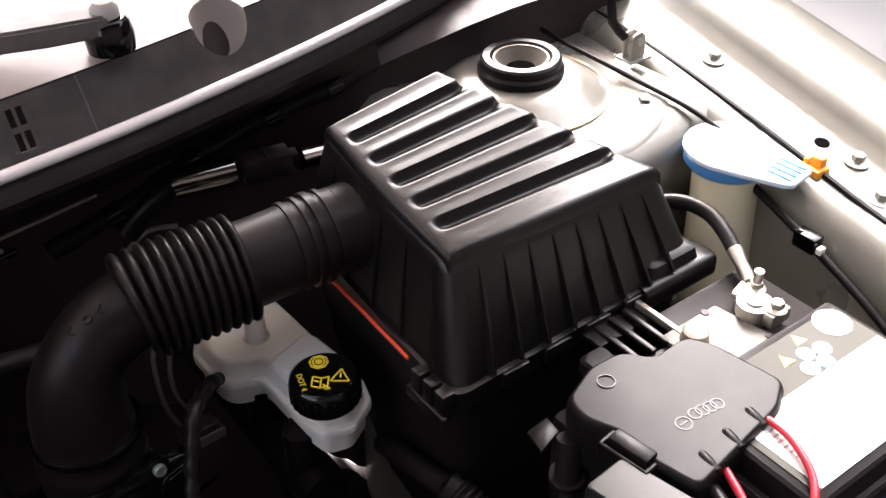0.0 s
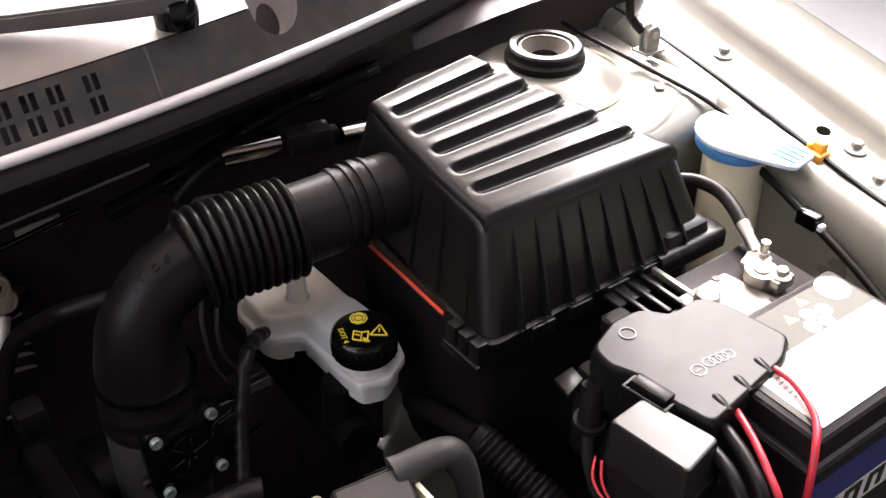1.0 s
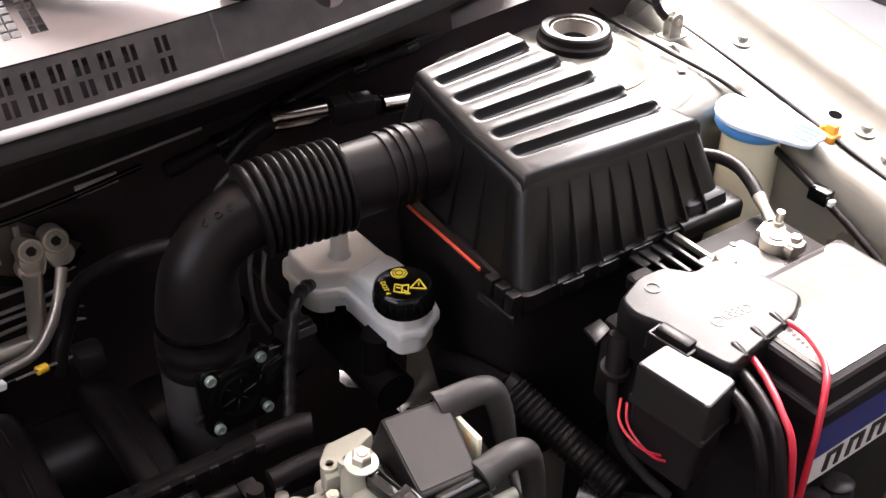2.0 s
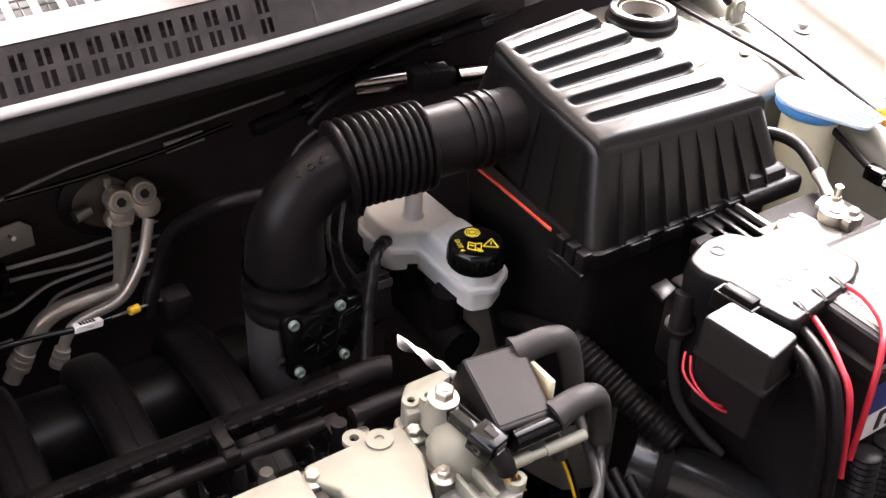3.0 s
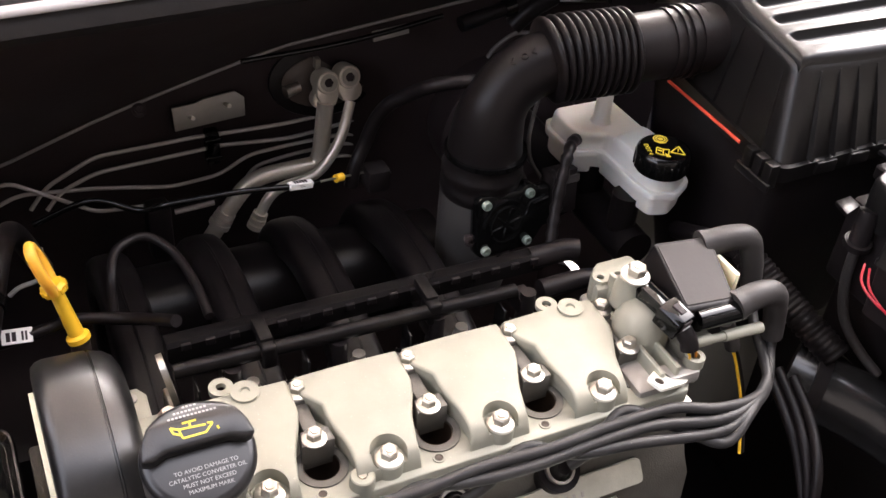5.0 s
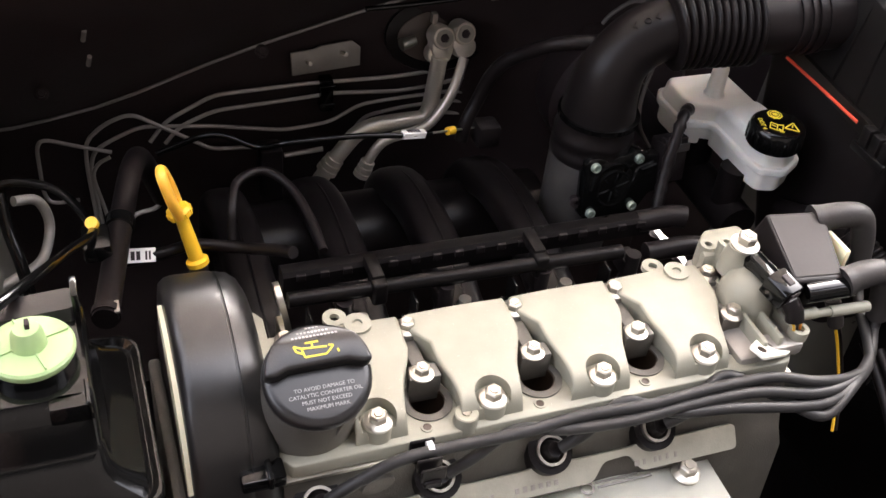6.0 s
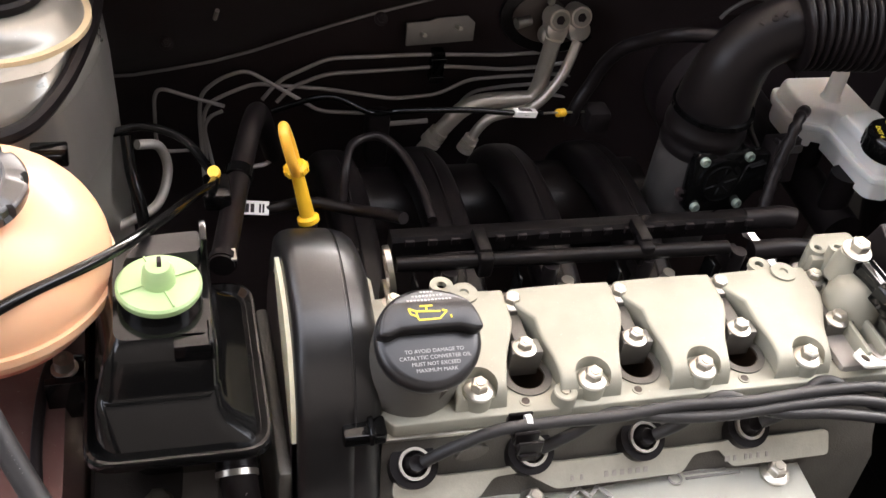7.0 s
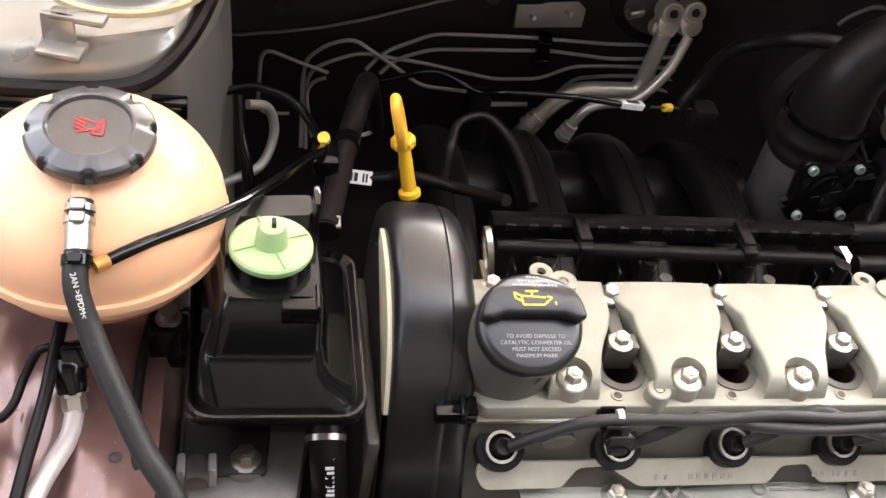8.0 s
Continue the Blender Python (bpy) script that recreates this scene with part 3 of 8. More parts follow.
bm = B()
rows = []
for k in range(38):
    y = -0.56 + k * 0.02
    sec = []
    for n in range(41):
        u = n / 40
        x = -0.590 + 0.206 * u
        z = 0.778 - 0.016 * min(1.0, u / 0.6)
        d = (x + 0.470) * 0.80 + (y + 0.070) * 0.60
        z += 0.009 / (1.0 + math.exp(-d * 700.0)) - 0.004
        z += 0.006 * math.exp(-((y + 0.155) / 0.012) ** 2) * (1 if x > -0.44 else 0.3)
        z += 0.0045 * math.exp(-((x + 0.452 - 0.25 * (y + 0.1)) / 0.008) ** 2)
        sec.append(Vector((x, y, z)))
    top = sec + [Vector((-0.380, y, 0.752)), Vector((-0.378, y, 0.62)), Vector((-0.375, y, 0.40))]
    rows.append(top + [p + Vector((-0.004, 0, -0.004)) for p in reversed(top)])
loft(bm, rows)
# the rail's rose tone is a reflection painted into the silver
tagged(part("wall_side_rail_left", bm, PAINT_RED_REFLECTION, angle=60), "silver painted side rail with pressed folds below the coolant tank, a red reflection put into its colour", "inner wing", kind="structure")


# ---- air filter box ----
airbox = empty("air_filter_box", (0.47, 0.15, 0.60), "black ribbed plastic air filter box with a clipped lid", "air filter")
TOP = [(0.3735, 0.0745, 0.9275), (0.556, 0.066, 0.9275), (0.494, 0.251, 0.953), (0.377, 0.229, 0.953)]
RIM = [(0.357, 0.047, 0.851), (0.580, 0.047, 0.861), (0.556, 0.275, 0.866), (0.371, 0.262, 0.858)]


def mix4(a, b, t):
    return [Vector(p).lerp(Vector(q), t) for p, q in zip(a, b)]


def shrink(c, d):
    m = sum((Vector(p) for p in c), Vector()) / len(c)
    return [Vector(p) + (m - Vector(p)).normalized() * d for p in c]


def lift(c, d):
    return [Vector(p) + Vector((0, 0, d)) for p in c]


bm = B()
loft(bm, [rring(RIM, 0.016, 6), rring(mix4(RIM, TOP, 0.35), 0.016, 6), rring(mix4(RIM, TOP, 0.90), 0.015, 6), rring(shrink(mix4(RIM, TOP, 0.97), 0.0012), 0.014, 6), rring(lift(shrink(TOP, 0.006), 0.001), 0.012, 6), rring(lift(shrink(TOP, 0.012), -0.014), 0.010, 6)])
part("lid", bm, BLACK_BOX, airbox, "black lid with a sloping top", flat=True)
# corrugated top: broad raised bands with grooves between
bm = B()
NU, NV = 30, 180


def groove(d):
    """Depth of a groove, steep at its back edge and rising slowly to the front."""
    if d > 0:
        return max(0.0, 1.0 - (d / 0.024) ** 2)
    return max(0.0, 0.5 + 0.5 * math.cos(math.pi * d / 0.075)) if d > -0.075 else 0.0


c0, c1, c2, c3 = [Vector(p) for p in lift(shrink(TOP, 0.009), 0.0)]
rows = []
for j in range(NV + 1):
    v = j / NV
    row = []
    for i in range(NU + 1):
        u = i / NU
        p = (c0 * (1 - u) + c1 * u) * (1 - v) + (c3 * (1 - u) + c2 * u) * v
        dip_ = max(groove(v - g) for g in (0.180, 0.350, 0.520, 0.700, 0.880))
        h = 0.0076 - 0.0082 * dip_ + 0.0006 * math.sin(v * 36.5 + 1.2)
        edge = max(0.0, min(1.0, (u - 0.030) / 0.050, 0.45 + (1.0 - u) / 0.12))
        edge = edge * edge * (3 - 2 * edge)
        flat = 0.0072
        row.append(bm.verts.new(p + Vector((0, 0, -0.001 + h * edge + flat * (1 - edge)))))
    rows.append(row)
for a, b in zip(rows, rows[1:]):
    for i in range(NU):
        bm.faces.new((a[i], a[i + 1], b[i + 1], b[i]))
cc = (c0 + c1 + c2 + c3) / 4
for out, down in ((0.0025, -0.0012), (0.0030, -0.0040), (0.0012, -0.0100)):
    g = bmesh.ops.extrude_edge_only(bm, edges=[e for e in bm.edges if e.is_boundary])
    for v in g["geom"]:
        if isinstance(v, bmesh.types.BMVert):
            d = Vector((v.co.x - cc.x, v.co.y - cc.y, 0)).normalized()
            v.co += d * out + Vector((0, 0, down))
part("corrugated_top", bm, BLACK_BOX, airbox, "black top with six glossy raised bands", angle=60)
# upright fins on the walls
for k in range(8):
    u = 0.13 + k * 0.106
    bm = B()
    a = Vector(RIM[0]).lerp(Vector(RIM[1]), u)
    b = Vector(TOP[0]).lerp(Vector(TOP[1]), u)
    o = Vector((0, -0.0062, 0))
    q = [(a.lerp(b, 0.02), 1.0), (a.lerp(b, 0.45), 0.72), (a.lerp(b, 0.78), 0.34), (a.lerp(b, 0.93), 0.0)]
    w = Vector((0.0011, 0, 0))
    loft(bm, [[p + o * s - w, p + o * s + w, p + w * 2.6 + Vector((0, 0.006, 0)), p - w * 2.6 + Vector((0, 0.006, 0))] for p, s in q])
    part("fin", bm, BLACK_BOX, airbox)
for k in range(5):
    u = 0.12 + k * 0.18
    bm = B()
    a = Vector(RIM[0]).lerp(Vector(RIM[3]), u)
    b = Vector(TOP[0]).lerp(Vector(TOP[3]), u)
    o = Vector((-0.0032, 0, 0))
    w = Vector((0, 0.0012, 0))
    loft(bm, [[p - w, p + w, p + w * 2 + Vector((0.009, 0, 0)), p - w * 2 + Vector((0.009, 0, 0))] for p in (a.lerp(b, 0.02) + o, a.lerp(b, 0.5) + o * 0.7, a.lerp(b, 0.90))])
    part("fin", bm, BLACK_BOX, airbox)
bm = B()
OUT = shrink(RIM, -0.0045)
loft(bm, [rring(lift(OUT, -0.016), 0.016, 6), rring(lift(OUT, -0.004), 0.016, 6), rring(lift(shrink(RIM, -0.005), -0.001), 0.016, 6), rring(lift(shrink(RIM, 0.002), 0.0), 0.016, 6)])
part("rim", bm, BLACK_BOX, airbox, "flanged seam of the lid")
bm = B()
loft(bm, [rring(shrink(lift(RIM, -0.25), 0.05), 0.02, 6), rring(shrink(lift(RIM, -0.10), 0.012), 0.02, 6), rring(lift(shrink(RIM, 0.004), -0.014), 0.016, 6)])
part("lower_case", bm, BLACK, airbox, "black lower case")
# clips along the front seam, corner latch, side lug
for k in range(5):
    u = 0.22 + 0.16 * k
    a = Vector(OUT[0]).lerp(Vector(OUT[1]), u)
    bm = B()
    box(bm, -0.011, 0.011, -0.003, 0.002, -0.014, -0.002, 0.001, 2, Matrix.Translation(a))
    part("clip", bm, BLACK_BOX, airbox)
bm = B()
a = Vector(OUT[0])
for k in range(3):
    box(bm, -0.007, 0.003, 0.002 + 0.013 * k, 0.012 + 0.013 * k, -0.020, 0.003, 0.0012, 2, Matrix.Translation(a))
box(bm, -0.009, -0.005, 0.0, 0.042, -0.022, -0.014, 0.001, 2, Matrix.Translation(a))
part("corner_latch", bm, BLACK_BOX, airbox, "barred latch at the corner")
bm = B()
loft(bm, [rring([(x, 0.0375, 0.8395), (x, 0.066, 0.8395), (x, 0.066, 0.8595), (x, 0.0375, 0.8595)], 0.006, 3) for x in (0.520, 0.575, 0.592)] + [rring([(0.598, 0.044, 0.844), (0.598, 0.060, 0.844), (0.598, 0.060, 0.855), (0.598, 0.044, 0.855)], 0.005, 3)])
part("lug", bm, BLACK_BOX, airbox, "rounded lug at the lid corner")
bm = B()
loft(bm, [rring(rect(0.530, 0.581, 0.044, 0.10, 0.858), 0.006), rring(rect(0.531, 0.578, 0.0455, 0.10, 0.869), 0.006), rring(rect(0.534, 0.571, 0.050, 0.095, 0.872), 0.004)])
part("corner_step", bm, BLACK_BOX, airbox)
bm = B()
sweep(bm, [(0.41, 0.182, 0.903), (0.362, 0.189, 0.9012)], 0.0285, 28)
part("outlet", bm, BLACK, airbox, "round outlet spout")

bm = B()
sweep(bm, [(0.3640, 0.216, 0.840), (0.3610, 0.160, 0.842), (0.3573, 0.099, 0.844)], 0.0017, 8)
tagged(part("seal_cord", bm, RED_ROD), "thin red seal cord along the air filter box", "seal")


# ---- intake hose ----
intake = empty("intake_hose", (0.167, 0.207, 0.76), "black ribbed rubber intake hose bending down to the throttle body", "intake hose")
CL = [(0.165, 0.207, 0.785), (0.165, 0.207, 0.800), (0.165, 0.207, 0.826), (0.169, 0.207, 0.852), (0.181, 0.2065, 0.872), (0.201, 0.206, 0.886), (0.226, 0.204, 0.892), (0.290, 0.197, 0.894), (0.352, 0.190, 0.898), (0.385, 0.185, 0.900)]
line = spline(CL, 0.003)
el = [p for p in line if p.x < 0.219 or p.z < 0.86]
bm = B()
sweep(bm, el, lambda t: 0.0345 - 0.0072 * min(1.0, max(0.0, (t - 0.15) / 0.5)) ** 1.2, 36)
part("elbow", bm, RUBBER, intake, "smooth moulded elbow")
bel = [p for p in spline(CL, 0.0007) if 0.213 < p.x < 0.292 and p.z > 0.86]
bm = B()
sweep(bm, bel, lambda t: 0.0318 + 0.0068 * max(0.0, math.sin(math.pi * ((t * 11.0) % 1.0))) ** 0.6, 40)
part("bellows", bm, RUBBER, intake, "bellows with eleven round ribs", angle=70)
st = [p for p in spline(CL, 0.003) if p.x > 0.288 and p.z > 0.86]
bm = B()
sweep(bm, st, 0.0306, 36)
part("straight", bm, BLACK, intake, "smooth straight section")


def hoop(x0, w, r, mat_, lab):
    ax = Vector((0.99, -0.11, 0.03)).normalized()
    p = Vector((x0, 0.197 - (x0 - 0.29) * 0.113, 0.894 + (x0 - 0.29) * 0.065))
    bm = B()
    ring_plate(bm, 0.028, r - 0.0062, -w / 2, w / 2, aim(p, ax), 40)
    return part("band", bm, mat_, intake, lab)


hoop(0.327, 0.004, 0.0385, BLACK, "raised band")
hoop(0.336, 0.003, 0.0390, BLACK, "raised band")
hoop(0.344, 0.005, 0.0395, RUBBER, "hose clamp")
hoop(0.353, 0.003, 0.0385, BLACK, "raised band")
bm = B()
lathe(bm, [(0.030, 0.766), (0.0362, 0.766), (0.0374, 0.768), (0.0374, 0.776), (0.0364, 0.7775), (0.0364, 0.7845), (0.0374, 0.786), (0.0374, 0.792), (0.0360, 0.794), (0.0352, 0.806), (0.030, 0.806)], 44, Matrix.Translation((0.165, 0.208, 0)))
part("cuff", bm, RUBBER, intake, "rubber cuff on the throttle body")
bm = B()
ring_plate(bm, 0.031, 0.0375, 0.806, 0.811, Matrix.Translation((0.166, 0.207, 0)), 40)
part("clamp", bm, GLOSS, intake, "black clamp band")
for k, dx in enumerate((0.0, 0.010, 0.020)):
    m = aim((0.172 + dx, 0.189, 0.9055 + dx * 0.35), (-0.35, -0.35, 0.85))
    bm = B()
    if k == 1:
        ring_plate(bm, 0.0020, 0.0032, -0.001, 0.0010, m, 20)
    else:
        box(bm, -0.0026, -0.0014, -0.003, 0.003, -0.001, 0.0010, 0.0003, 1, m)
        box(bm, -0.0026, 0.0020, -0.003, -0.0018, -0.001, 0.0010, 0.0003, 1, m)
    part("moulded_mark", bm, RUBBER, intake)


# ---- throttle unit ----
throttle = empty("throttle_unit", (0.166, 0.20, 0.66), "dull cast aluminium throttle unit with a black ribbed actuator cover", "throttle")
bm = B()
lathe(bm, [(0, 0.66), (0.034, 0.66), (0.036, 0.70), (0.0362, 0.735), (0.0362, 0.768), (0.0350, 0.771), (0.030, 0.771), (0, 0.771)], 40, Matrix.Translation((0.165, 0.209, 0)))
box(bm, 0.138, 0.205, 0.184, 0.235, 0.70, 0.768, 0.008, 3)
part("housing", bm, THROTTLE, throttle, "dull cast housing")
bolt_at = aim((0.143, 0.176, 0.734), (-0.35, -0.9, 0.2))
bm = B()
lathe(bm, [(0, -0.01), (0.0055, -0.01), (0.0055, 0.004), (0.0028, 0.005), (0.0028, 0.001), (0, 0.001)], 16, bolt_at)
part("screw", bm, DARK, throttle, "dark socket screw")
tx = Vector((1.0, 0.05, 0.0)).normalized()
ty = Vector((0.0, 0.15, 1.0))
tn = tx.cross(ty).normalized()
ty = tn.cross(tx)
tp = Vector((0.152, 0.1705, 0.775))
mt = Matrix(((tx.x, ty.x, tn.x, tp.x), (tx.y, ty.y, tn.y, tp.y), (tx.z, ty.z, tn.z, tp.z), (0, 0, 0, 1)))
bm = B()
prism(bm, [(-0.009, 0.004), (-0.004, 0.009), (0.004, 0.008), (0.036, 0.006), (0.041, 0.010), (0.049, 0.010), (0.054, 0.004), (0.090, 0.002), (0.092, -0.030), (0.062, -0.038), (0.050, -0.055), (-0.004, -0.055), (-0.009, -0.050)], -0.014, 0.0, 0.0025, mt)
cover = part("actuator_cover", bm, GLOSS, throttle, "black ribbed actuator cover")
for r0, r1, a0, a1 in ((0.0235, 0.0255, 20, 175), (0.0165, 0.0180, 30, 200), (0.0165, 0.0180, 220, 330)):
    bm = B()
    ring_plate(bm, r0, r1, -0.001, 0.0022, mt @ Matrix.Translation((0.022, -0.025, 0)), 32, a0, a1)
    part("cover_rib", bm, GLOSS, cover)
for k in range(6):
    bm = B()
    box(bm, 0.004, 0.0165, -0.0006, 0.0006, -0.001, 0.0012, 0.0003, 1, mt @ Matrix.Translation((0.022, -0.025, 0)) @ Matrix.Rotation(radians(60 * k + 15), 4, "Z"))
    part("cover_rib", bm, GLOSS, cover)
for a, c in (((0.036, -0.036), (0.046, -0.008)), ((0.046, -0.008), (0.062, -0.004)), ((0.050, -0.010), (0.066, -0.007))):
    bm = B()
    a, c = Vector((*a, 0)), Vector((*c, 0))
    d = c - a
    box(bm, 0, d.length, -0.0007, 0.0007, -0.001, 0.0016, 0.0003, 1, mt @ Matrix.Translation(a) @ Matrix.Rotation(math.atan2(d.y, d.x), 4, "Z"))
    part("cover_rib", bm, GLOSS, cover)
for x, y in ((0.0, 0.0), (0.045, 0.002), (0.0, -0.047), (0.044, -0.047)):
    bm = B()
    lathe(bm, [(0, -0.002), (0.0046, -0.002), (0.0046, 0.0030), (0.0038, 0.0042), (0.0024, 0.0042), (0.0024, 0.0022), (0, 0.0022)], 18, mt @ Matrix.Translation((x, y, 0)))
    part("screw", bm, SCREW, throttle, "grey-green socket screw")
bm = B()
box(bm, 0.068, 0.096, -0.028, 0.014, -0.018, 0.004, 0.003, 2, mt)
box(bm, 0.070, 0.094, 0.006, 0.018, -0.004, 0.0045, 0.001, 1, mt)
plug_ = part("plug", bm, BLACK, throttle, "black electrical plug")
bm = B()
box(bm, 0.076, 0.096, 0.004, 0.012, 0.0035, 0.0056, 0.0006, 1, mt)
part("lock_slide", bm, RUBBER_GREY, plug_, "grey lock slide")


# ---- brake fluid reservoir ----
brake = empty("brake_fluid_reservoir", (0.31, 0.19, 0.70), "white plastic brake fluid reservoir with a black cap", "brake reservoir")
OUTL = [(0.275, 0.280), (0.266, 0.264), (0.267, 0.231), (0.275, 0.217), (0.296, 0.209), (0.298, 0.152), (0.302, 0.132), (0.326, 0.1245), (0.350, 0.139), (0.357, 0.162), (0.352, 0.200), (0.349, 0.280)]


def inset(o, d):
    """The outline moved inward by d."""
    out = []
    for k in range(len(o)):
        a, b, c = Vector(o[k - 1]), Vector(o[k]), Vector(o[(k + 1) % len(o)])
        n1 = Vector((-(b - a).y, (b - a).x)).normalized()
        n2 = Vector((-(c - b).y, (c - b).x)).normalized()
        n = (n1 + n2).normalized()
        out.append(b + n * (d / max(0.5, n.dot(n1))))
    return out


def outline_ring(o, z, d, r=0.005):
    return rring([(x, y, z) for x, y in inset(o, d)], r, 3)


bm = B()
loft(bm, [outline_ring(OUTL, z, d) for z, d in ((0.7500, 0.0062), (0.7520, 0.0052), (0.7690, 0.0045), (0.7700, 0.0010), (0.7712, 0.0), (0.7764, 0.0), (0.7776, 0.0010), (0.7780, 0.0040), (0.7790, 0.0048), (0.7890, 0.0062), (0.7925, 0.0075), (0.7937, 0.0095), (0.7940, 0.0120))])
part("tank", bm, WHITE_PL, brake, "white tank with a seam ledge", angle=40, flat=True)
bm = B()
lathe(bm, [(0, 0.793), (0.0110, 0.793), (0.0085, 0.797), (0.0078, 0.822), (0.0065, 0.828), (0, 0.828)], 20, Matrix.Translation((0.309, 0.236, 0)))
part("neck_stub", bm, WHITE_PL, brake)
bm = B()
FRONT = [(0.3015, 0.205), (0.304, 0.154), (0.308, 0.138), (0.326, 0.131), (0.344, 0.143), (0.350, 0.163), (0.346, 0.206), (0.340, 0.216)]
loft(bm, [outline_ring(FRONT, 0.792, 0.0), outline_ring(FRONT, 0.7965, 0.0022), outline_ring(FRONT, 0.7980, 0.0045)])
part("raised_front", bm, WHITE_PL, brake, angle=50, flat=True)
CAPX, CAPY = 0.3160, 0.1450
bm = B()
prof = [(0, 0.797), (0.0240, 0.797), (0.0252, 0.799), (0.0254, 0.8125), (0.0245, 0.8165), (0.0222, 0.8185), (0.0208, 0.8182), (0, 0.8180)]
lathe(bm, prof, 44, Matrix.Translation((CAPX, CAPY, 0)))
cap = part("cap", bm, GLOSS, brake, "round black screw cap with yellow symbols")
for k in range(24):
    a = 2 * math.pi * k / 24
    bm = B()
    box(bm, -0.0010, 0.0004, -0.0009, 0.0009, 0.799, 0.8115, 0.0003, 1, Matrix.Translation((CAPX + 0.0254 * math.cos(a), CAPY + 0.0254 * math.sin(a), 0)) @ Matrix.Rotation(a, 4, "Z"))
    part("grip", bm, GLOSS, cap)
TC = Matrix.Translation((CAPX, CAPY, 0.8183)) @ Matrix.Rotation(radians(-38), 4, "Z")
bm = B()
lathe(bm, [(0, 0), (0.0072, 0), (0.0072, 0.0004), (0, 0.0004)], 8, TC @ Matrix.Translation((-0.0050, 0.0125, 0)))
part("yellow_disc", bm, PRINT_Y, cap, "yellow brake symbol")
bm = B()
ring_plate(bm, 0.0028, 0.0035, 0.0004, 0.0007, TC @ Matrix.Translation((-0.0050, 0.0125, 0)), 20)
ring_plate(bm, 0.0050, 0.0056, 0.0004, 0.0007, TC @ Matrix.Translation((-0.0050, 0.0125, 0)), 20, 130, 230)
ring_plate(bm, 0.0050, 0.0056, 0.0004, 0.0007, TC @ Matrix.Translation((-0.0050, 0.0125, 0)), 20, -50, 50)
part("disc_lines", bm, GLOSS, cap)


def bar(bm, a, b, w, m, z=0.0005):
    a, b = Vector((*a, 0)), Vector((*b, 0))
    d = b - a
    box(bm, 0, d.length, -w / 2, w / 2, 0, z, 0, 1, m @ Matrix.Translation(a) @ Matrix.Rotation(math.atan2(d.y, d.x), 4, "Z"))


bm = B()
for a, b in (((0.0055, -0.0065), (0.0185, -0.0065)), ((0.0185, -0.0065), (0.0120, 0.0055)), ((0.0120, 0.0055), (0.0055, -0.0065)), ((0.0120, -0.003), (0.0120, 0.0015))):
    bar(bm, a, b, 0.0011, TC)
part("warning_triangle", bm, PRINT_Y, cap, "yellow warning triangle")
bm = B()
for a, b in (((-0.0072, -0.0025), (-0.0010, -0.0040)), ((-0.0010, -0.0040), (0.0040, -0.0025)), ((-0.0072, -0.0120), (-0.0010, -0.0135)), ((-0.0010, -0.0135), (0.0040, -0.0120)), ((-0.0072, -0.0025), (-0.0072, -0.0120)), ((0.0040, -0.0025), (0.0040, -0.0120)), ((-0.0010, -0.0040), (-0.0010, -0.0135)), ((-0.0060, -0.0065), (-0.0022, -0.0075)), ((0.0005, -0.0100), (0.0060, -0.0140)), ((0.0060, -0.0140), (0.0020, -0.0145))):
    bar(bm, a, b, 0.0010, TC)
part("book_symbol", bm, PRINT_Y, cap, "yellow handbook symbol")
bm = text_mesh("DOT 4", 0.0060, TC @ Matrix.Translation((-0.0145, -0.0085, 0.0003)) @ Matrix.Rotation(radians(-68), 4, "Z"), 0.0002)
part("writing", bm, PRINT_Y, cap, "yellow writing")
# master cylinder below
cyl = empty("brake_master_cylinder", (0.31, 0.24, 0.66), "dark cast brake master cylinder under the reservoir", "master cylinder")
bm = B()
sweep(bm, [(0.305, 0.14, 0.705), (0.300, 0.40, 0.715)], 0.020, 20)
part("body", bm, MATT, cyl)
bm = B()
for y in (0.165, 0.225):
    bm = B()
    lathe(bm, [(0, 0.715), (0.014, 0.715), (0.014, 0.757), (0, 0.757)], 16, Matrix.Translation((0.302, y, 0)))
    part("port", bm, MATT, cyl)
bm = B()
lathe(bm, [(0, 0), (0.075, 0), (0.085, 0.01), (0.085, 0.05), (0.08, 0.06), (0, 0.06)], 40, aim((0.30, 0.375, 0.70), (0, 1, 0.05)))
part("booster", bm, DARK, cyl, "round black brake servo")


# ---- valve cover ----
head = empty("valve_cover", (0.0, -0.04, 0.70), "pale cast aluminium valve cover with four raised bays and bolts", "valve cover")
PLATE = [(-0.192, -0.072), (-0.182, -0.0835), (0.19, -0.0835), (0.198, -0.074), (0.198, 0.012), (0.19, 0.018), (-0.186, 0.018), (-0.192, 0.012)]
WELLS = [(vx - 0.0015, -0.0530) for vx in (-0.082, 0.0, 0.082, 0.163)]
bm = B()
prism(bm, PLATE, 0.7625, 0.7745, 0.0012)
deckplate = part("base", bm, CAST, head, "flat base of the cover")
bm = B()
prism(bm, [(-0.190, -0.085), (0.196, -0.085), (0.196, 0.02), (-0.190, 0.02)], 0.7590, 0.7622, 0.0006)
joint = part("joint", bm, STEEL, head, "bright joint line under the cover")
bm = B()
HP = [(0.03, 0.759), (-0.081, 0.759), (-0.083, 0.748), (-0.085, 0.735), (-0.094, 0.712), (-0.102, 0.70), (-0.11, 0.60), (0.03, 0.60)]
loft(bm, [[Vector((x, y, z)) for y, z in HP] for x in (-0.188, 0.196)])
under = part("cylinder_head", bm, HEAD, head, "dull cylinder head below the joint")

BOLT = bolt_mesh(0.0058, 0.0075)
bolt_me = bpy.data.meshes.new("bolt")
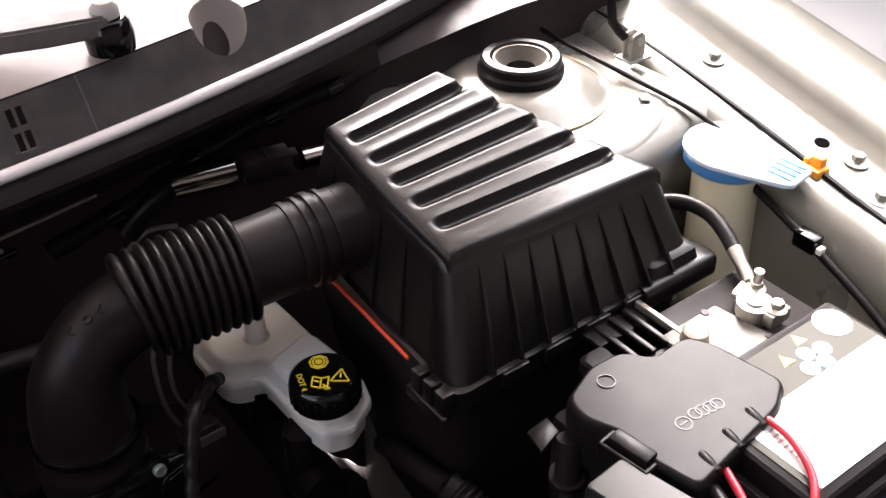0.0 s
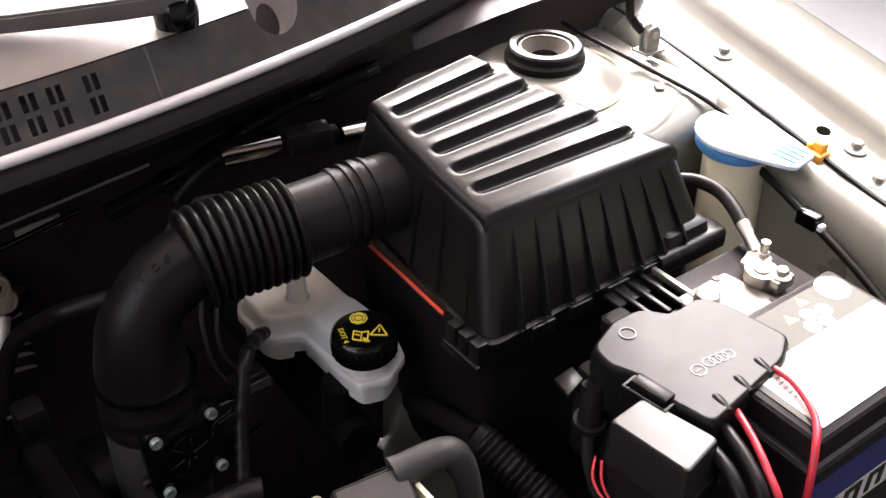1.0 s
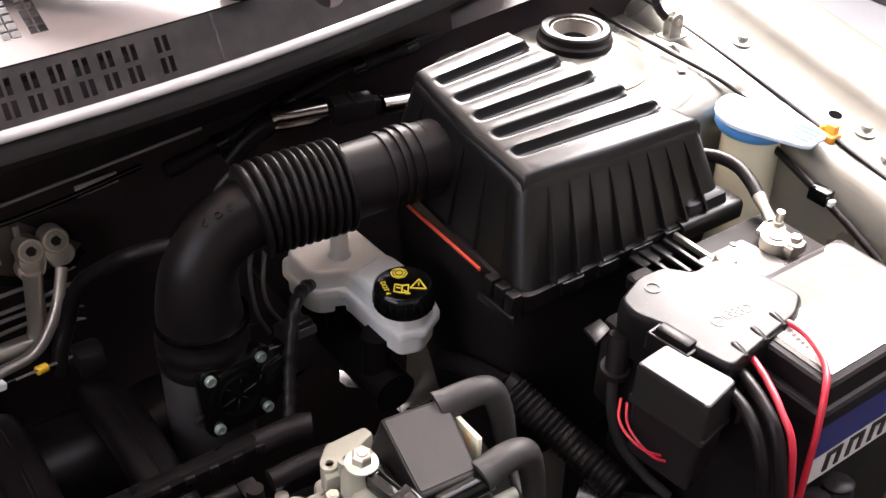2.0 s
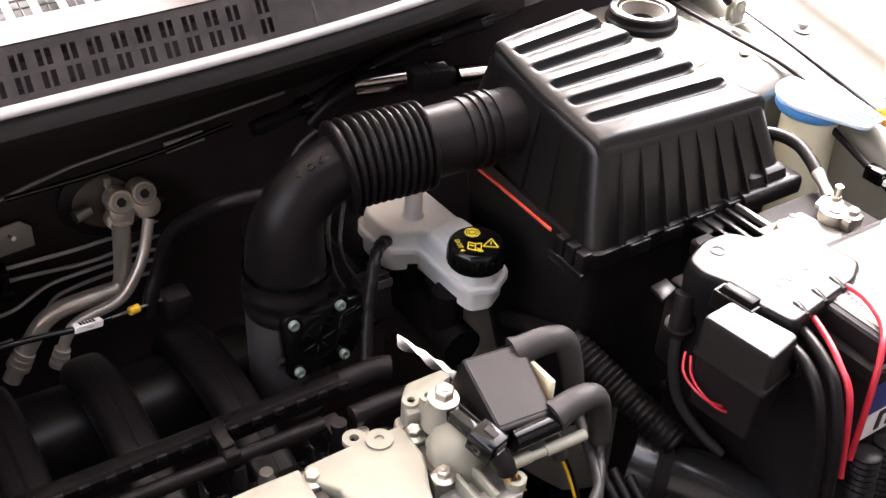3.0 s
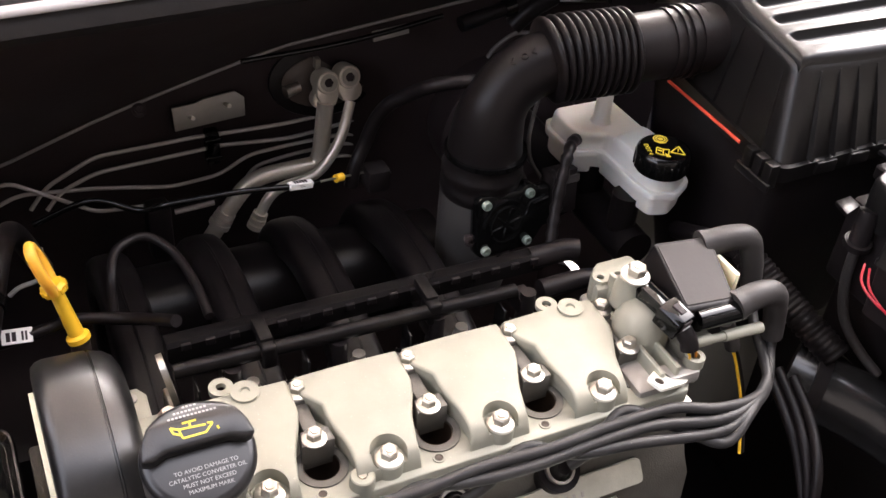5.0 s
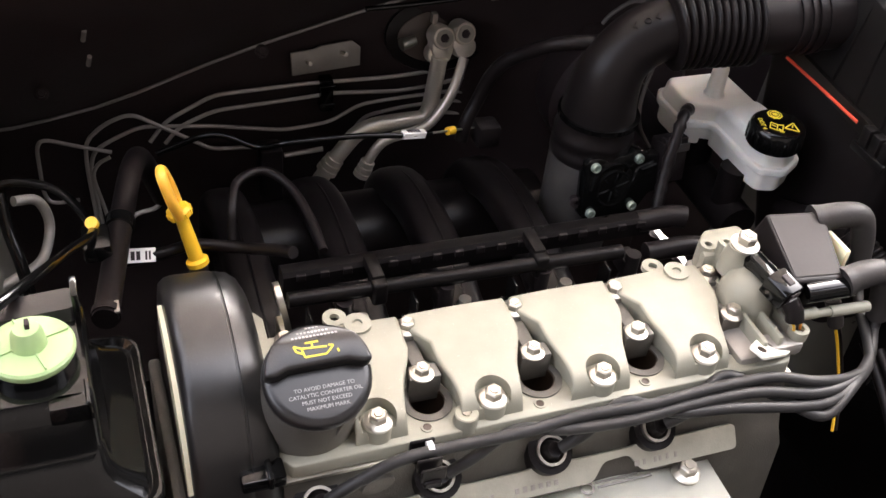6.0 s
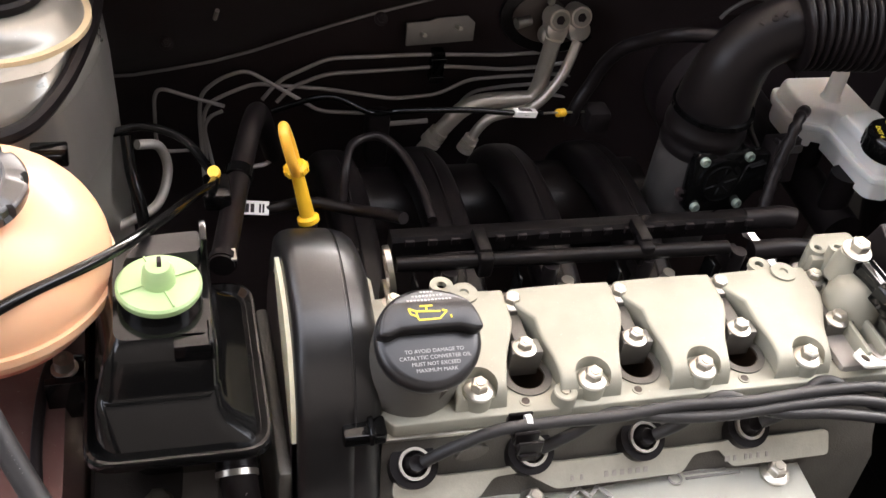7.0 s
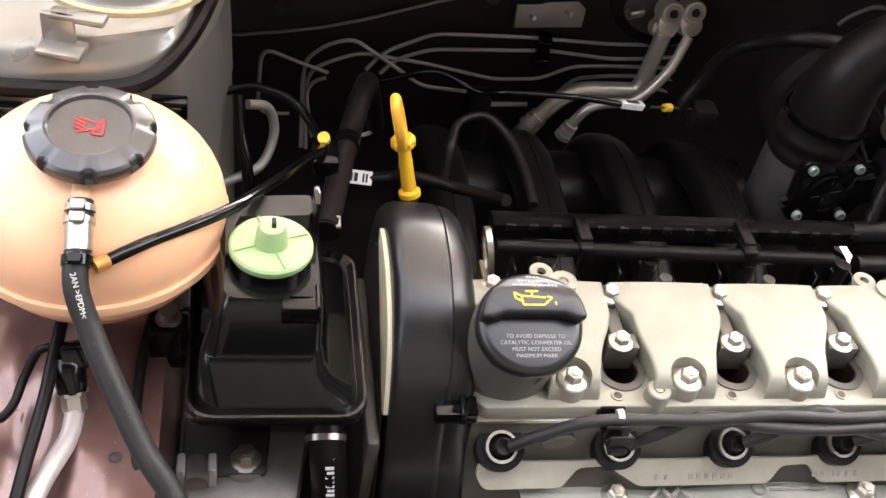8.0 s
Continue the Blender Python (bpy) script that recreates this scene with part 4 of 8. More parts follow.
BOLT.to_mesh(bolt_me)
BOLT.free()
bolt_me.materials.append(STEEL)
bolt_me.shade_smooth()
bolt_me.set_sharp_from_angle(angle=radians(35))


def bolt(parent, p, way=(0, 0, 1), s=1.0, roll=0.0, name="bolt"):
    ob = new(name, bolt_me)
    ob.matrix_basis = aim(p, way, roll) @ Matrix.Scale(s, 4)
    m = ob.matrix_basis.copy()
    adopt(ob, parent)
    ob.matrix_basis = m
    return ob


def bay(xl, xr, first=False):
    """One raised bay between two valleys, waisted where the plug wells lie, falling away to the front."""
    st = [(0.0150, 0.010, -0.004, 0.0), (0.0140, 0.010, -0.004, 0.7), (0.0115, 0.010, -0.004, 0.96), (-0.005, 0.010, -0.005, 1.04), (-0.020, 0.0100, -0.0060, 1.06), (-0.030, 0.0100, -0.0092, 1.04), (-0.038, 0.0108, -0.0128, 1.0), (-0.045, 0.0125, -0.0160, 0.95), (-0.052, 0.0142, -0.0185, 0.93), (-0.060, 0.0150, -0.0205, 0.90), (-0.066, 0.0152, -0.0220, 0.86), (-0.070, 0.0150, -0.0225, 0.80), (-0.0745, 0.0146, -0.0228, 0.66), (-0.0770, 0.0140, -0.0225, 0.36), (-0.0780, 0.0138, -0.0222, 0.0)]
    rings = []
    for y, l, r, h in st:
        z0, z1 = 0.7690, 0.7700 + 0.0253 * h
        a, b = xl + (0.0 if y > -0.018 else min(0.050, (-0.018 - y) * 3.4) if first else l), xr + r
        e = min(0.0025, 0.45 * (z1 - z0) + 0.0004)
        ring = [Vector((a + 0.0030, y, z0)), Vector((a, y, z1 - e))]
        for k in range(1, 6):
            t = k / 5 * math.pi / 2
            ring.append(Vector((a + e * (1 - math.cos(t)), y, z1 - e + e * math.sin(t))))
        for u in (0.015, 0.05, 0.20, 0.40, 0.60, 0.80, 0.95, 0.985):
            ring.append(Vector((a + e + (b - a - 2 * e) * u, y, z1 + 0.0010 * math.sin(math.pi * u))))
        for k in range(5, 0, -1):
            t = k / 5 * math.pi / 2
            ring.append(Vector((b - e * (1 - math.cos(t)), y, z1 - e + e * math.sin(t))))
        ring += [Vector((b, y, z1 - e)), Vector((b - 0.0015, y, z0))]
        rings.append(ring)
    bm = B()
    loft(bm, rings)
    return bm


def carve(ob, cutters):
    """Cuts the shapes (bmeshes) out of the object's mesh."""
    tools = []
    for bm in cutters:
        bmesh.ops.recalc_face_normals(bm, faces=bm.faces)
        me = bpy.data.meshes.new("cutter")
        bm.to_mesh(me)
        bm.free()
        t = bpy.data.objects.new("cutter", me)
        scene.collection.objects.link(t)
        md = ob.modifiers.new("cut", "BOOLEAN")
        md.operation, md.solver, md.object = "DIFFERENCE", "EXACT", t
        tools.append(t)
    bpy.context.view_layer.update()
    cut = bpy.data.meshes.new_from_object(ob.evaluated_get(bpy.context.evaluated_depsgraph_get()))
    ob.modifiers.clear()
    ob.data = cut
    for t in tools:
        me = t.data
        bpy.data.objects.remove(t)
        bpy.data.meshes.remove(me)
    cut.shade_smooth()
    cut.set_sharp_from_angle(angle=radians(40))


VX = (-0.082, 0.0, 0.082, 0.163)
for xl, xr in ((-0.190, -0.082), (-0.082, 0.0), (0.0, 0.082), (0.082, 0.163)):
    one = part("bay", bay(xl, xr, xl < -0.1), CAST, head, "raised rounded bay", angle=55)
    cx = {-0.190: -0.1240, -0.082: -0.0435, 0.0: 0.0390, 0.082: 0.1220}[xl]
    spot = B()
    lathe(spot, [(0, 0.7835), (0.0124, 0.7835), (0.0138, 0.81), (0, 0.81)], 28, Matrix.Translation((cx, -0.0698, 0)))
    carve(one, [spot])
# plug wells in the valleys, bored down through the cover into the head
for ob in (deckplate, joint, under):
    bores = []
    for cx, cy in WELLS:
        bores.append(B())
        lathe(bores[-1], [(0, 0.738), (0.0124, 0.738), (0.0124, 0.80), (0, 0.80)], 32, Matrix.Translation((cx, cy, 0)))
    carve(ob, bores)
for vx, (cx, cy) in zip(VX, WELLS):
    bm = B()
    ring_plate(bm, 0.0126, 0.0178, 0.7730, 0.7758, Matrix.Translation((cx, cy, 0)), 32)
    ob = part("plug_well", bm, CAST_SHADED, head, "collar round the bore between the bays")
    # sleeve and floor are coloured dark for the shade of a deep bore
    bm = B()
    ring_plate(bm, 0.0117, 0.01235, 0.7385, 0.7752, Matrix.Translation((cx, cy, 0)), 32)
    part("well_sleeve", bm, BORE_SHADE, ob, "brown bore, the shade of its depth put into the colour")
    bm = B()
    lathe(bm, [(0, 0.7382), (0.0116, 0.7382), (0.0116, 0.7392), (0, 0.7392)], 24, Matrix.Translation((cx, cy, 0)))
    part("well_floor", bm, BORE_SHADE, ob, "bottom of the bore, painted dark for depth")
    # pads and ribs are coloured darker for the shade of the valley
    bm = B()
    prism(bm, [(vx - 0.0075, -0.008), (vx + 0.0105, -0.008), (vx + 0.0095, 0.012), (vx - 0.0075, 0.012)], 0.768, 0.7915, 0.0012)
    part("pad", bm, CAST_SHADED, head)
    bm = B()
    prism(bm, [(vx - 0.013, -0.047), (vx + 0.010, -0.047), (vx + 0.0095, -0.034), (vx - 0.010, -0.034)], 0.768, 0.7915, 0.0012)
    part("pad", bm, CAST_SHADED, head)
    bm = B()
    box(bm, vx - 0.0065, vx + 0.0040, -0.034, -0.008, 0.768, 0.7885, 0.001)
    part("rib", bm, CAST_SHADED, head)
    bolt(head, (vx, 0.001, 0.7913), roll=20, s=0.94)
    bolt(head, (vx - 0.003, -0.0425, 0.7913), roll=5, s=0.94)
bolt(head, (-0.1675, 0.006, 0.7935), roll=25, s=0.94)
for cx in (-0.1240, -0.0435, 0.0390, 0.1220):
    bm = B()
    lathe(bm, [(0, 0.764), (0.0108, 0.764), (0.0104, 0.7850), (0.0098, 0.7856), (0, 0.7856)], 24, Matrix.Translation((cx, -0.0698, 0)))
    part("counterbore", bm, CAST, head)
    bolt(head, (cx, -0.0698, 0.7854), (0, -0.08, 1), 1.08, roll=12)
for cx, cy, z in ((0.137, 0.005, 0.7965), (-0.116, 0.008, 0.7965)):
    bm = B()
    lathe(bm, [(0, -0.012), (0.0085, -0.012), (0.0098, 0.0), (0.0098, 0.002), (0.0035, 0.0022), (0.003, 0.0005), (0, 0.0005)], 26, Matrix.Translation((cx, cy, z)))
    part("boss", bm, CAST, head, "round boss with a centre hole")
    bm = B()
    ring_plate(bm, 0.0035, 0.0085, 0.0, 0.004, Matrix.Translation((cx - 0.013, cy + 0.013, z - 0.006)), 24)
    box(bm, -0.004, 0.010, -0.005, 0.005, -0.006, 0.003, 0.001, 1, Matrix.Translation((cx - 0.007, cy + 0.007, z - 0.006)) @ Matrix.Rotation(radians(-38), 4, "Z"))
    part("ear", bm, CAST, head, "drilled lifting ear")
for cx in (-0.100, -0.018, 0.068, 0.147):
    bm = B()
    lathe(bm, [(0, 0.72), (0.0075, 0.72), (0.0065, 0.757), (0.005, 0.759), (0.005, 0.765), (0, 0.765)], 12, Matrix.Translation((cx, 0.046, 0)))
    part("stud", bm, STEEL, head, "plated stud behind the cover")
# small boss with cup, right of the first well
bm = B()
lathe(bm, [(0, 0.770), (0.0088, 0.770), (0.0082, 0.7828), (0.0074, 0.7836), (0.0036, 0.7836), (0.0034, 0.7822), (0, 0.7822)], 28, Matrix.Translation((-0.0640, -0.0760, 0)))
boss = part("small_boss", bm, CAST, head, "round cast boss with a set screw")
bm = B()
lathe(bm, [(0, 0.7822), (0.0030, 0.7822), (0.0028, 0.7838), (0, 0.7838)], 6, Matrix.Translation((-0.0640, -0.0760, 0)))
part("set_screw", bm, STEEL, boss, "small set screw")
for cx in (-0.0905, -0.0085, 0.0735):
    bm = B()
    lathe(bm, [(0, 0.770), (0.0046, 0.770), (0.0042, 0.7753), (0.0030, 0.7754), (0.0028, 0.7746), (0, 0.7746)], 18, Matrix.Translation((cx, -0.0745, 0)))
    lug = part("corner_pad", bm, CAST, head, "small cast pad beside the well")
    # flat dark disc painted for the shade in the hole
    bm = B()
    lathe(bm, [(0, 0.7746), (0.0028, 0.7746), (0.0028, 0.7752), (0, 0.7752)], 16, Matrix.Translation((cx, -0.0745, 0)))
    part("drain_hole", bm, BORE_SHADE, lug, "dark disc painted for the shade of a drilled hole")
# filler neck below the oil cap
bm = B()
nz = Vector((0, -0.44, 0.90)).normalized()
pc = Vector((-0.1655, -0.0725, 0.843))
sweep(bm, [pc - nz * 0.078, pc - nz * 0.045, pc - nz * 0.014, pc - nz * 0.006], lambda t: 0.0375 - 0.0095 * t, 36)
neck = part("filler_neck", bm, CAST_SHADED, head, "ribbed cast filler neck")
for k in range(6):
    a = radians(200 + k * 28)
    bm = B()
    box(bm, -0.0012, 0.0012, -0.002, 0.002, -0.055, -0.015, 0.0005, 1, aim(pc, nz) @ Matrix.Rotation(a, 4, "Z") @ Matrix.Translation((0, 0.030, 0)))
    part("neck_rib", bm, CAST_SHADED, neck)

oil = empty("oil_filler_cap", tuple(pc), "black plastic oil filler cap with a yellow oil can symbol", "oil cap")
MC = aim(pc, nz) @ Matrix.Rotation(0.0, 4, "Z")
# the cap's own x runs along the engine, its y up the face
ex = Vector((1, 0, 0))
ey = nz.cross(ex)
MC = Matrix(((ex.x, ey.x, nz.x, pc.x), (ex.y, ey.y, nz.y, pc.y), (ex.z, ey.z, nz.z, pc.z), (0, 0, 0, 1)))
bm = B()
lathe(bm, [(0, -0.010), (0.030, -0.010), (0.0335, -0.008), (0.0345, -0.003), (0.0340, 0.001), (0.0315, 0.0038), (0.028, 0.0045), (0, 0.0045)], 48, MC @ Matrix.Translation((0, -0.0005, 0)) @ Matrix.Diagonal((0.975, 0.945, 0.95, 1.0)))
part("disc", bm, SATIN, oil)
bm = B()
o = []
for k in range(17):
    a = radians(8 + 164 * k / 16)
    o.append((0.0322 * math.cos(a), 0.0310 * math.sin(a)))
low = bmesh.new()
prism(low, o + [(-0.0330, 0.0005), (-0.027, -0.001), (-0.018, 0.0025), (0.018, 0.0025), (0.027, -0.001), (0.0330, 0.0005)], 0.001, 0.0150, 0.0026, None, 3)
bmesh.ops.bisect_plane(low, geom=list(low.verts) + list(low.edges) + list(low.faces), plane_co=(0, 0.0185, 0), plane_no=(0, 1, 0))
for v in low.verts:
    if v.co.z > 0.008 and v.co.y > 0.0185:
        v.co.z -= (v.co.y - 0.0185) * 0.75
join(bm, low, MC)
grip = part("grip", bm, SATIN, oil, "raised upper grip")
bm = B()
for a, b in (((-0.0085, 0.013), (-0.0075, 0.008)), ((-0.0075, 0.008), (0.0055, 0.008)), ((0.0055, 0.008), (0.0105, 0.0125)), ((0.0105, 0.0125), (0.0075, 0.0132)), ((-0.0085, 0.0135), (0.0065, 0.0125)), ((-0.013, 0.0155), (-0.0085, 0.0135)), ((-0.013, 0.0155), (-0.012, 0.012)), ((-0.012, 0.012), (-0.008, 0.010)), ((-0.002, 0.0135), (-0.002, 0.0165)), ((-0.006, 0.0165), (0.002, 0.0165)), ((0.0125, 0.010), (0.013, 0.008))):
    bar(bm, a, b, 0.0011, MC @ Matrix.Translation((0, 0, 0.0150)), 0.0005)
part("oil_can_symbol", bm, PRINT_Y, grip, "yellow oil can symbol")
bm = B()
for k, t in enumerate(("TO AVOID DAMAGE TO", "CATALYTIC CONVERTER OIL", "MUST NOT EXCEED", "MAXIMUM MARK")):
    t2 = text_mesh(t, 0.0034, MC @ Matrix.Translation((0.002, -0.0085 - 0.0040 * k, 0.0042)), 0.00015)
    join(bm, t2)
part("writing", bm, PRINT_G, oil, "grey moulded writing")
for k, w in enumerate((0.010, 0.022, 0.030)):
    bm = B()
    y = 0.0275 - 0.0034 * k
    for j in range(int(w / 0.0022)):
        box(bm, -w / 2 + j * 0.0022, -w / 2 + j * 0.0022 + 0.0014, -0.0008, 0.0008, 0, 0.0003, 0, 1, MC @ Matrix.Translation((0.002, y, 0.0150 - (y - 0.0185) * 0.75)) @ Matrix.Rotation(-0.643, 4, "X"))
    part("print_bar", bm, PRINT_G, grip, "line of tiny unreadable print")


# ---- timing belt cover ----
timing = empty("timing_belt_cover", (-0.224, 0.0, 0.55), "black arched plastic timing belt cover", "timing cover")
PROF = [(0.082, 0.50), (0.082, 0.74), (0.079, 0.772), (0.068, 0.798), (0.048, 0.818), (0.022, 0.829), (-0.006, 0.830), (-0.034, 0.823), (-0.056, 0.809), (-0.072, 0.788), (-0.082, 0.765), (-0.092, 0.735), (-0.105, 0.70), (-0.115, 0.60), (-0.118, 0.50)]


def arch(x, k):
    ring = []
    cy, cz = -0.01, 0.70
    for y, z in spline([(0, a, b) for a, b in PROF], 0.006) and [(p.y, p.z) for p in spline([(0, a, b) for a, b in PROF], 0.006)]:
        ring.append(Vector((x, cy + (y - cy) * (1.0 + (k - 1.0) * (0.35 if k > 1 else 1.0)), cz + (z - cz) * (k if z > cz else 1.0))))
    return ring


bm = B()
secs = [(-0.243, 0.90), (-0.2440, 1.00), (-0.2430, 1.060), (-0.2395, 1.090), (-0.235, 1.102), (-0.212, 1.095), (-0.2085, 1.090), (-0.2080, 1.076), (-0.2070, 1.076), (-0.2065, 1.087), (-0.198, 1.062), (-0.1925, 1.02), (-0.1890, 0.96), (-0.1885, 0.88)]
loft(bm, [arch(x, k) for x, k in secs])
part("cover", bm, SATIN_COVER, timing, "satin black cover with a seam line", angle=50)
bm = B()
def sliver(x, k):
    whole = arch(x, 1.0)
    return [p for p, w in zip(arch(x, k), whole) if w.y < 0.03 and w.z > 0.762]


loft(bm, [sliver(x, k) for x, k in ((-0.2474, 0.92), (-0.2471, 0.985), (-0.2442, 0.985), (-0.2438, 0.92))])
part("back_plate", bm, CREAM_PL, timing, "pale edge of the backing gasket")
bm = B()
loft(bm, [arch(x, k) for x, k in ((-0.2470, 0.80), (-0.2468, 0.85), (-0.2458, 0.85), (-0.2456, 0.80))])
part("back_cover", bm, DARK, timing, "black rear half of the cover")
bm = B()
box(bm, -0.216, -0.188, -0.092, -0.076, 0.768, 0.779, 0.002, 2)
box(bm, -0.200, -0.196, -0.094, -0.074, 0.770, 0.782, 0.001, 1)
part("clip", bm, GLOSS, timing, "black snap clip")
bm = B()
box(bm, -0.215, -0.185, -0.122, -0.108, 0.690, 0.702, 0.002, 2)
part("clip", bm, GLOSS, timing, "black snap clip")
bm = B()
box(bm, -0.225, -0.195, 0.09, 0.12, 0.745, 0.755, 0.002, 2)
part("bracket", bm, DARK, timing)

eye = empty("lifting_eye", (-0.156, 0.07, 0.74), "bright steel lifting eye at the end of the fuel rail", "lifting eye")
bm = B()
ring_plate(bm, 0.0105, 0.0165, -0.0022, 0.0022, Matrix.Translation((-0.157, 0.062, 0.772)) @ Matrix.Rotation(radians(80), 4, "Y") @ Matrix.Scale(1.35, 4, (1, 0, 0)), 36)
box(bm, -0.160, -0.155, 0.052, 0.072, 0.70, 0.755, 0.001, 1)
part("plate", bm, STEEL, eye)
bm = B()
prism(bm, [(-0.010, -0.018), (0.010, -0.018), (0.011, 0.010), (0.006, 0.018), (-0.006, 0.018), (-0.011, 0.010)], 0, 0.004, 0.001, Matrix.Translation((-0.186, 0.034, 0.778)))
tab = tagged(part("bracket_tab", bm, CAST), "small drilled cast tab beside the timing cover", "bracket")
bm = B()
ring_plate(bm, 0.002, 0.0045, 0.004, 0.0052, Matrix.Translation((-0.186, 0.042, 0.778)), 20)
part("hole_rim", bm, CAST_DARK, tab)


# ---- dipstick ----
dip = empty("oil_dipstick", (-0.205, 0.146, 0.74), "bright yellow plastic oil dipstick handle standing upright", "dipstick")
d0, d1, d2 = Vector((-0.205, 0.146, 0.752)), Vector((-0.2150, 0.157, 0.797)), Vector((-0.2250, 0.158, 0.833))
bm = B()
sweep(bm, [d0, d0.lerp(d1, 0.5), d1], lambda t: 0.0062 - 0.0012 * t, 16)
lathe(bm, [(0, 0), (0.009, 0), (0.009, 0.004), (0.006, 0.006), (0, 0.006)], 20, aim(d0, d1 - d0))
part("stem", bm, YELLOW, dip)
bm = B()
lathe(bm, [(0, -0.002), (0.0095, -0.002), (0.0095, 0.003), (0.007, 0.006), (0, 0.006)], 24, aim(d1, d2 - d1))
for k in range(10):
    a = 2 * math.pi * k / 10
    box(bm, 0.0085, 0.0102, -0.001, 0.001, -0.002, 0.003, 0.0003, 1, aim(d1, d2 - d1) @ Matrix.Rotation(a, 4, "Z"))
part("collar", bm, YELLOW, dip)
bm = B()
u = (d2 - d1).normalized()
s = Vector((0.1, 1, 0)).normalized()
lp = [d1 + s * 0.006, d1.lerp(d2, 0.5) + s * 0.010, d2 + s * 0.006, d2 + u * 0.003, d2 - s * 0.006, d1.lerp(d2, 0.5) - s * 0.010, d1 - s * 0.006]
sweep(bm, spline(lp, 0.003), 0.0042, 12)
part("loop", bm, LOOP, dip, "amber pull loop")
bm = B()
sweep(bm, [d0 - Vector((0, 0, 0.12)), d0 - Vector((0, 0, 0.002))], 0.0075, 16)
part("tube", bm, DARK, dip, "black guide tube")


# ---- fuel rail and intake manifold ----
manifold = empty("intake_manifold", (0.0, 0.18, 0.55), "black plastic intake manifold with four curved runners", "manifold")
for cx in (-0.160, -0.0755, 0.010, 0.098):
    cl = spline([(cx, 0.335, 0.54), (cx, 0.338, 0.625), (cx, 0.312, 0.672), (cx, 0.262, 0.699), (cx, 0.205, 0.706), (cx, 0.14, 0.698), (cx, 0.06, 0.672)], 0.008)
    bm = B()
    rings = []
    for i, p in enumerate(cl):
        t = (cl[min(i + 1, len(cl) - 1)] - cl[max(i - 1, 0)]).normalized()
        sd = Vector((1, 0, 0))
        up = sd.cross(t).normalized()
        ring = []
        for k in range(20):
            a = 2 * math.pi * k / 20
            c, s_ = math.cos(a), math.sin(a)
            ring.append(p + sd * (0.0195 * math.copysign(abs(c) ** 0.6, c)) + up * (0.019 * math.copysign(abs(s_) ** 0.6, s_)))
        rings.append(ring)
    loft(bm, rings)
    part("runner", bm, MATT, manifold, "curved runner", angle=50)
    bm = B()
    sweep(bm, [p + Vector((0.0, 0.0, 0.0192)) for p in cl[6:-4]], 0.0016, 6)
    part("seam", bm, MATT, manifold)
bm = B()
sweep(bm, [(-0.17, 0.285, 0.63), (0.16, 0.285, 0.63)], 0.05, 24)
part("plenum", bm, MATT, manifold, "plenum behind the runners")
bm = B()
loft(bm, [rring(rect(-0.165, 0.19, 0.045, 0.075, 0.68), 0.01), rring(rect(-0.165, 0.19, 0.045, 0.075, 0.725), 0.01)])
part("flange", bm, MATT, manifold)
for cx in (-0.140, -0.059, 0.022, 0.103):
    bm = B()
    box(bm, cx - 0.0008, cx + 0.0008, 0.040, 0.056, 0.745, 0.775, 0.0004, 1)
    ring_plate(bm, 0.0085, 0.0098, 0.757, 0.760, Matrix.Translation((cx, 0.048, 0)), 24, 190, 350)
    part("web", bm, GLOSS, manifold, "thin black rib and cup of an injector seat")
    bm = B()
    lathe(bm, [(0, 0.70), (0.0085, 0.70), (0.0085, 0.750), (0.0062, 0.756), (0.0062, 0.775), (0, 0.775)], 18, Matrix.Translation((cx + 0.028, 0.054, 0)))
    box(bm, -0.007, 0.007, -0.004, 0.016, 0.752, 0.768, 0.002, 2, Matrix.Translation((cx + 0.028, 0.056, 0)))
    part("injector", bm, BLACK, manifold, "black fuel injector with its plug")

rail = empty("fuel_rail", (0.0, 0.06, 0.74), "black fuel rail with a ribbed wiring duct above it", "fuel rail")
bm = B()
sweep(bm, [(-0.153, 0.060, 0.780), (0.118, 0.054, 0.780)], 0.0060, 18)
part("tube", bm, RAIL, rail, "round black rail")
bm = B()
loft(bm, [[Vector((x, 0.080, 0.770)), Vector((x, 0.095, 0.770)), Vector((x, 0.096, 0.783)), Vector((x, 0.092, 0.786)), Vector((x, 0.083, 0.786)), Vector((x, 0.080, 0.783))] for x in (-0.152, 0.160)])
duct = part("wiring_duct", bm, RAIL, rail, "long square-edged wiring duct")
for k in range(17):
    bm = B()
    box(bm, -0.142 + k * 0.018, -0.135 + k * 0.018, 0.0785, 0.0815, 0.779, 0.7845, 0.0004, 1)
    part("duct_clip", bm, BLACK, duct)
for cx in (-0.085, 0.047):
    bm = B()
    box(bm, cx - 0.006, cx + 0.006, 0.050, 0.068, 0.768, 0.789, 0.003, 3)
    box(bm, cx - 0.005, cx + 0.005, 0.058, 0.084, 0.782, 0.7915, 0.0015, 2)
    part("clamp", bm, RAIL, rail, "black clip over the rail")
bm = B()
sweep(bm, spline([(0.150, 0.088, 0.778), (0.166, 0.086, 0.780), (0.180, 0.082, 0.784), (0.190, 0.078, 0.784)], 0.004), 0.0095, 16)
part("conduit", bm, RUBBER, rail, "flexible conduit end")
bm = B()
sweep(bm, spline([(0.145, 0.058, 0.770), (0.185, 0.056, 0.772), (0.215, 0.052, 0.765), (0.25, 0.06, 0.745)], 0.004), 0.0085, 16)
part("fuel_hose", bm, RUBBER, rail, "black hose to the rail")


# ---- ignition coil, cam housing, leads ----
camh = empty("camshaft_housing", (0.185, -0.02, 0.72), "cast aluminium camshaft end housing with a bolt", "housing")
bm = B()
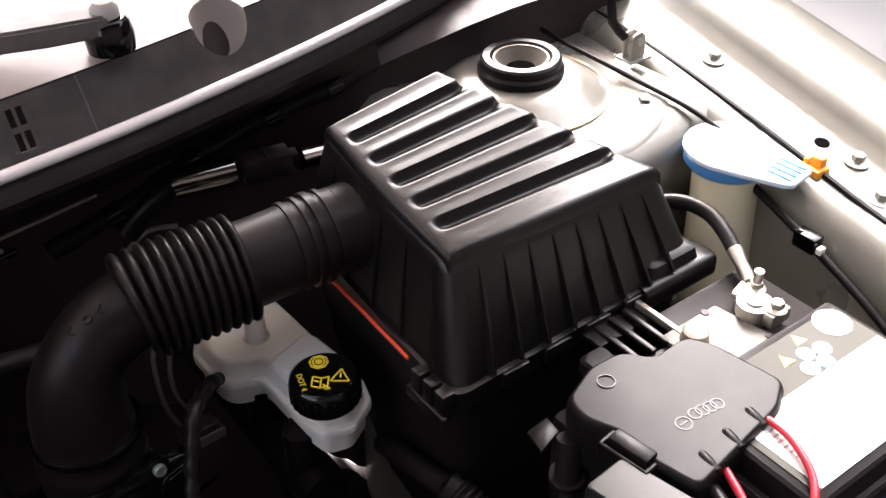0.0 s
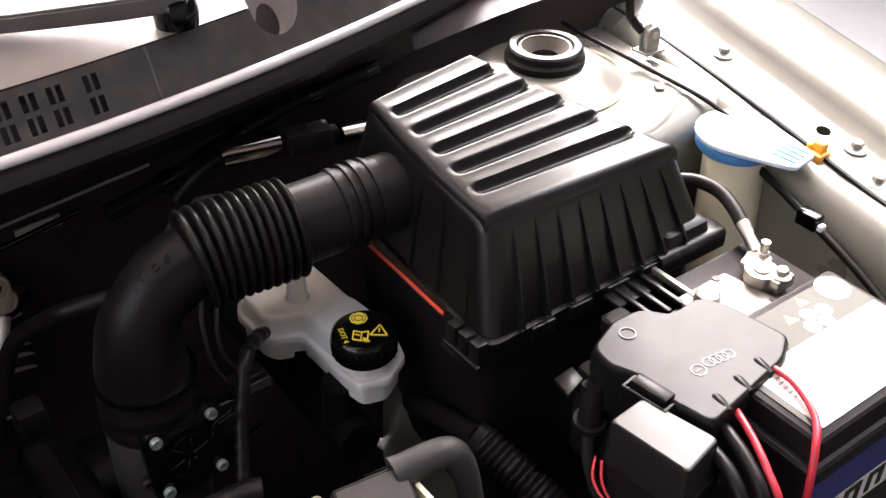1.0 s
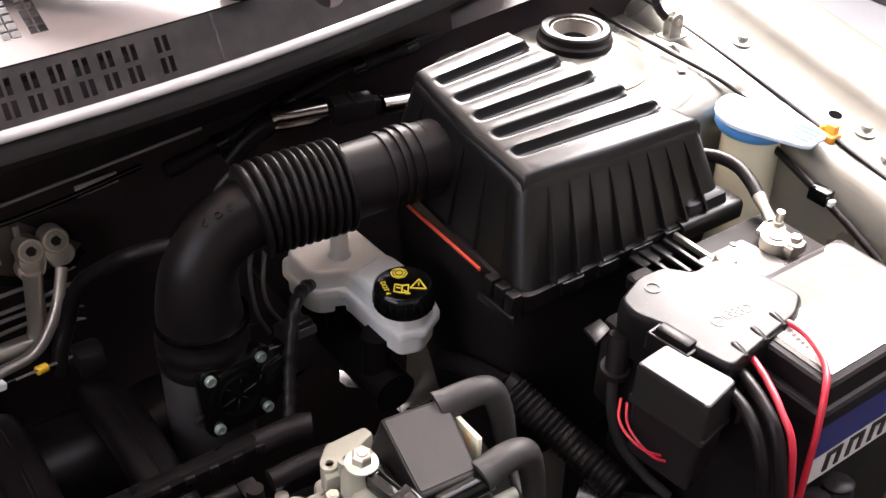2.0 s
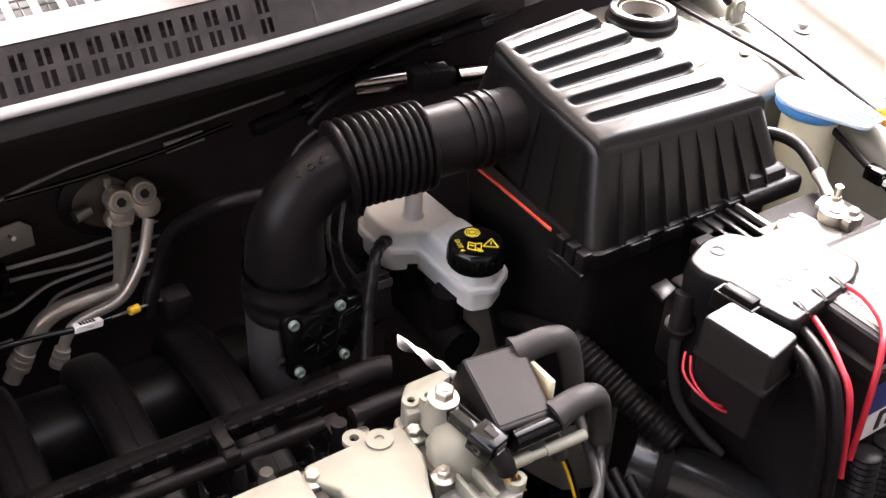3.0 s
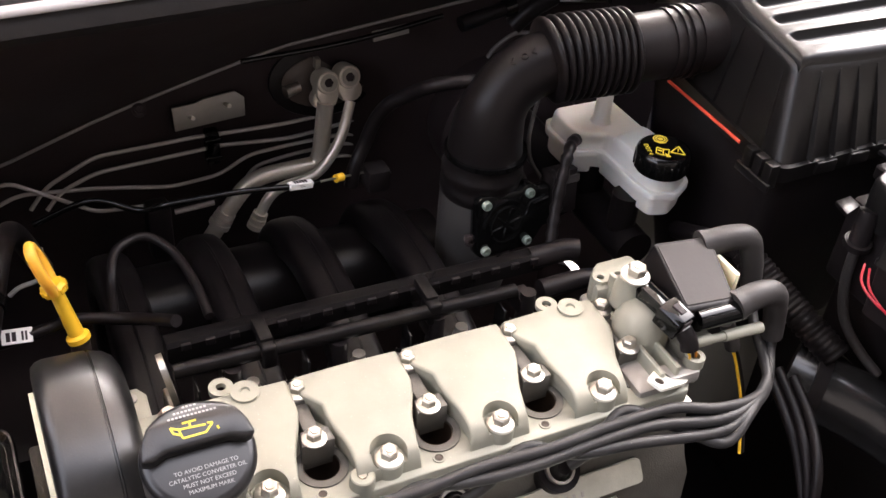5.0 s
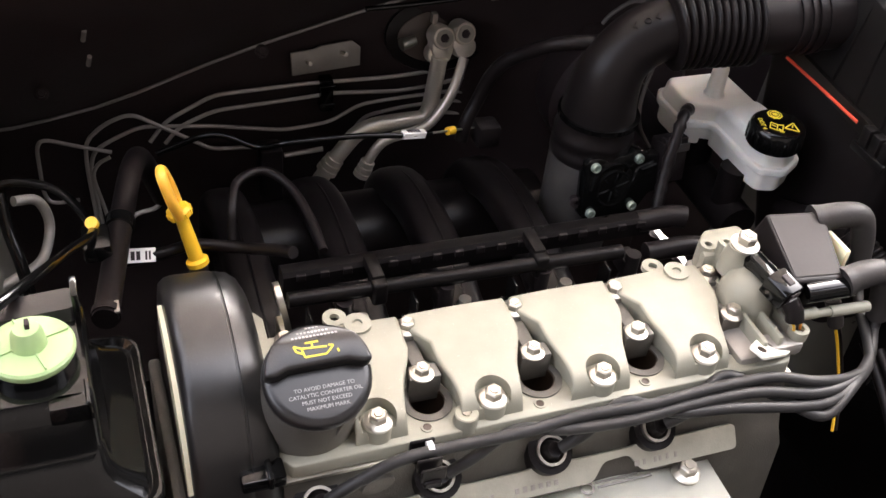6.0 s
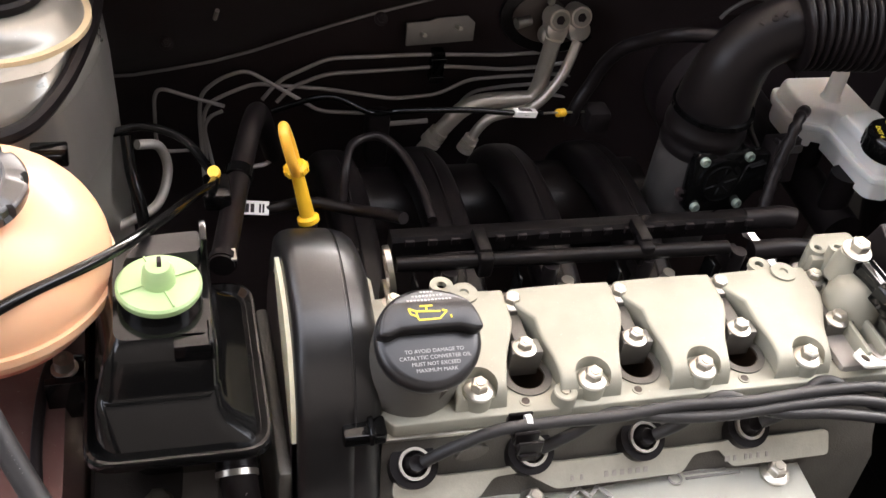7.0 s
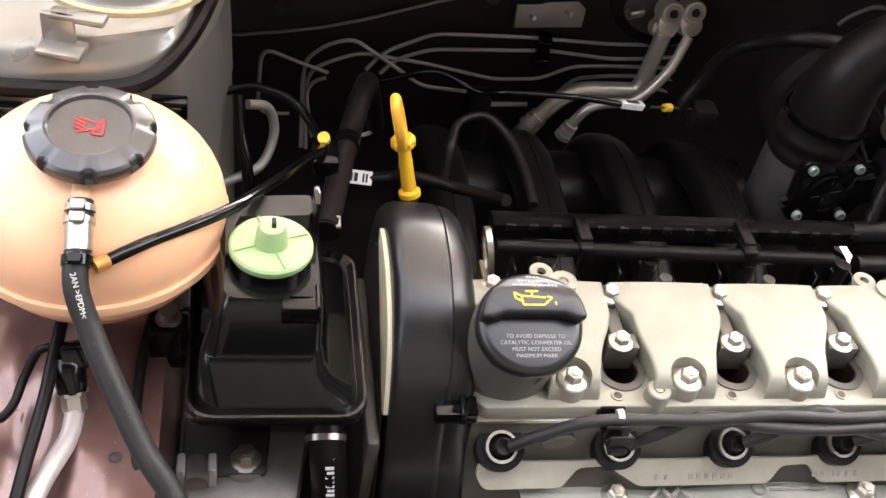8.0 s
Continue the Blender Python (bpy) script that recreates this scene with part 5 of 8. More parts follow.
prism(bm, [(0.150, -0.078), (0.196, -0.078), (0.206, -0.06), (0.206, 0.02), (0.196, 0.034), (0.166, 0.034), (0.160, 0.020), (0.164, -0.03), (0.150, -0.05)], 0.735, 0.780, 0.004)
part("casting", bm, CAST_DARK, camh)
bm = B()
lathe(bm, [(0, 0.80), (0.013, 0.80), (0.012, 0.815), (0.009, 0.824), (0, 0.825)], 24, Matrix.Translation((0.180, -0.006, 0)))
lathe(bm, [(0, 0.77), (0.0225, 0.77), (0.0215, 0.797), (0.017, 0.809), (0.008, 0.815), (0, 0.816)], 28, Matrix.Translation((0.182, -0.026, 0)))
part("tower", bm, CAST, camh)
bolt(camh, (0.1790, -0.010, 0.8290), (0, -0.1, 1), 1.25)
for x, y, z in ((0.172, 0.020, 0.806), (0.180, 0.010, 0.815)):
    bm = B()
    lathe(bm, [(0, 0.785), (0.0065, 0.785), (0.0065, z), (0.003, z), (0.003, z - 0.003), (0, z - 0.003)], 16, Matrix.Translation((x, y, 0)))
    part("boss", bm, CAST, camh)
bm = B()
prism(bm, [(0.163, 0.010), (0.170, 0.030), (0.180, 0.040), (0.212, 0.040), (0.214, 0.030), (0.196, 0.024), (0.190, 0.008)], 0.775, 0.803, 0.003)
part("lug_plate", bm, CAST, camh, "drilled back flange")
for x0, x1, z in ((0.167, 0.171, 0.792), (0.180, 0.184, 0.794), (0.199, 0.203, 0.788)):
    bm = B()
    box(bm, x0, x1, -0.076, -0.042 if x0 > 0.19 else 0.006, 0.770, z, 0.0012, 2)
    part("rib", bm, CAST, camh, "upright stiffening rib")
bm = B()
prism(bm, [(0.168, -0.079), (0.202, -0.079), (0.206, -0.064), (0.168, -0.062)], 0.775, 0.786, 0.002)
part("front_ledge", bm, CAST_DARK, camh)
bm = B()
lathe(bm, [(0, 0.785), (0.0075, 0.785), (0.0075, 0.7935), (0.0038, 0.7935), (0.0038, 0.789), (0, 0.789)], 20, Matrix.Translation((0.201, -0.070, 0)))
part("boss", bm, CAST, camh, "drilled round boss")
MF = Matrix.Translation((0.166, -0.080, 0.7895)) @ Matrix.Rotation(radians(22), 4, "Z") @ Matrix.Rotation(radians(20), 4, "Y")
bm = B()
prism(bm, [(p.x, p.y) for p in rring([(-0.012, -0.006, 0), (0.018, -0.010, 0), (0.058, -0.003, 0), (0.064, 0.003, 0), (0.034, 0.009, 0), (0.014, 0.013, 0), (-0.010, 0.008, 0)], 0.003, 3)], -0.003, 0.0, 0.0008, MF)
brf = part("front_flange", bm, PLATE_AL, camh, "pale cast flange with drilled holes")
for x, y in ((0.014, 0.002), (-0.004, 0.001)):
    # flat dark discs painted for the shade in the holes
    bm = B()
    lathe(bm, [(0, 0), (0.0036, 0), (0.0034, 0.0006), (0, 0.0006)], 16, MF @ Matrix.Translation((x, y, 0.0)))
    part("hole", bm, BORE_SHADE, brf, "dark disc painted as a drilled hole")

coil = empty("ignition_coil", (0.225, -0.02, 0.80), "dark grey ignition coil pack with rubber lead boots", "ignition coil")
ct = [Vector((0.203, 0.007, 0.840)), Vector((0.1945, -0.054, 0.8255)), Vector((0.2425, -0.054, 0.8195)), Vector((0.254, 0.002, 0.838))]
bm = B()
dn = Vector((-0.004, 0.006, -0.026))
loft(bm, [rring([p + dn for p in ct], 0.005, 4), rring(ct, 0.005, 4), rring([p + Vector((0, 0, 0.0015)) for p in shrink(ct, 0.0022)], 0.004, 4)])
part("body", bm, BLACK, coil, "grey-black coil body", flat=True)
bm = B()
loft(bm, [rring([p + Vector((0, 0, 0.0012)) for p in shrink(ct, 0.0035)], 0.002, 3), rring([p + Vector((0, 0, 0.0024)) for p in shrink(ct, 0.0045)], 0.002, 3)])
part("potting", bm, COIL_FACE, coil, "matt grey potting face", flat=True)
for p, q in ((Vector((0.228, 0.004, 0.829)), Vector((0.262, -0.001, 0.830))), (Vector((0.205, -0.056, 0.815)), Vector((0.250, -0.055, 0.812)))):
    bm = B()
    sweep(bm, [p, q], 0.0085, 18)
    part("tower", bm, GLOSS, coil, "glossy lead tower")
for pts_ in ([(0.246, 0.001, 0.832), (0.272, -0.003, 0.836), (0.287, -0.006, 0.833), (0.294, -0.010, 0.815), (0.296, -0.016, 0.790)], [(0.243, -0.053, 0.815), (0.265, -0.052, 0.819), (0.282, -0.052, 0.815), (0.290, -0.052, 0.795), (0.293, -0.055, 0.770)]):
    bm = B()
    sweep(bm, spline(pts_, 0.003), lambda t: 0.0112 - 0.0028 * t + (0.0008 if t < 0.06 else 0), 18)
    part("boot", bm, RUBBER_GREY, coil, "grey rubber boot")
bm = B()
box(bm, 0.254, 0.258, -0.036, -0.010, 0.806, 0.829, 0.001, 2)
part("core", bm, CREAM_PL, coil, "pale laminated core end")
# camshaft sensor bolted on in front of the coil, with its plug
hall = empty("camshaft_sensor", (0.180, -0.02, 0.81), "glossy black camshaft sensor with a square electrical plug", "sensor")
bm = B()
prism(bm, [(-0.010, 0.008), (-0.012, -0.010), (-0.008, -0.026), (0.000, -0.033), (0.008, -0.028), (0.010, -0.006), (0.008, 0.010), (0.0, 0.013)], -0.010, 0.0, 0.002, Matrix.Translation((0.1875, -0.014, 0.8225)) @ Matrix.Rotation(radians(18), 4, "X") @ Matrix.Scale(0.85, 4))
part("ear", bm, GLOSS, hall, "black mounting ear")
mcn = Matrix.Translation((0.1855, -0.044, 0.8225)) @ Matrix.Rotation(radians(-74), 4, "Z") @ Matrix.Rotation(radians(12), 4, "Y") @ Matrix.Scale(0.95, 4)
bm = B()
box(bm, -0.024, 0.002, -0.0055, 0.0055, -0.008, 0.003, 0.0015, 2, mcn)
for y in (-0.005, 0.005):
    box(bm, -0.024, 0.0, y - 0.0008, y + 0.0008, 0.002, 0.0048, 0.0004, 1, mcn)
part("channel", bm, GLOSS, hall, "ribbed neck of the sensor")
bm = B()
prism(bm, [(-0.011, -0.010), (0.011, -0.010), (0.011, 0.006), (0.007, 0.010), (-0.007, 0.010), (-0.011, 0.006)], -0.002, 0.020, 0.0015, mcn @ Matrix.Rotation(radians(90), 4, "Y") @ Matrix.Rotation(radians(90), 4, "Z"))
shroud = part("plug_shroud", bm, GLOSS, hall, "glossy square plug shroud")
bm = B()
box(bm, 0.0195, 0.0212, -0.005, 0.005, -0.004, 0.006, 0.0003, 1, mcn)
box(bm, 0.004, 0.014, -0.003, 0.003, 0.0095, 0.0112, 0.0003, 1, mcn)
part("window", bm, DARK, shroud, "dark latch window")
for k in range(3):
    bm = B()
    box(bm, 0.0208, 0.0218, -0.0042 + 0.003 * k, -0.0022 + 0.003 * k, -0.001, 0.001, 0.0002, 1, mcn)
    part("contact", bm, PRINT_W, shroud, "pale contact")
bm = B()
sweep(bm, [mcn @ Vector((0.020, 0.0, -0.004)), mcn @ Vector((0.028, 0.0, -0.008)), mcn @ Vector((0.032, 0.0, -0.014))], 0.0070, 14)
part("sheath", bm, RUBBER, hall, "rubber wire seal")
for k, mm in enumerate((YELLOW, RUBBER, ORANGE)):
    bm = B()
    a = mcn @ Vector((0.031, -0.004 + 0.004 * k, -0.012))
    sweep(bm, spline([a, a + Vector((0.003, -0.002, -0.006)), a + Vector((0.010, 0.002, -0.020)), a + Vector((0.024, 0.008, -0.045))], 0.003), 0.0010, 8)
    part("wire", bm, mm, hall, "thin sensor wire")
bm = B()
sweep(bm, [(0.198, -0.062, 0.799), (0.218, -0.0625, 0.7985)], 0.0046, 16)
sweep(bm, [(0.217, -0.0625, 0.7975), (0.232, -0.0630, 0.797)], 0.0034, 16)
sweep(bm, [(0.231, -0.0630, 0.797), (0.266, -0.0640, 0.796)], 0.0044, 16)
tagged(part("vent_pipe", bm, CAST), "short pale metal pipe below the ignition coil", "pipe")

leads = empty("ignition_leads", (0.0, -0.09, 0.76), "bundle of grey rubber ignition leads running to the spark plugs", "ignition leads")
PLUGX = (-0.167, -0.085, -0.002, 0.081)
for k, px in enumerate(PLUGX):
    start = Vector((px, -0.0925, 0.7425))
    run = [start + Vector((0.004, -0.004, 0.008)), start + Vector((0.020, -0.006, 0.022)), start + Vector((0.050, -0.006 + 0.004 * k, 0.036)), Vector((px + 0.085, -0.098 - 0.003 * k, 0.780 - 0.004 * k))]
    x = px + 0.13
    while x < 0.17:
        run.append(Vector((x, -0.098 - 0.006 * k + 0.002 * math.sin(x * 60 + k), 0.781 - 0.005 * k)))
        x += 0.05
    run += [Vector((0.195, -0.108 - 0.006 * k, 0.778 - 0.006 * k)), Vector((0.235 - 0.004 * k, -0.104 - 0.004 * k, 0.768)), Vector((0.268, -0.085, 0.760)), Vector((0.290, -0.060, 0.762)) if k % 2 else Vector((0.292, -0.034, 0.768)), Vector((0.293, -0.056, 0.775)) if k % 2 else Vector((0.296, -0.017, 0.792))]
    bm = B()
    sweep(bm, spline(run, 0.005), 0.0042, 12)
    part("lead", bm, LEAD, leads, "dark grey rubber ignition lead")
for px in PLUGX:
    m = aim((px, -0.0895, 0.7395), (0, -0.55, 0.83))
    bm = B()
    ring_plate(bm, 0.0090, 0.0110, -0.004, 0.0060, m, 28)
    part("plug_tube", bm, STEEL, leads, "bright ring round the plug boot")
    bm = B()
    lathe(bm, [(0, 0.0), (0.0082, 0.0), (0.0078, 0.004), (0.0052, 0.012), (0, 0.011)], 18, m)
    part("plug_boot", bm, RUBBER, leads, "black plug boot")
    bm = B()
    ring_plate(bm, 0.0112, 0.0165, -0.018, 0.0025, m, 28)
    part("grommet", bm, RUBBER, leads)
mm = Matrix.Translation((-0.100, -0.097, 0.777))
bm = B()
box(bm, -0.006, 0.006, -0.020, 0.014, -0.010, -0.004, 0.001, 1, mm)
for k in range(4):
    box(bm, -0.008, 0.009, -0.018 + 0.008 * k, -0.0155 + 0.008 * k, -0.006, 0.006, 0.0008, 1, mm)
part("lead_clip", bm, RUBBER, leads, "black comb clip holding the leads")
bm = B()
ring_plate(bm, 0.0038, 0.0048, -0.002, 0.002, aim((-0.096, -0.096, 0.781), (1, 0, 0.1)), 16)
part("white_band", bm, PRINT_W, leads, "white band")

# cast lugs on the front of the head, between the plugs
for px in (-0.126,):
    bm = B()
    prism(bm, ellipse(0, 0, 0.012, 0.0050, 24), -0.004, 0.003, 0.0012, aim((px, -0.0855, 0.7405), (0, -0.93, 0.36)) @ Matrix.Rotation(radians(12), 4, "Z"))
    part("cast_lug", bm, CAST_SHADED, head, "oval cast lug")
# stamped plate and heat shield ahead of the head
PS_ = Matrix.Translation((0, -0.0905, 0.7300)) @ Matrix.Rotation(radians(54), 4, "X")
bm = B()
OUTP = [(-0.182, -0.012), (-0.176, -0.022), (-0.122, -0.022), (-0.111, -0.008), (-0.090, -0.007), (-0.066, -0.022), (0.03, -0.022), (0.04, -0.009), (0.06, -0.008), (0.07, -0.022), (0.15, -0.022), (0.15, -0.003), (0.10, -0.003), (0.081, 0.0), (0.060, -0.003), (0.02, -0.003), (-0.001, 0.0), (-0.022, -0.003), (-0.062, -0.003), (-0.083, 0.0), (-0.104, -0.003), (-0.146, -0.003), (-0.165, 0.0), (-0.180, -0.002)]
prism(bm, [(p.x, p.y) for p in rring([(x, y, 0) for x, y in OUTP], 0.0042, 4)], 0, 0.003, 0.0, PS_)
shield = tagged(part("gasket_plate", bm, PLATE_OLD), "pale stamped metal plate ahead of the spark plugs", "plate")
for k, (x, w) in enumerate(((-0.055, 0.003), (-0.048, 0.003), (-0.030, 0.004), (-0.024, 0.004), (-0.018, 0.004), (-0.012, 0.004), (-0.006, 0.004), (0.0, 0.004), (0.064, 0.005), (0.071, 0.003), (0.080, 0.003), (0.084, 0.003), (0.090, 0.003), (0.097, 0.003))):
    bm = B()
    box(bm, x, x + w - 0.001, -0.0175, -0.0135, 0.0029, 0.0036, 0, 1, PS_)
    part("stamped_mark", bm, CAST_DARK, shield)
bm = B()
rings = []
for y, z in ((-0.090, 0.685), (-0.092, 0.698), (-0.099, 0.7030), (-0.17, 0.700), (-0.22, 0.688), (-0.25, 0.65), (-0.255, 0.56)):
    rings.append([Vector((x, y, z + 0.002 * math.sin(x * 40))) for x in (-0.148, -0.146, -0.142, -0.10, -0.05, 0.0, 0.05, 0.10, 0.128, 0.131)])
loft(bm, rings, False, False, False)
bmesh.ops.solidify(bm, geom=list(bm.faces), thickness=0.003)
hs = tagged(part("heat_shield", bm, PLATE_AL), "pale pressed metal heat shield at the front of the engine", "heat shield")
bolt(hs, (-0.081, -0.106, 0.7030), (0, -0.1, 1), 1.1)
bolt(hs, (0.107, -0.109, 0.7030), (0, -0.1, 1), 1.25)
bm = B()
for a, b in (((-0.062, -0.158), (-0.050, -0.148)), ((-0.050, -0.148), (-0.044, -0.156)), ((-0.044, -0.156), (-0.036, -0.148)), ((-0.036, -0.148), (-0.028, -0.158))):
    bar(bm, a, b, 0.003, Matrix.Translation((0.004, 0.046, 0.7045)), 0.001)
part("embossed_mark", bm, CAST_DARK, hs, "embossed zigzag mark")
bm = B()
ring_plate(bm, 0.004, 0.0055, 0, 0.001, Matrix.Translation((0.028, -0.104, 0.7045)), 20)
part("embossed_mark", bm, CAST_DARK, hs, "embossed ring mark")
for x1, y in ((0.080, -0.106), (0.070, -0.102)):
    bm = B()
    box(bm, 0.036, x1, y, y + 0.0018, 0.7045, 0.7054)
    part("embossed_mark", bm, CAST_DARK, hs, "embossed bar mark")


# ---- power steering reservoir ----
ps = empty("power_steering_reservoir", (-0.315, -0.055, 0.68), "black plastic power steering reservoir with a green cap", "fluid reservoir")
bm = B()
loft(bm, [rring(rect(-0.345, -0.275, -0.040, 0.010, 0.69), 0.012, 5), rring(rect(-0.358, -0.268, -0.085, 0.028, 0.770), 0.016, 5), rring(rect(-0.365, -0.264, -0.100, 0.032, 0.788), 0.017, 5), rring(rect(-0.370, -0.261, -0.108, 0.036, 0.791), 0.018, 5), rring(rect(-0.370, -0.261, -0.108, 0.036, 0.7960), 0.018, 5), rring(rect(-0.3690, -0.2620, -0.107, 0.035, 0.7980), 0.018, 5), rring(rect(-0.3675, -0.2635, -0.1055, 0.0335, 0.7982), 0.018, 5), rring(rect(-0.3640, -0.2670, -0.1020, 0.0300, 0.7945), 0.017, 5)])
part("lower_half", bm, GLOSS, ps, "flanged lower half", angle=30)
bm = B()
loft(bm, [rring(rect(-0.364, -0.267, -0.102, 0.030, 0.7940), 0.016, 5), rring(rect(-0.3635, -0.2710, -0.1000, 0.028, 0.7985), 0.016, 5), rring(rect(-0.3625, -0.2830, -0.0955, 0.022, 0.8080), 0.014, 5), rring(rect(-0.3618, -0.2880, -0.0905, 0.018, 0.8170), 0.013, 5), rring(rect(-0.3610, -0.2890, -0.0870, 0.012, 0.8225), 0.012, 5), rring(rect(-0.3600, -0.2895, -0.0840, 0.010, 0.8245), 0.012, 5), rring(rect(-0.3595, -0.2900, -0.0825, 0.009, 0.8280), 0.012, 5), rring(rect(-0.3540, -0.2905, -0.0765, 0.005, 0.848), 0.011, 5), rring(rect(-0.3505, -0.2915, -0.0730, 0.014, 0.856), 0.010, 5), rring(rect(-0.3480, -0.2935, -0.0690, 0.012, 0.8595), 0.009, 5)])
part("upper_half", bm, GLOSS, ps, "glossy stepped upper half", angle=30, flat=True)
bm = B()
box(bm, -0.2965, -0.2925, -0.016, 0.002, 0.845, 0.885, 0.001, 2)
part("ear", bm, GLOSS, ps, "upright tab")
bm = B()
loft(bm, [rring([(-0.344, -0.010, 0.8590), (-0.296, -0.010, 0.8590), (-0.296, 0.012, 0.8590), (-0.330, 0.012, 0.8590)], 0.003, 2), rring([(-0.341, -0.006, 0.8640), (-0.2965, -0.006, 0.8670), (-0.2965, 0.010, 0.8690), (-0.328, 0.010, 0.8670)], 0.003, 2)])
part("back_rim", bm, SATIN, ps, "satin sloping pad behind the cap", flat=True)
bm = B()
box(bm, -0.3155, -0.2935, -0.0770, -0.066, 0.846, 0.8595, 0.0012, 2)
box(bm, -0.2960, -0.2930, -0.0770, -0.058, 0.846, 0.8610, 0.0008, 1)
part("rib", bm, GLOSS, ps, "square moulded rib")
bm = B()
lathe(bm, [(0, 0.858), (0.0225, 0.858), (0.0225, 0.866), (0, 0.866)], 32, Matrix.Translation((-0.3215, -0.038, 0)))
part("neck", bm, GLOSS, ps)
bm = B()
M = Matrix.Translation((-0.3215, -0.036, 0.061)) @ Matrix.Scale(0.93, 4)
lathe(bm, [(0, 0.865), (0.0255, 0.865), (0.0265, 0.867), (0.0265, 0.870), (0.025, 0.8715), (0.0105, 0.8725), (0.0095, 0.882), (0.0075, 0.886), (0, 0.887)], 40, M)
gcap = part("cap", bm, GREEN, ps, "pale green screw cap with a raised post")
for a in (0, 90, 180, 270):
    bm = B()
    box(bm, 0.009, 0.0245, -0.0006, 0.0006, 0.870, 0.8733, 0.0002, 1, M @ Matrix.Rotation(radians(a + 20), 4, "Z"))
    part("fin", bm, GREEN, gcap)
bm = B()
box(bm, -0.0014, 0.0014, -0.0025, 0.0035, 0.882, 0.8905, 0.0004, 1, M @ Matrix.Translation((0.001, 0, 0)))
part("slot", bm, DARK, gcap, "dark slot in the post")
bm = B()
box(bm, -0.392, -0.362, -0.032, -0.006, 0.766, 0.784, 0.002, 2)
box(bm, -0.394, -0.362, -0.036, -0.030, 0.756, 0.790, 0.001, 2)
part("bracket", bm, GLOSS, ps)
bm = B()
lathe(bm, [(0, 0.783), (0.0085, 0.783), (0.0085, 0.785), (0.0062, 0.786), (0.0062, 0.7935), (0.0032, 0.7935), (0.0032, 0.789), (0, 0.789)], 24, Matrix.Translation((-0.383, -0.018, 0)))
part("socket_bolt", bm, STEEL, ps, "bright socket-head bolt")
hose = empty("steering_hose", (-0.29, -0.13, 0.70), "black rubber hose clamped to the steering reservoir", "hose")
bm = B()
sweep(bm, spline([(-0.282, -0.050, 0.742), (-0.281, -0.072, 0.738), (-0.279, -0.085, 0.720), (-0.276, -0.090, 0.690), (-0.273, -0.092, 0.64), (-0.27, -0.094, 0.56)], 0.004), 0.0122, 24)
part("tube", bm, RUBBER, hose)
for y, z in ((-0.066, 0.7395), (-0.0765, 0.7330)):
    bm = B()
    ring_plate(bm, 0.0122, 0.0140, -0.0020, 0.0020, aim((-0.2812, y, z), (0, -1, -0.55)), 28)
    part("clamp_band", bm, STEEL, hose, "bright spring clamp")
bm = B()
ring_plate(bm, 0.0121, 0.0136, -0.0032, 0.0032, aim((-0.2810, -0.0712, 0.7365), (0, -1, -0.5)), 28)
part("band", bm, MATT, hose, "black band between the clamps")
bm = B()
box(bm, -0.290, -0.272, -0.078, -0.060, 0.7515, 0.7555, 0.001, 1)
part("clamp_ear", bm, DARK, hose)
mark = aim((-0.2795, -0.0908, 0.7335), (0, -0.8, 0.6))
bm = B()
ring_plate(bm, 0.0026, 0.0036, -0.0004, 0.0004, mark, 24)
part("round_mark", bm, PRINT_W, hose, "white printed ring")
for k in range(7):
    bm = B()
    box(bm, -0.0028 + 0.001 * (k % 2), 0.0028, -0.0012, 0.0008, -0.0002, 0.0006, 0, 1, aim((-0.2790 + 0.0003 * k, -0.0953 - 0.0009 * k, 0.7272 - 0.0038 * k), (0, -0.95, 0.35)))
    part("print_bar", bm, PRINT_W, hose, "white unreadable print")

# engine mount below
mount = empty("engine_mount", (-0.32, -0.10, 0.60), "dull cast engine mount bracket with a hexagon bolt", "engine mount")
bm = B()
prism(bm, [(-0.378, -0.10), (-0.300, -0.11), (-0.285, -0.02), (-0.262, 0.05), (-0.33, 0.05), (-0.376, 0.0)], 0.650, 0.690, 0.005)
part("arm", bm, CAST_DARK, mount)
bm = B()
box(bm, -0.256, -0.247, -0.09, 0.06, 0.62, 0.745, 0.003)
part("web", bm, HEAD, mount, "dull cast web")
bm = B()
prism(bm, [(-0.374, -0.078), (-0.318, -0.078), (-0.314, -0.030), (-0.374, -0.030)], 0.690, 0.6965, 0.003)
part("block", bm, THROTTLE, mount, "dull grey cover block")
bm = B()
lathe(bm, [(0, 0.690), (0.0155, 0.690), (0.0155, 0.6945), (0, 0.6945)], 28, Matrix.Translation((-0.332, -0.066, 0)))
part("washer", bm, CAST_DARK, mount)
bolt(mount, (-0.332, -0.066, 0.6945), s=1.25)
for x in (-0.3735, -0.3535):
    bm = B()
    box(bm, x - 0.0028, x + 0.0028, -0.088, -0.074, 0.6965, 0.716, 0.001, 1)
    part("clip_jaw", bm, PRINT_G, mount, "pale clip jaw")
bm = B()
sweep(bm, [(-0.3635, -0.092, 0.707), (-0.3635, -0.074, 0.707)], 0.0072, 18)
part("bush", bm, STEEL, mount, "small metal bush")


# ---- coolant tank ----
tank = empty("coolant_tank", (-0.425, 0.0, 0.78), "round amber plastic coolant tank with a black screw cap", "coolant tank")
CX, CY, CZ, CR = -0.4245, 0.004, 0.862, 0.077


def ball(bm, a0, a1, k=1.0, seg=48, n=20):
    prof = []
    for i in range(n + 1):
        a = radians(a0 + (a1 - a0) * i / n)
        s = 0.86 if a < 0 else 0.815
        prof.append((CR * k * math.cos(a), CZ + CR * k * s * math.sin(a)))
    lathe(bm, prof, seg, Matrix.Translation((CX, CY, 0)))


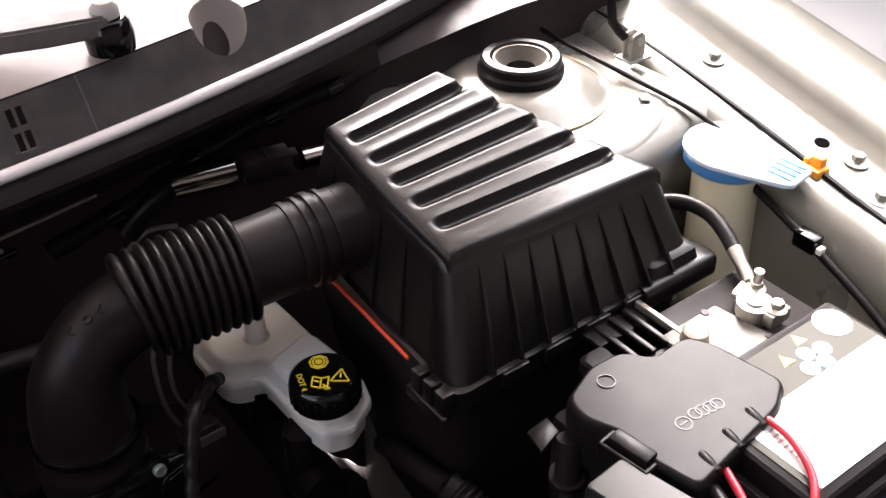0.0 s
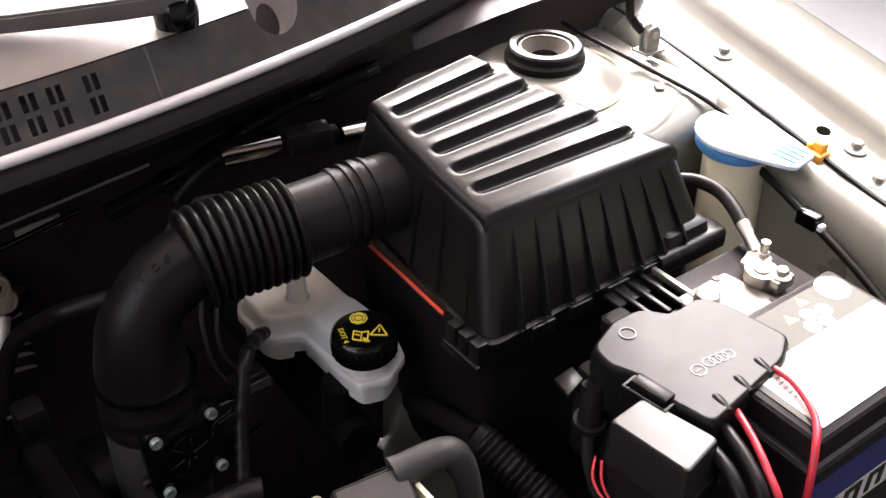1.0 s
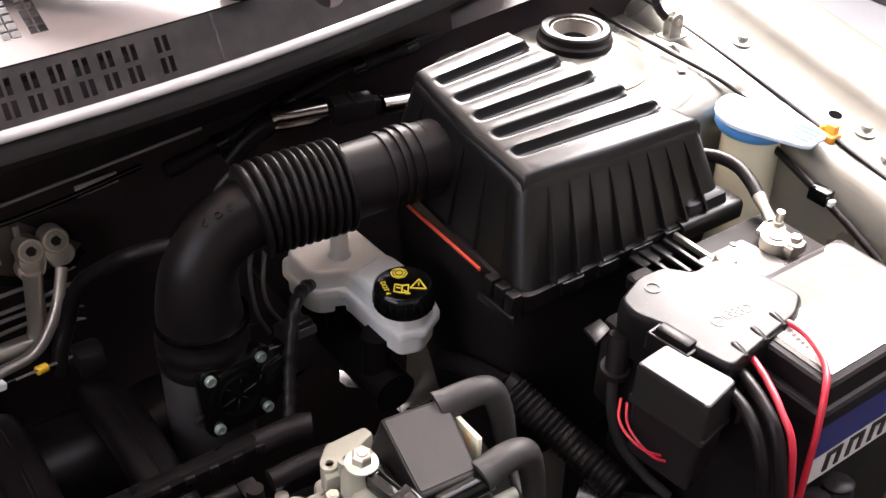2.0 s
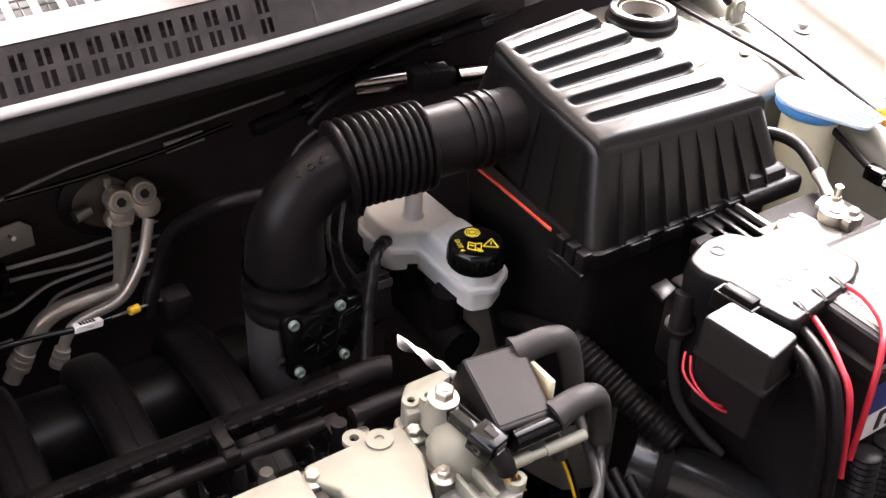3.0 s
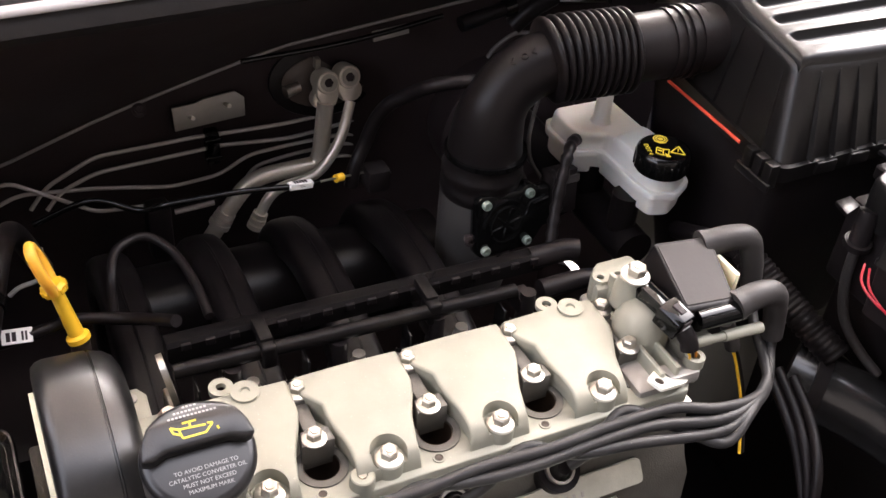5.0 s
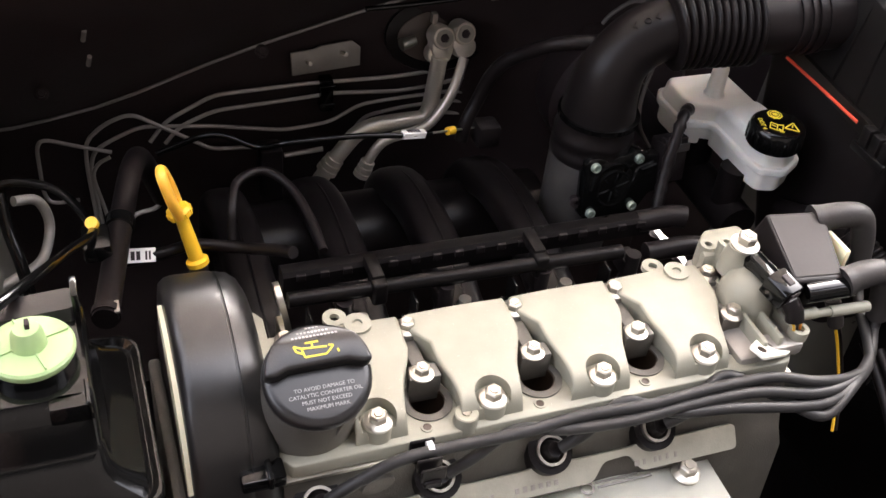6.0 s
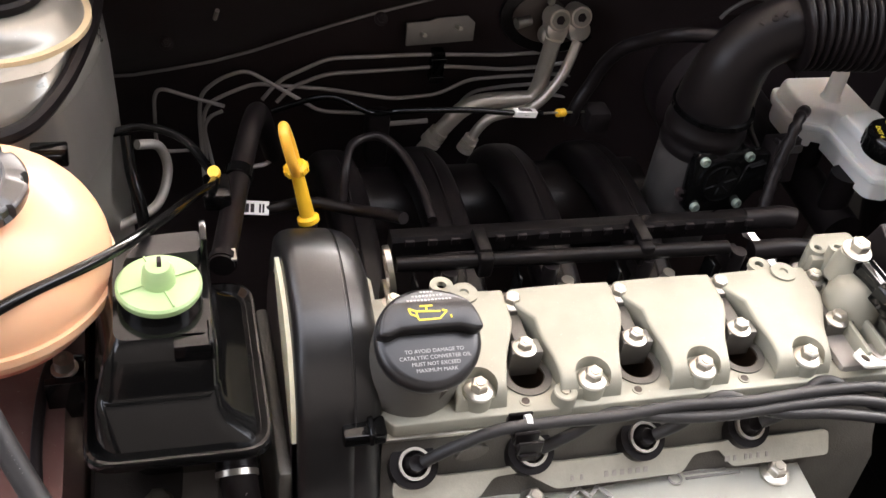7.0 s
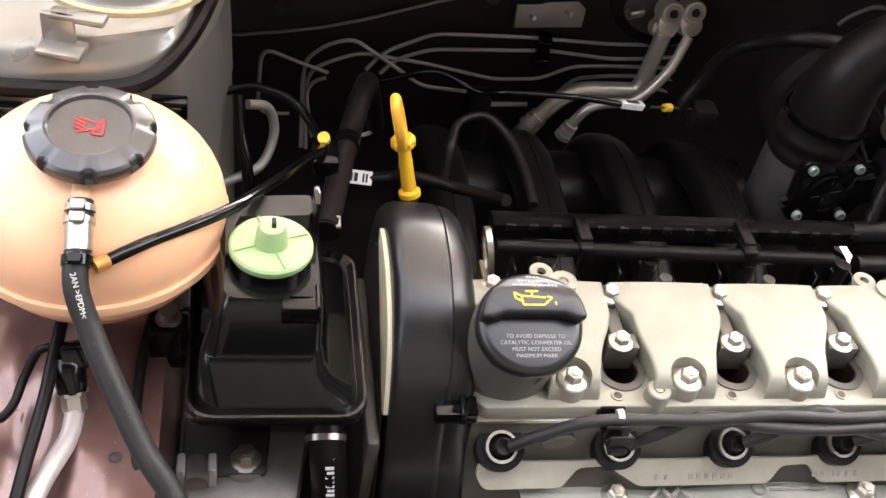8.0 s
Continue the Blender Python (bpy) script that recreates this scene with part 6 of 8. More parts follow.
bm = B()
ball(bm, -25, 89)
body = part("upper_shell", bm, PEACH, tank, "amber translucent shell", angle=60)
bm = B()
ball(bm, -89, -24, 0.998)
part("lower_shell", bm, PINK_FLUID, tank, "lower shell reddened by the coolant inside", angle=60)
bm = B()
ring_plate(bm, CR - 0.003, CR + 0.0022, CZ - 0.0135, CZ - 0.0075, Matrix.Translation((CX, CY, 0)), 56)
part("seam", bm, PEACH, tank, "moulded seam round the middle")
capm = Matrix.Translation((CX + 0.004, CY - 0.016, CZ + CR - 0.0155)) @ Matrix.Rotation(radians(6), 4, "X")
bm = B()
rings = []
for r, z in ((0.029, 0.0), (0.0340, 0.0005), (0.0350, 0.003), (0.0350, 0.0075), (0.0335, 0.0095), (0.0330, 0.0098), (0.0240, 0.0128), (0.0225, 0.0125), (0.0215, 0.0104), (0.0208, 0.0102), (0.001, 0.0106)):
    ring = []
    for k in range(96):
        a = 2 * math.pi * k / 96
        cut = 1.0
        if r > 0.0325 and 0.002 < z < 0.0099:
            ph = (a / (2 * math.pi) * 8) % 1.0
            cut = 0.92 if ph < 0.22 else 1.0
        ring.append(capm @ Vector((r * cut * math.cos(a), r * cut * math.sin(a), z)))
    rings.append(ring)
loft(bm, rings)
ccap = part("cap", bm, CAP_TOP, tank, "black notched screw cap with a red mark", angle=24)
MM = capm @ Matrix.Translation((0, 0, 0.0106))
for a, b in (((0.001, -0.006), (0.007, 0.006)), ((0.007, 0.006), (0.007, -0.007)), ((0.007, -0.007), (0.001, -0.006)), ((-0.008, 0.005), (-0.002, 0.001)), ((-0.008, 0.002), (-0.002, -0.002)), ((-0.008, -0.001), (-0.002, -0.004)), ((-0.006, 0.006), (0.004, 0.002)), ((-0.006, -0.005), (0.003, -0.002)), ((0.004, -0.004), (0.005, 0.0))):
    bm = B()
    bar(bm, a, b, 0.0013, MM, 0.0004)
    part("red_stroke", bm, PRINT_R, ccap, "stroke of a faded red warning symbol")
bm = B()
sweep(bm, [(-0.4235, -0.036, 0.912), (-0.4235, -0.052, 0.9055)], 0.0058, 18)
part("nipple", bm, PEACH, tank, "hose nipple")

chose = empty("coolant_hose", (-0.42, -0.10, 0.80), "black rubber coolant hose with white print running forward", "hose")
CH = [(-0.4235, -0.046, 0.909), (-0.4232, -0.064, 0.899), (-0.4240, -0.083, 0.885), (-0.4180, -0.096, 0.868), (-0.4040, -0.120, 0.845), (-0.387, -0.145, 0.820), (-0.370, -0.164, 0.800), (-0.352, -0.195, 0.77), (-0.335, -0.25, 0.73)]
bm = B()
sweep(bm, spline(CH, 0.004), 0.0068, 22)
part("tube", bm, LEAD, chose)
for y, z, w in ((-0.050, 0.9070, 0.0035), (-0.056, 0.9035, 0.0035), (-0.0745, 0.8920, 0.0055)):
    bm = B()
    ring_plate(bm, 0.0068, 0.0082, -w / 2, w / 2, aim((-0.4236, y, z), (0.0, -1, -0.62)), 24)
    box(bm, -0.004, 0.004, 0.007, 0.0115, -0.003, 0.003, 0.0008, 1, aim((-0.4236, y, z), (0.0, -1, -0.62)))
    part("clamp", bm, STEEL if y > -0.07 else GLOSS, chose, "spring hose clamp")
bm = B()
ring_plate(bm, 0.0067, 0.0074, -0.009, 0.009, aim((-0.4234, -0.0625, 0.8998), (0.02, -1, -0.62)), 24)
part("band", bm, STEEL, chose, "bright foil band under the clamps")
t2 = text_mesh("2AN >EPDM<", 0.0042, Matrix.Translation((-0.4215, -0.0925, 0.8848)) @ Matrix.Rotation(radians(-68), 4, "Z") @ Matrix.Rotation(radians(48), 4, "Y") @ Matrix.Rotation(radians(8), 4, "X"), 0.0002)
part("writing", t2, PRINT_W, chose, "white printed writing")
bm = B()
for k in range(6):
    p = Vector((-0.4005 + 0.0012 * k, -0.1262 - 0.0017 * k, 0.8462 - 0.0017 * k))
    box(bm, -0.0009, 0.0009, -0.0007, 0.0007, 0.0005, 0.0010, 0, 1, aim(p, (0.35, -0.3, 0.85)))
part("print_marks", bm, PRINT_G, chose, "white printed marks")

# thin hose from the tank to the clip and on to the back
thin = empty("overflow_hose", (-0.36, 0.0, 0.86), "thin black overflow hose with a yellow end", "hose")
bm = B()
TH = [(-0.4120, -0.073, 0.889), (-0.388, -0.055, 0.889), (-0.348, -0.020, 0.881), (-0.318, 0.030, 0.862), (-0.296, 0.088, 0.832), (-0.280, 0.128, 0.812), (-0.284, 0.165, 0.80), (-0.300, 0.195, 0.803), (-0.328, 0.212, 0.803), (-0.352, 0.213, 0.797)]
sweep(bm, spline(TH, 0.004), 0.0036, 14)
part("tube", bm, GLOSS, thin)
bm = B()
sweep(bm, [(-0.4150, -0.0752, 0.889), (-0.4085, -0.0703, 0.889)], 0.0040, 14)
part("amber_end", bm, AMBER, thin, "amber hose end")
bm = B()
lathe(bm, [(0, -0.002), (0.0046, -0.002), (0.0046, 0.003), (0, 0.003)], 18, aim((-0.279, 0.136, 0.814), (-0.2, -0.5, 0.8)))
part("yellow_clip", bm, YELLOW, thin, "yellow clip")
bm = B()
box(bm, -0.288, -0.268, 0.112, 0.140, 0.796, 0.811, 0.003, 2)
part("clip_body", bm, GLOSS, thin, "black hose clip")


# ---- strut mounts ----
def strut_mount(cx, cy, z):
    e = empty("strut_mount", (cx, cy, z), "black rubber strut mount cap with a bare metal cup", "strut mount", "strut mounts")
    M = Matrix.Translation((cx, cy, z)) @ Matrix.Scale(0.84, 4)
    bm = B()
    lathe(bm, [(0, 0), (0.0415, 0), (0.0440, 0.003), (0.0440, 0.0085), (0.0415, 0.0105), (0.0405, 0.0115), (0.0415, 0.0135), (0.0410, 0.0185), (0.0385, 0.0205), (0.0315, 0.0205), (0.0295, 0.0185), (0.0290, 0.002), (0, 0.002)], 48, M)
    part("ring", bm, RUBBER, e, "stepped rubber ring")
    bm = B()
    lathe(bm, [(0, 0.0024), (0.0285, 0.0024), (0.0285, 0.0165), (0.0265, 0.0175), (0.0235, 0.0150), (0.0185, 0.0085), (0.0130, 0.0040), (0, 0.0040)], 40, M)
    part("cup", bm, CUP, e, "dark worn metal cup")
    bm = B()
    ring_plate(bm, 0.0264, 0.0286, 0.0168, 0.0186, M, 40)
    part("cup_rim", bm, WORN, e, "bare metal rim")
    # black disc that paints the shade at the bottom of the cup
    bm = B()
    lathe(bm, [(0, 0.0038), (0.0155, 0.0038), (0.0150, 0.0070), (0.0130, 0.0080), (0, 0.0080)], 24, M)
    part("centre", bm, HOLE_SHADE, e, "black disc painted for the shade in the cup's centre")
    return e


strut_mount(0.597, 0.270, 0.9120)
strut_mount(-0.424, 0.215, 0.9175)


# ---- washer bottle ----
wash = empty("washer_bottle", (0.668, 0.095, 0.60), "cream plastic washer fluid bottle with a blue flip cap", "washer bottle")
bm = B()
sweep(bm, spline([(0.650, 0.070, 0.56), (0.655, 0.078, 0.68), (0.667, 0.093, 0.78), (0.677, 0.105, 0.872)], 0.01), lambda t: 0.031 - 0.004 * t, 30)
part("neck", bm, CREAM_PL, wash)
W = Matrix.Translation((0.680, 0.108, 0.876)) @ Matrix.Rotation(radians(2), 4, "X") @ Matrix.Scale(1.08, 4)
bm = B()
lathe(bm, [(0, -0.004), (0.031, -0.004), (0.0325, -0.002), (0.0325, 0.004), (0.030, 0.006), (0, 0.006)], 40, W)
part("collar", bm, BLUE, wash, "blue collar of the cap")
bm = B()
d = Matrix.Rotation(radians(-82), 4, "Z")
prism(bm, [(0.0345 * math.cos(radians(a)), 0.0345 * math.sin(radians(a))) for a in range(56, 305, 16)] + [(0.040, -0.0225), (0.056, -0.0165), (0.061, -0.0120), (0.061, 0.0120), (0.056, 0.0165), (0.040, 0.0225)], 0.006, 0.0105, 0.0015, W @ d)
flap = part("flap", bm, BLUE_PALE, wash, "pale flip lid")
for k in range(4):
    bm = B()
    box(bm, 0.036, 0.057, -0.0105 + 0.0066 * k, -0.0085 + 0.0066 * k, 0.0104, 0.0118, 0.0004, 1, W @ d)
    part("grip_rib", bm, BLUE, flap, "blue grip rib")

# ---- fender rail: bolts, painted hole disc, orange clip, bonnet release cable ----
for x, y, s in ((0.768, 0.205, 1.0), (0.757, 0.041, 1.0), (0.733, 0.001, 1.1), (0.725, -0.12, 1.0)):
    bm = bolt_mesh(0.0056, 0.0075, 1.9)
    ob = part("fender_bolt", bm, PAINT)
    ob.matrix_basis = aim((x, y, rail_z(y) + 0.0005), (0.02, -0.14 if y > 0 else -0.05, 1))
    tagged(ob, "silver painted flange bolt on the fender rail", "bolt", "fender rail bolts")
# black disc on the rail painted as the dark of a hole
bm = B()
lathe(bm, [(0, 0), (0.0065, 0), (0.0065, 0.0006), (0, 0.0006)], 24, aim((0.754, 0.073, rail_z(0.073) + 0.0002), (0, -0.14, 1)))
part("rail_hole_disc", bm, HOLE_SHADE, wing_r, "flat black disc painted for the shade of a rail hole")
bm = B()
box(bm, -0.008, 0.008, -0.010, 0.010, -0.010, 0.004, 0.002, 2, Matrix.Translation((0.719, 0.054, 0.876)))
box(bm, -0.004, 0.004, -0.013, -0.002, 0.002, 0.012, 0.001, 1, Matrix.Translation((0.721, 0.060, 0.876)))
box(bm, -0.003, 0.007, 0.002, 0.007, 0.002, 0.008, 0.001, 1, Matrix.Translation((0.719, 0.056, 0.876)))
tagged(part("marker_clip", bm, ORANGE), "small orange plastic clip on the fender rail", "clip")
cable = empty("wing_cable", (0.69, 0.1, 0.85), "black cable clipped along the inner wing", "cable")
bm = B()
sweep(bm, spline([(0.655, 0.40, 0.93), (0.668, 0.32, 0.912), (0.680, 0.24, 0.902), (0.690, 0.165, 0.894), (0.694, 0.12, 0.884)], 0.006), 0.0023, 10)
part("upper_run", bm, RUBBER, cable)
bm = B()
sweep(bm, spline([(0.682, 0.100, 0.868), (0.679, 0.06, 0.857), (0.674, 0.015, 0.845), (0.666, -0.045, 0.828), (0.650, -0.13, 0.80), (0.638, -0.20, 0.79)], 0.006), 0.0036, 10)
part("lower_run", bm, RUBBER, cable)
bm = B()
box(bm, -0.006, 0.006, -0.010, 0.010, -0.006, 0.008, 0.0015, 2, Matrix.Translation((0.674, 0.018, 0.846)))
part("clip", bm, GLOSS, cable, "black cable clip")
bm = B()
box(bm, -0.0035, 0.0035, -0.014, -0.009, -0.002, 0.004, 0.001, 1, Matrix.Translation((0.672, 0.016, 0.845)))
part("clip_tip", bm, LABEL, cable, "white clip end")
bm = B()
sweep(bm, spline([(0.735, 0.42, 0.922), (0.736, 0.25, 0.902), (0.727, 0.12, 0.886), (0.712, -0.02, 0.868), (0.700, -0.15, 0.86)], 0.01), 0.0026, 8)
tagged(part("wing_gap_seal", bm, RUBBER), "thin black seal along the fender rail edge", "seal")
prop = empty("bonnet_prop", (0.69, 0.255, 0.90), "black bonnet prop rod in a folded silver bracket", "prop rod")
bm = B()
sweep(bm, spline([(0.700, 0.250, 0.922), (0.692, 0.258, 0.935), (0.690, 0.262, 0.96), (0.69, 0.30, 1.15)], 0.006), 0.0042, 12)
part("rod", bm, RUBBER, prop)
bm = B()
ARCH = [(-0.0085, 0.0), (0.0085, 0.0)] + [(0.0085 * math.cos(radians(a)), 0.018 + 0.0085 * math.sin(radians(a))) for a in range(0, 181, 15)]
for d in (-0.0045, 0.0045):
    prism(bm, ARCH, -0.0012, 0.0012, 0.0004, Matrix.Translation((0.7065, 0.245 + d, 0.902)) @ Matrix.Rotation(radians(90), 4, "X"))
box(bm, -0.012, 0.014, -0.010, 0.010, -0.001, 0.0015, 0.0006, 1, Matrix.Translation((0.7065, 0.245, 0.903)))
part("pivot_bracket", bm, PAINT, prop, "silver folded pivot bracket")
bm = B()
sweep(bm, [(0.7065, 0.2375, 0.920), (0.7065, 0.2525, 0.920)], 0.0036, 14)
part("pivot_pin", bm, STEEL, prop, "pivot pin")


# ---- battery and fuse box ----
batt = empty("car_battery", (0.53, -0.10, 0.66), "black car battery with a pale label and a clamped terminal", "battery")
bm = B()
loft(bm, [rring(rect(0.448, 0.604, -0.158, 0.022, 0.66), 0.006), rring(rect(0.446, 0.606, -0.160, 0.024, 0.835), 0.006), rring(rect(0.443, 0.609, -0.163, 0.026, 0.838), 0.006), rring(rect(0.443, 0.609, -0.163, 0.026, 0.848), 0.006), rring(rect(0.445, 0.607, -0.161, 0.024, 0.850), 0.006)])
part("case", bm, BLACK, batt, "black battery case")
bm = B()
loft(bm, [rring(rect(0.450, 0.604, -0.158, -0.048, 0.849), 0.004), rring(rect(0.451, 0.603, -0.157, -0.049, 0.866), 0.004), rring(rect(0.453, 0.601, -0.155, -0.051, 0.868), 0.004)])
top = part("raised_top", bm, BLACK, batt)
bm = B()
box(bm, 0.458, 0.598, -0.150, -0.056, 0.8682, 0.8688)
lab = part("label", bm, LABEL_GREY, batt, "grey printed label")
bm = B()
box(bm, 0.463, 0.596, -0.150, -0.092, 0.8688, 0.8692)
part("white_field", bm, LABEL, lab, "white print field")
bm = B()
lathe(bm, [(0, 0), (0.013, 0), (0.013, 0.0004), (0, 0.0004)], 28, Matrix.Translation((0.584, -0.066, 0.8688)))
part("round_mark", bm, LABEL, lab, "white round symbol")
bm = B()
box(bm, 0.576, 0.592, -0.0668, -0.0652, 0.8692, 0.8695)
part("minus_bar", bm, PRINT_R, lab)
for k, (x, y, mm_) in enumerate(((0.552, -0.064, PRINT_Y), (0.558, -0.078, LABEL), (0.545, -0.075, PRINT_B), (0.550, -0.087, PRINT_B), (0.530, -0.072, PRINT_Y), (0.537, -0.085, LABEL))):
    bm = B()
    lathe(bm, [(0, 0), (0.0062, 0), (0.0062, 0.0004), (0, 0.0004)], 3 if mm_ is PRINT_Y else 20, Matrix.Translation((x, y, 0.8688)) @ Matrix.Rotation(radians(90), 4, "Z"))
    ob = part("symbol", bm, mm_, lab, "small safety symbol")
    if mm_ is not PRINT_Y:
        bm = B()
        box(bm, x - 0.003, x + 0.003, y - 0.002, y + 0.002, 0.8692, 0.8695)
        part("symbol_mark", bm, PRINT_R if mm_ is LABEL else PRINT_W, ob)
for k in range(11):
    bm = B()
    box(bm, 0.470, 0.585 - 0.012 * (k % 3), -0.146 + 0.0045 * k, -0.1445 + 0.0045 * k, 0.8692, 0.8694)
    part("print_line", bm, PRINT_G, lab, "line of tiny print")
bm = B()
box(bm, 0.450, 0.604, -0.1612, -0.1604, 0.775, 0.835)
fl = part("front_label", bm, LABEL, batt, "pale front label")
bm = B()
box(bm, 0.450, 0.604, -0.1618, -0.1611, 0.803, 0.835)
part("navy_band", bm, NAVY, fl, "navy band")
bm = B()
for k in range(5):
    x = 0.470 + k * 0.026
    box(bm, x, x + 0.005, -0.1620, -0.1611, 0.780, 0.799)
    box(bm, x + 0.013, x + 0.018, -0.1620, -0.1611, 0.780, 0.799)
    box(bm, x + 0.004, x + 0.014, -0.1620, -0.1611, 0.7945, 0.799)
part("brand_blocks", bm, DARK, fl, "dark block shapes in place of a brand")
# terminal with clamp
TT = Matrix.Translation((0.566, -0.018, 0.850)) @ Matrix.Scale(0.80, 4)
bm = B()
lathe(bm, [(0, 0), (0.014, 0), (0.014, 0.004), (0.009, 0.005), (0.008, 0.020), (0, 0.020)], 28, TT)
part("post", bm, CAST_DARK, batt, "lead terminal post")
bm = B()
ring_plate(bm, 0.0085, 0.0155, 0.006, 0.018, TT, 32)
box(bm, -0.006, 0.020, -0.024, -0.010, 0.004, 0.018, 0.003, 2, TT)
box(bm, 0.006, 0.030, 0.006, 0.024, 0.006, 0.013, 0.003, 2, TT @ Matrix.Rotation(radians(18), 4, "Z"))
clampo = part("clamp", bm, STEEL, batt, "bright terminal clamp")
bolt(clampo, (0.5708, -0.0320, 0.8643), s=0.85)
bolt(clampo, (0.582, -0.006, 0.8603), s=0.8)
bm = B()
lathe(bm, [(0, 0), (0.0034, 0), (0.0034, 0.013), (0, 0.013)], 14, aim((0.582, -0.006, 0.863), (0, 0, 1)))
part("stud", bm, STEEL, clampo)
bm = B()
sweep(bm, [(0.586, 0.002, 0.858), (0.595, 0.018, 0.861), (0.601, 0.030, 0.864)], lambda t: 0.0058 + 0.001 * math.sin(t * 9), 16)
part("lug", bm, STEEL, clampo, "crimped cable lug")
bm = B()
prism(bm, [(0.498, -0.046), (0.560, -0.046), (0.552, 0.004), (0.498, 0.004)], 0.850, 0.8545, 0.0015)
plate = part("bracket_plate", bm, DULL_PLATE, batt, "dull metal fuse bracket plate")
for x, y in ((0.540, 0.002), (0.556, -0.040)):
    bm = B()
    lathe(bm, [(0, 0.852), (0.003, 0.852), (0.003, 0.8552), (0, 0.8552)], 14, Matrix.Translation((x, y, 0)))
    part("hole", bm, DARK, plate)
bm = B()
lathe(bm, [(0, 0.8545), (0.010, 0.8545), (0.009, 0.862), (0.006, 0.864), (0, 0.864)], 22, Matrix.Translation((0.514, -0.012, 0)))
part("stud", bm, STEEL, plate)
bm = B()
sweep(bm, spline([(0.600, 0.028, 0.863), (0.607, 0.045, 0.868), (0.612, 0.066, 0.872), (0.607, 0.088, 0.873), (0.595, 0.104, 0.868), (0.58, 0.12, 0.85)], 0.004), 0.0058, 18)
tagged(part("battery_cable", bm, RUBBER), "thick black battery cable arching to the terminal", "cable")

fuse = empty("fuse_box", (0.44, -0.06, 0.80), "black fuse box with a satin lid on the battery", "fuse box")
FB = [(0.424, -0.002), (0.449, -0.003), (0.464, -0.021), (0.494, -0.019), (0.504, -0.034), (0.512, -0.086), (0.491, -0.099), (0.405, -0.113), (0.398, -0.080), (0.401, -0.057), (0.390, -0.032), (0.394, -0.014)]


def fring(z, k):
    cx, cy = 0.447, -0.052
    return rring([(cx + (x - cx) * k, cy + (y - cy) * k, z - 0.006 + 0.10 * (0.012 - y) * 0.10) for x, y in FB], 0.006, 3)


bm = B()
loft(bm, [fring(0.838, 0.97), fring(0.866, 1.0), fring(0.8745, 0.99), fring(0.8785, 0.965), fring(0.8795, 0.93)])
flid = part("lid", bm, FUSE_LID, fuse, "satin black lid with shallow scallops", angle=50, flat=True)
for k in range(3):
    bm = B()
    p = Vector((0.424 + 0.024 * k, -0.101 + 0.0035 * k, 0.8725))
    lathe(bm, [(0.0001, 0.0), (0.0036, 0.004), (0.0046, 0.012), (0.0046, 0.017), (0.0001, 0.019)], 16, aim(p + Vector((0.002, 0.010, 0.001)), (-0.12, -1, -0.22)))
    part("scallop", bm, FUSE_LID, flid)
for k in range(4):
    bm = B()
    ring_plate(bm, 0.0036, 0.0044, 0, 0.0006, Matrix.Translation((0.4455 + 0.0056 * k, -0.0715 - 0.0008 * k, 0.8742)), 24)
    part("embossed_ring", bm, BLACK_BOX, flid)
bm = B()
ring_plate(bm, 0.0046, 0.0054, 0, 0.0006, Matrix.Translation((0.4345, -0.0730, 0.8742)), 24)
box(bm, -0.003, 0.003, -0.0004, 0.0004, 0, 0.0006, 0, 1, Matrix.Translation((0.4345, -0.0730, 0.8742)))
part("embossed_sign", bm, BLACK_BOX, flid, "embossed minus sign in a ring")
bm = B()
ring_plate(bm, 0.0052, 0.006, 0, 0.0006, Matrix.Translation((0.4235, -0.0195, 0.8740)), 24)
part("embossed_ring", bm, BLACK_BOX, flid)
bm = B()
box(bm, -0.0055, 0.0055, -0.014, 0.014, -0.010, 0.006, 0.0015, 2, Matrix.Translation((0.3975, -0.068, 0.871)) @ Matrix.Rotation(radians(8), 4, "Z"))
part("latch", bm, MATT, fuse, "black latch")
bm = B()
for x0, x1, y0, y1 in ((-0.0085, 0.006, -0.0175, -0.0145), (-0.0085, 0.006, 0.0145, 0.0175), (-0.0085, -0.0062, -0.0160, 0.0160)):
    box(bm, x0, x1, y0, y1, -0.012, 0.003, 0.0008, 1, Matrix.Translation((0.3965, -0.068, 0.870)) @ Matrix.Rotation(radians(8), 4, "Z"))
part("latch_frame", bm, MATT, fuse, "black frame round the latch")
RB = [(0.358, -0.070), (0.366, -0.129), (0.402, -0.121), (0.390, -0.067)]


def rb(z, d):
    cx, cy = 0.380, -0.095
    return rring([(cx + (x - cx) * d, cy + (y - cy) * d, z) for x, y in RB], 0.004, 4)


bm = B()
loft(bm, [rb(0.838, 1.02), rb(0.8375, 1.06), rb(0.8410, 1.06), rb(0.8425, 1.02), rb(0.8665, 1.0), rb(0.8710, 0.97), rb(0.8722, 0.91)])
part("side_box", bm, RELAY_LID, fuse, "smaller relay box with a satin lid", flat=True)
bm = B()
loft(bm, [rb(0.790, 0.88), rb(0.8425, 0.97)])
part("side_box_base", bm, BLACK, fuse)
bm = B()
box(bm, -0.003, 0.003, -0.006, 0.006, -0.012, 0.004, 0.0008, 1, Matrix.Translation((0.4035, -0.1225, 0.850)) @ Matrix.Rotation(radians(-14), 4, "Z"))
part("end_clip", bm, GLOSS, fuse, "glossy snap clip at the end of the relay box")
bm = B()
box(bm, 0.400, 0.446, -0.055, 0.004, 0.76, 0.842, 0.006, 2)
part("base", bm, BLACK, fuse)
bm = B()
sweep(bm, [(0.392, -0.024, 0.848), (0.390, -0.026, 0.838), (0.388, -0.028, 0.815)], lambda t: 0.0085, 18)
part("cable_sleeve", bm, BLACK, fuse)
bm = B()
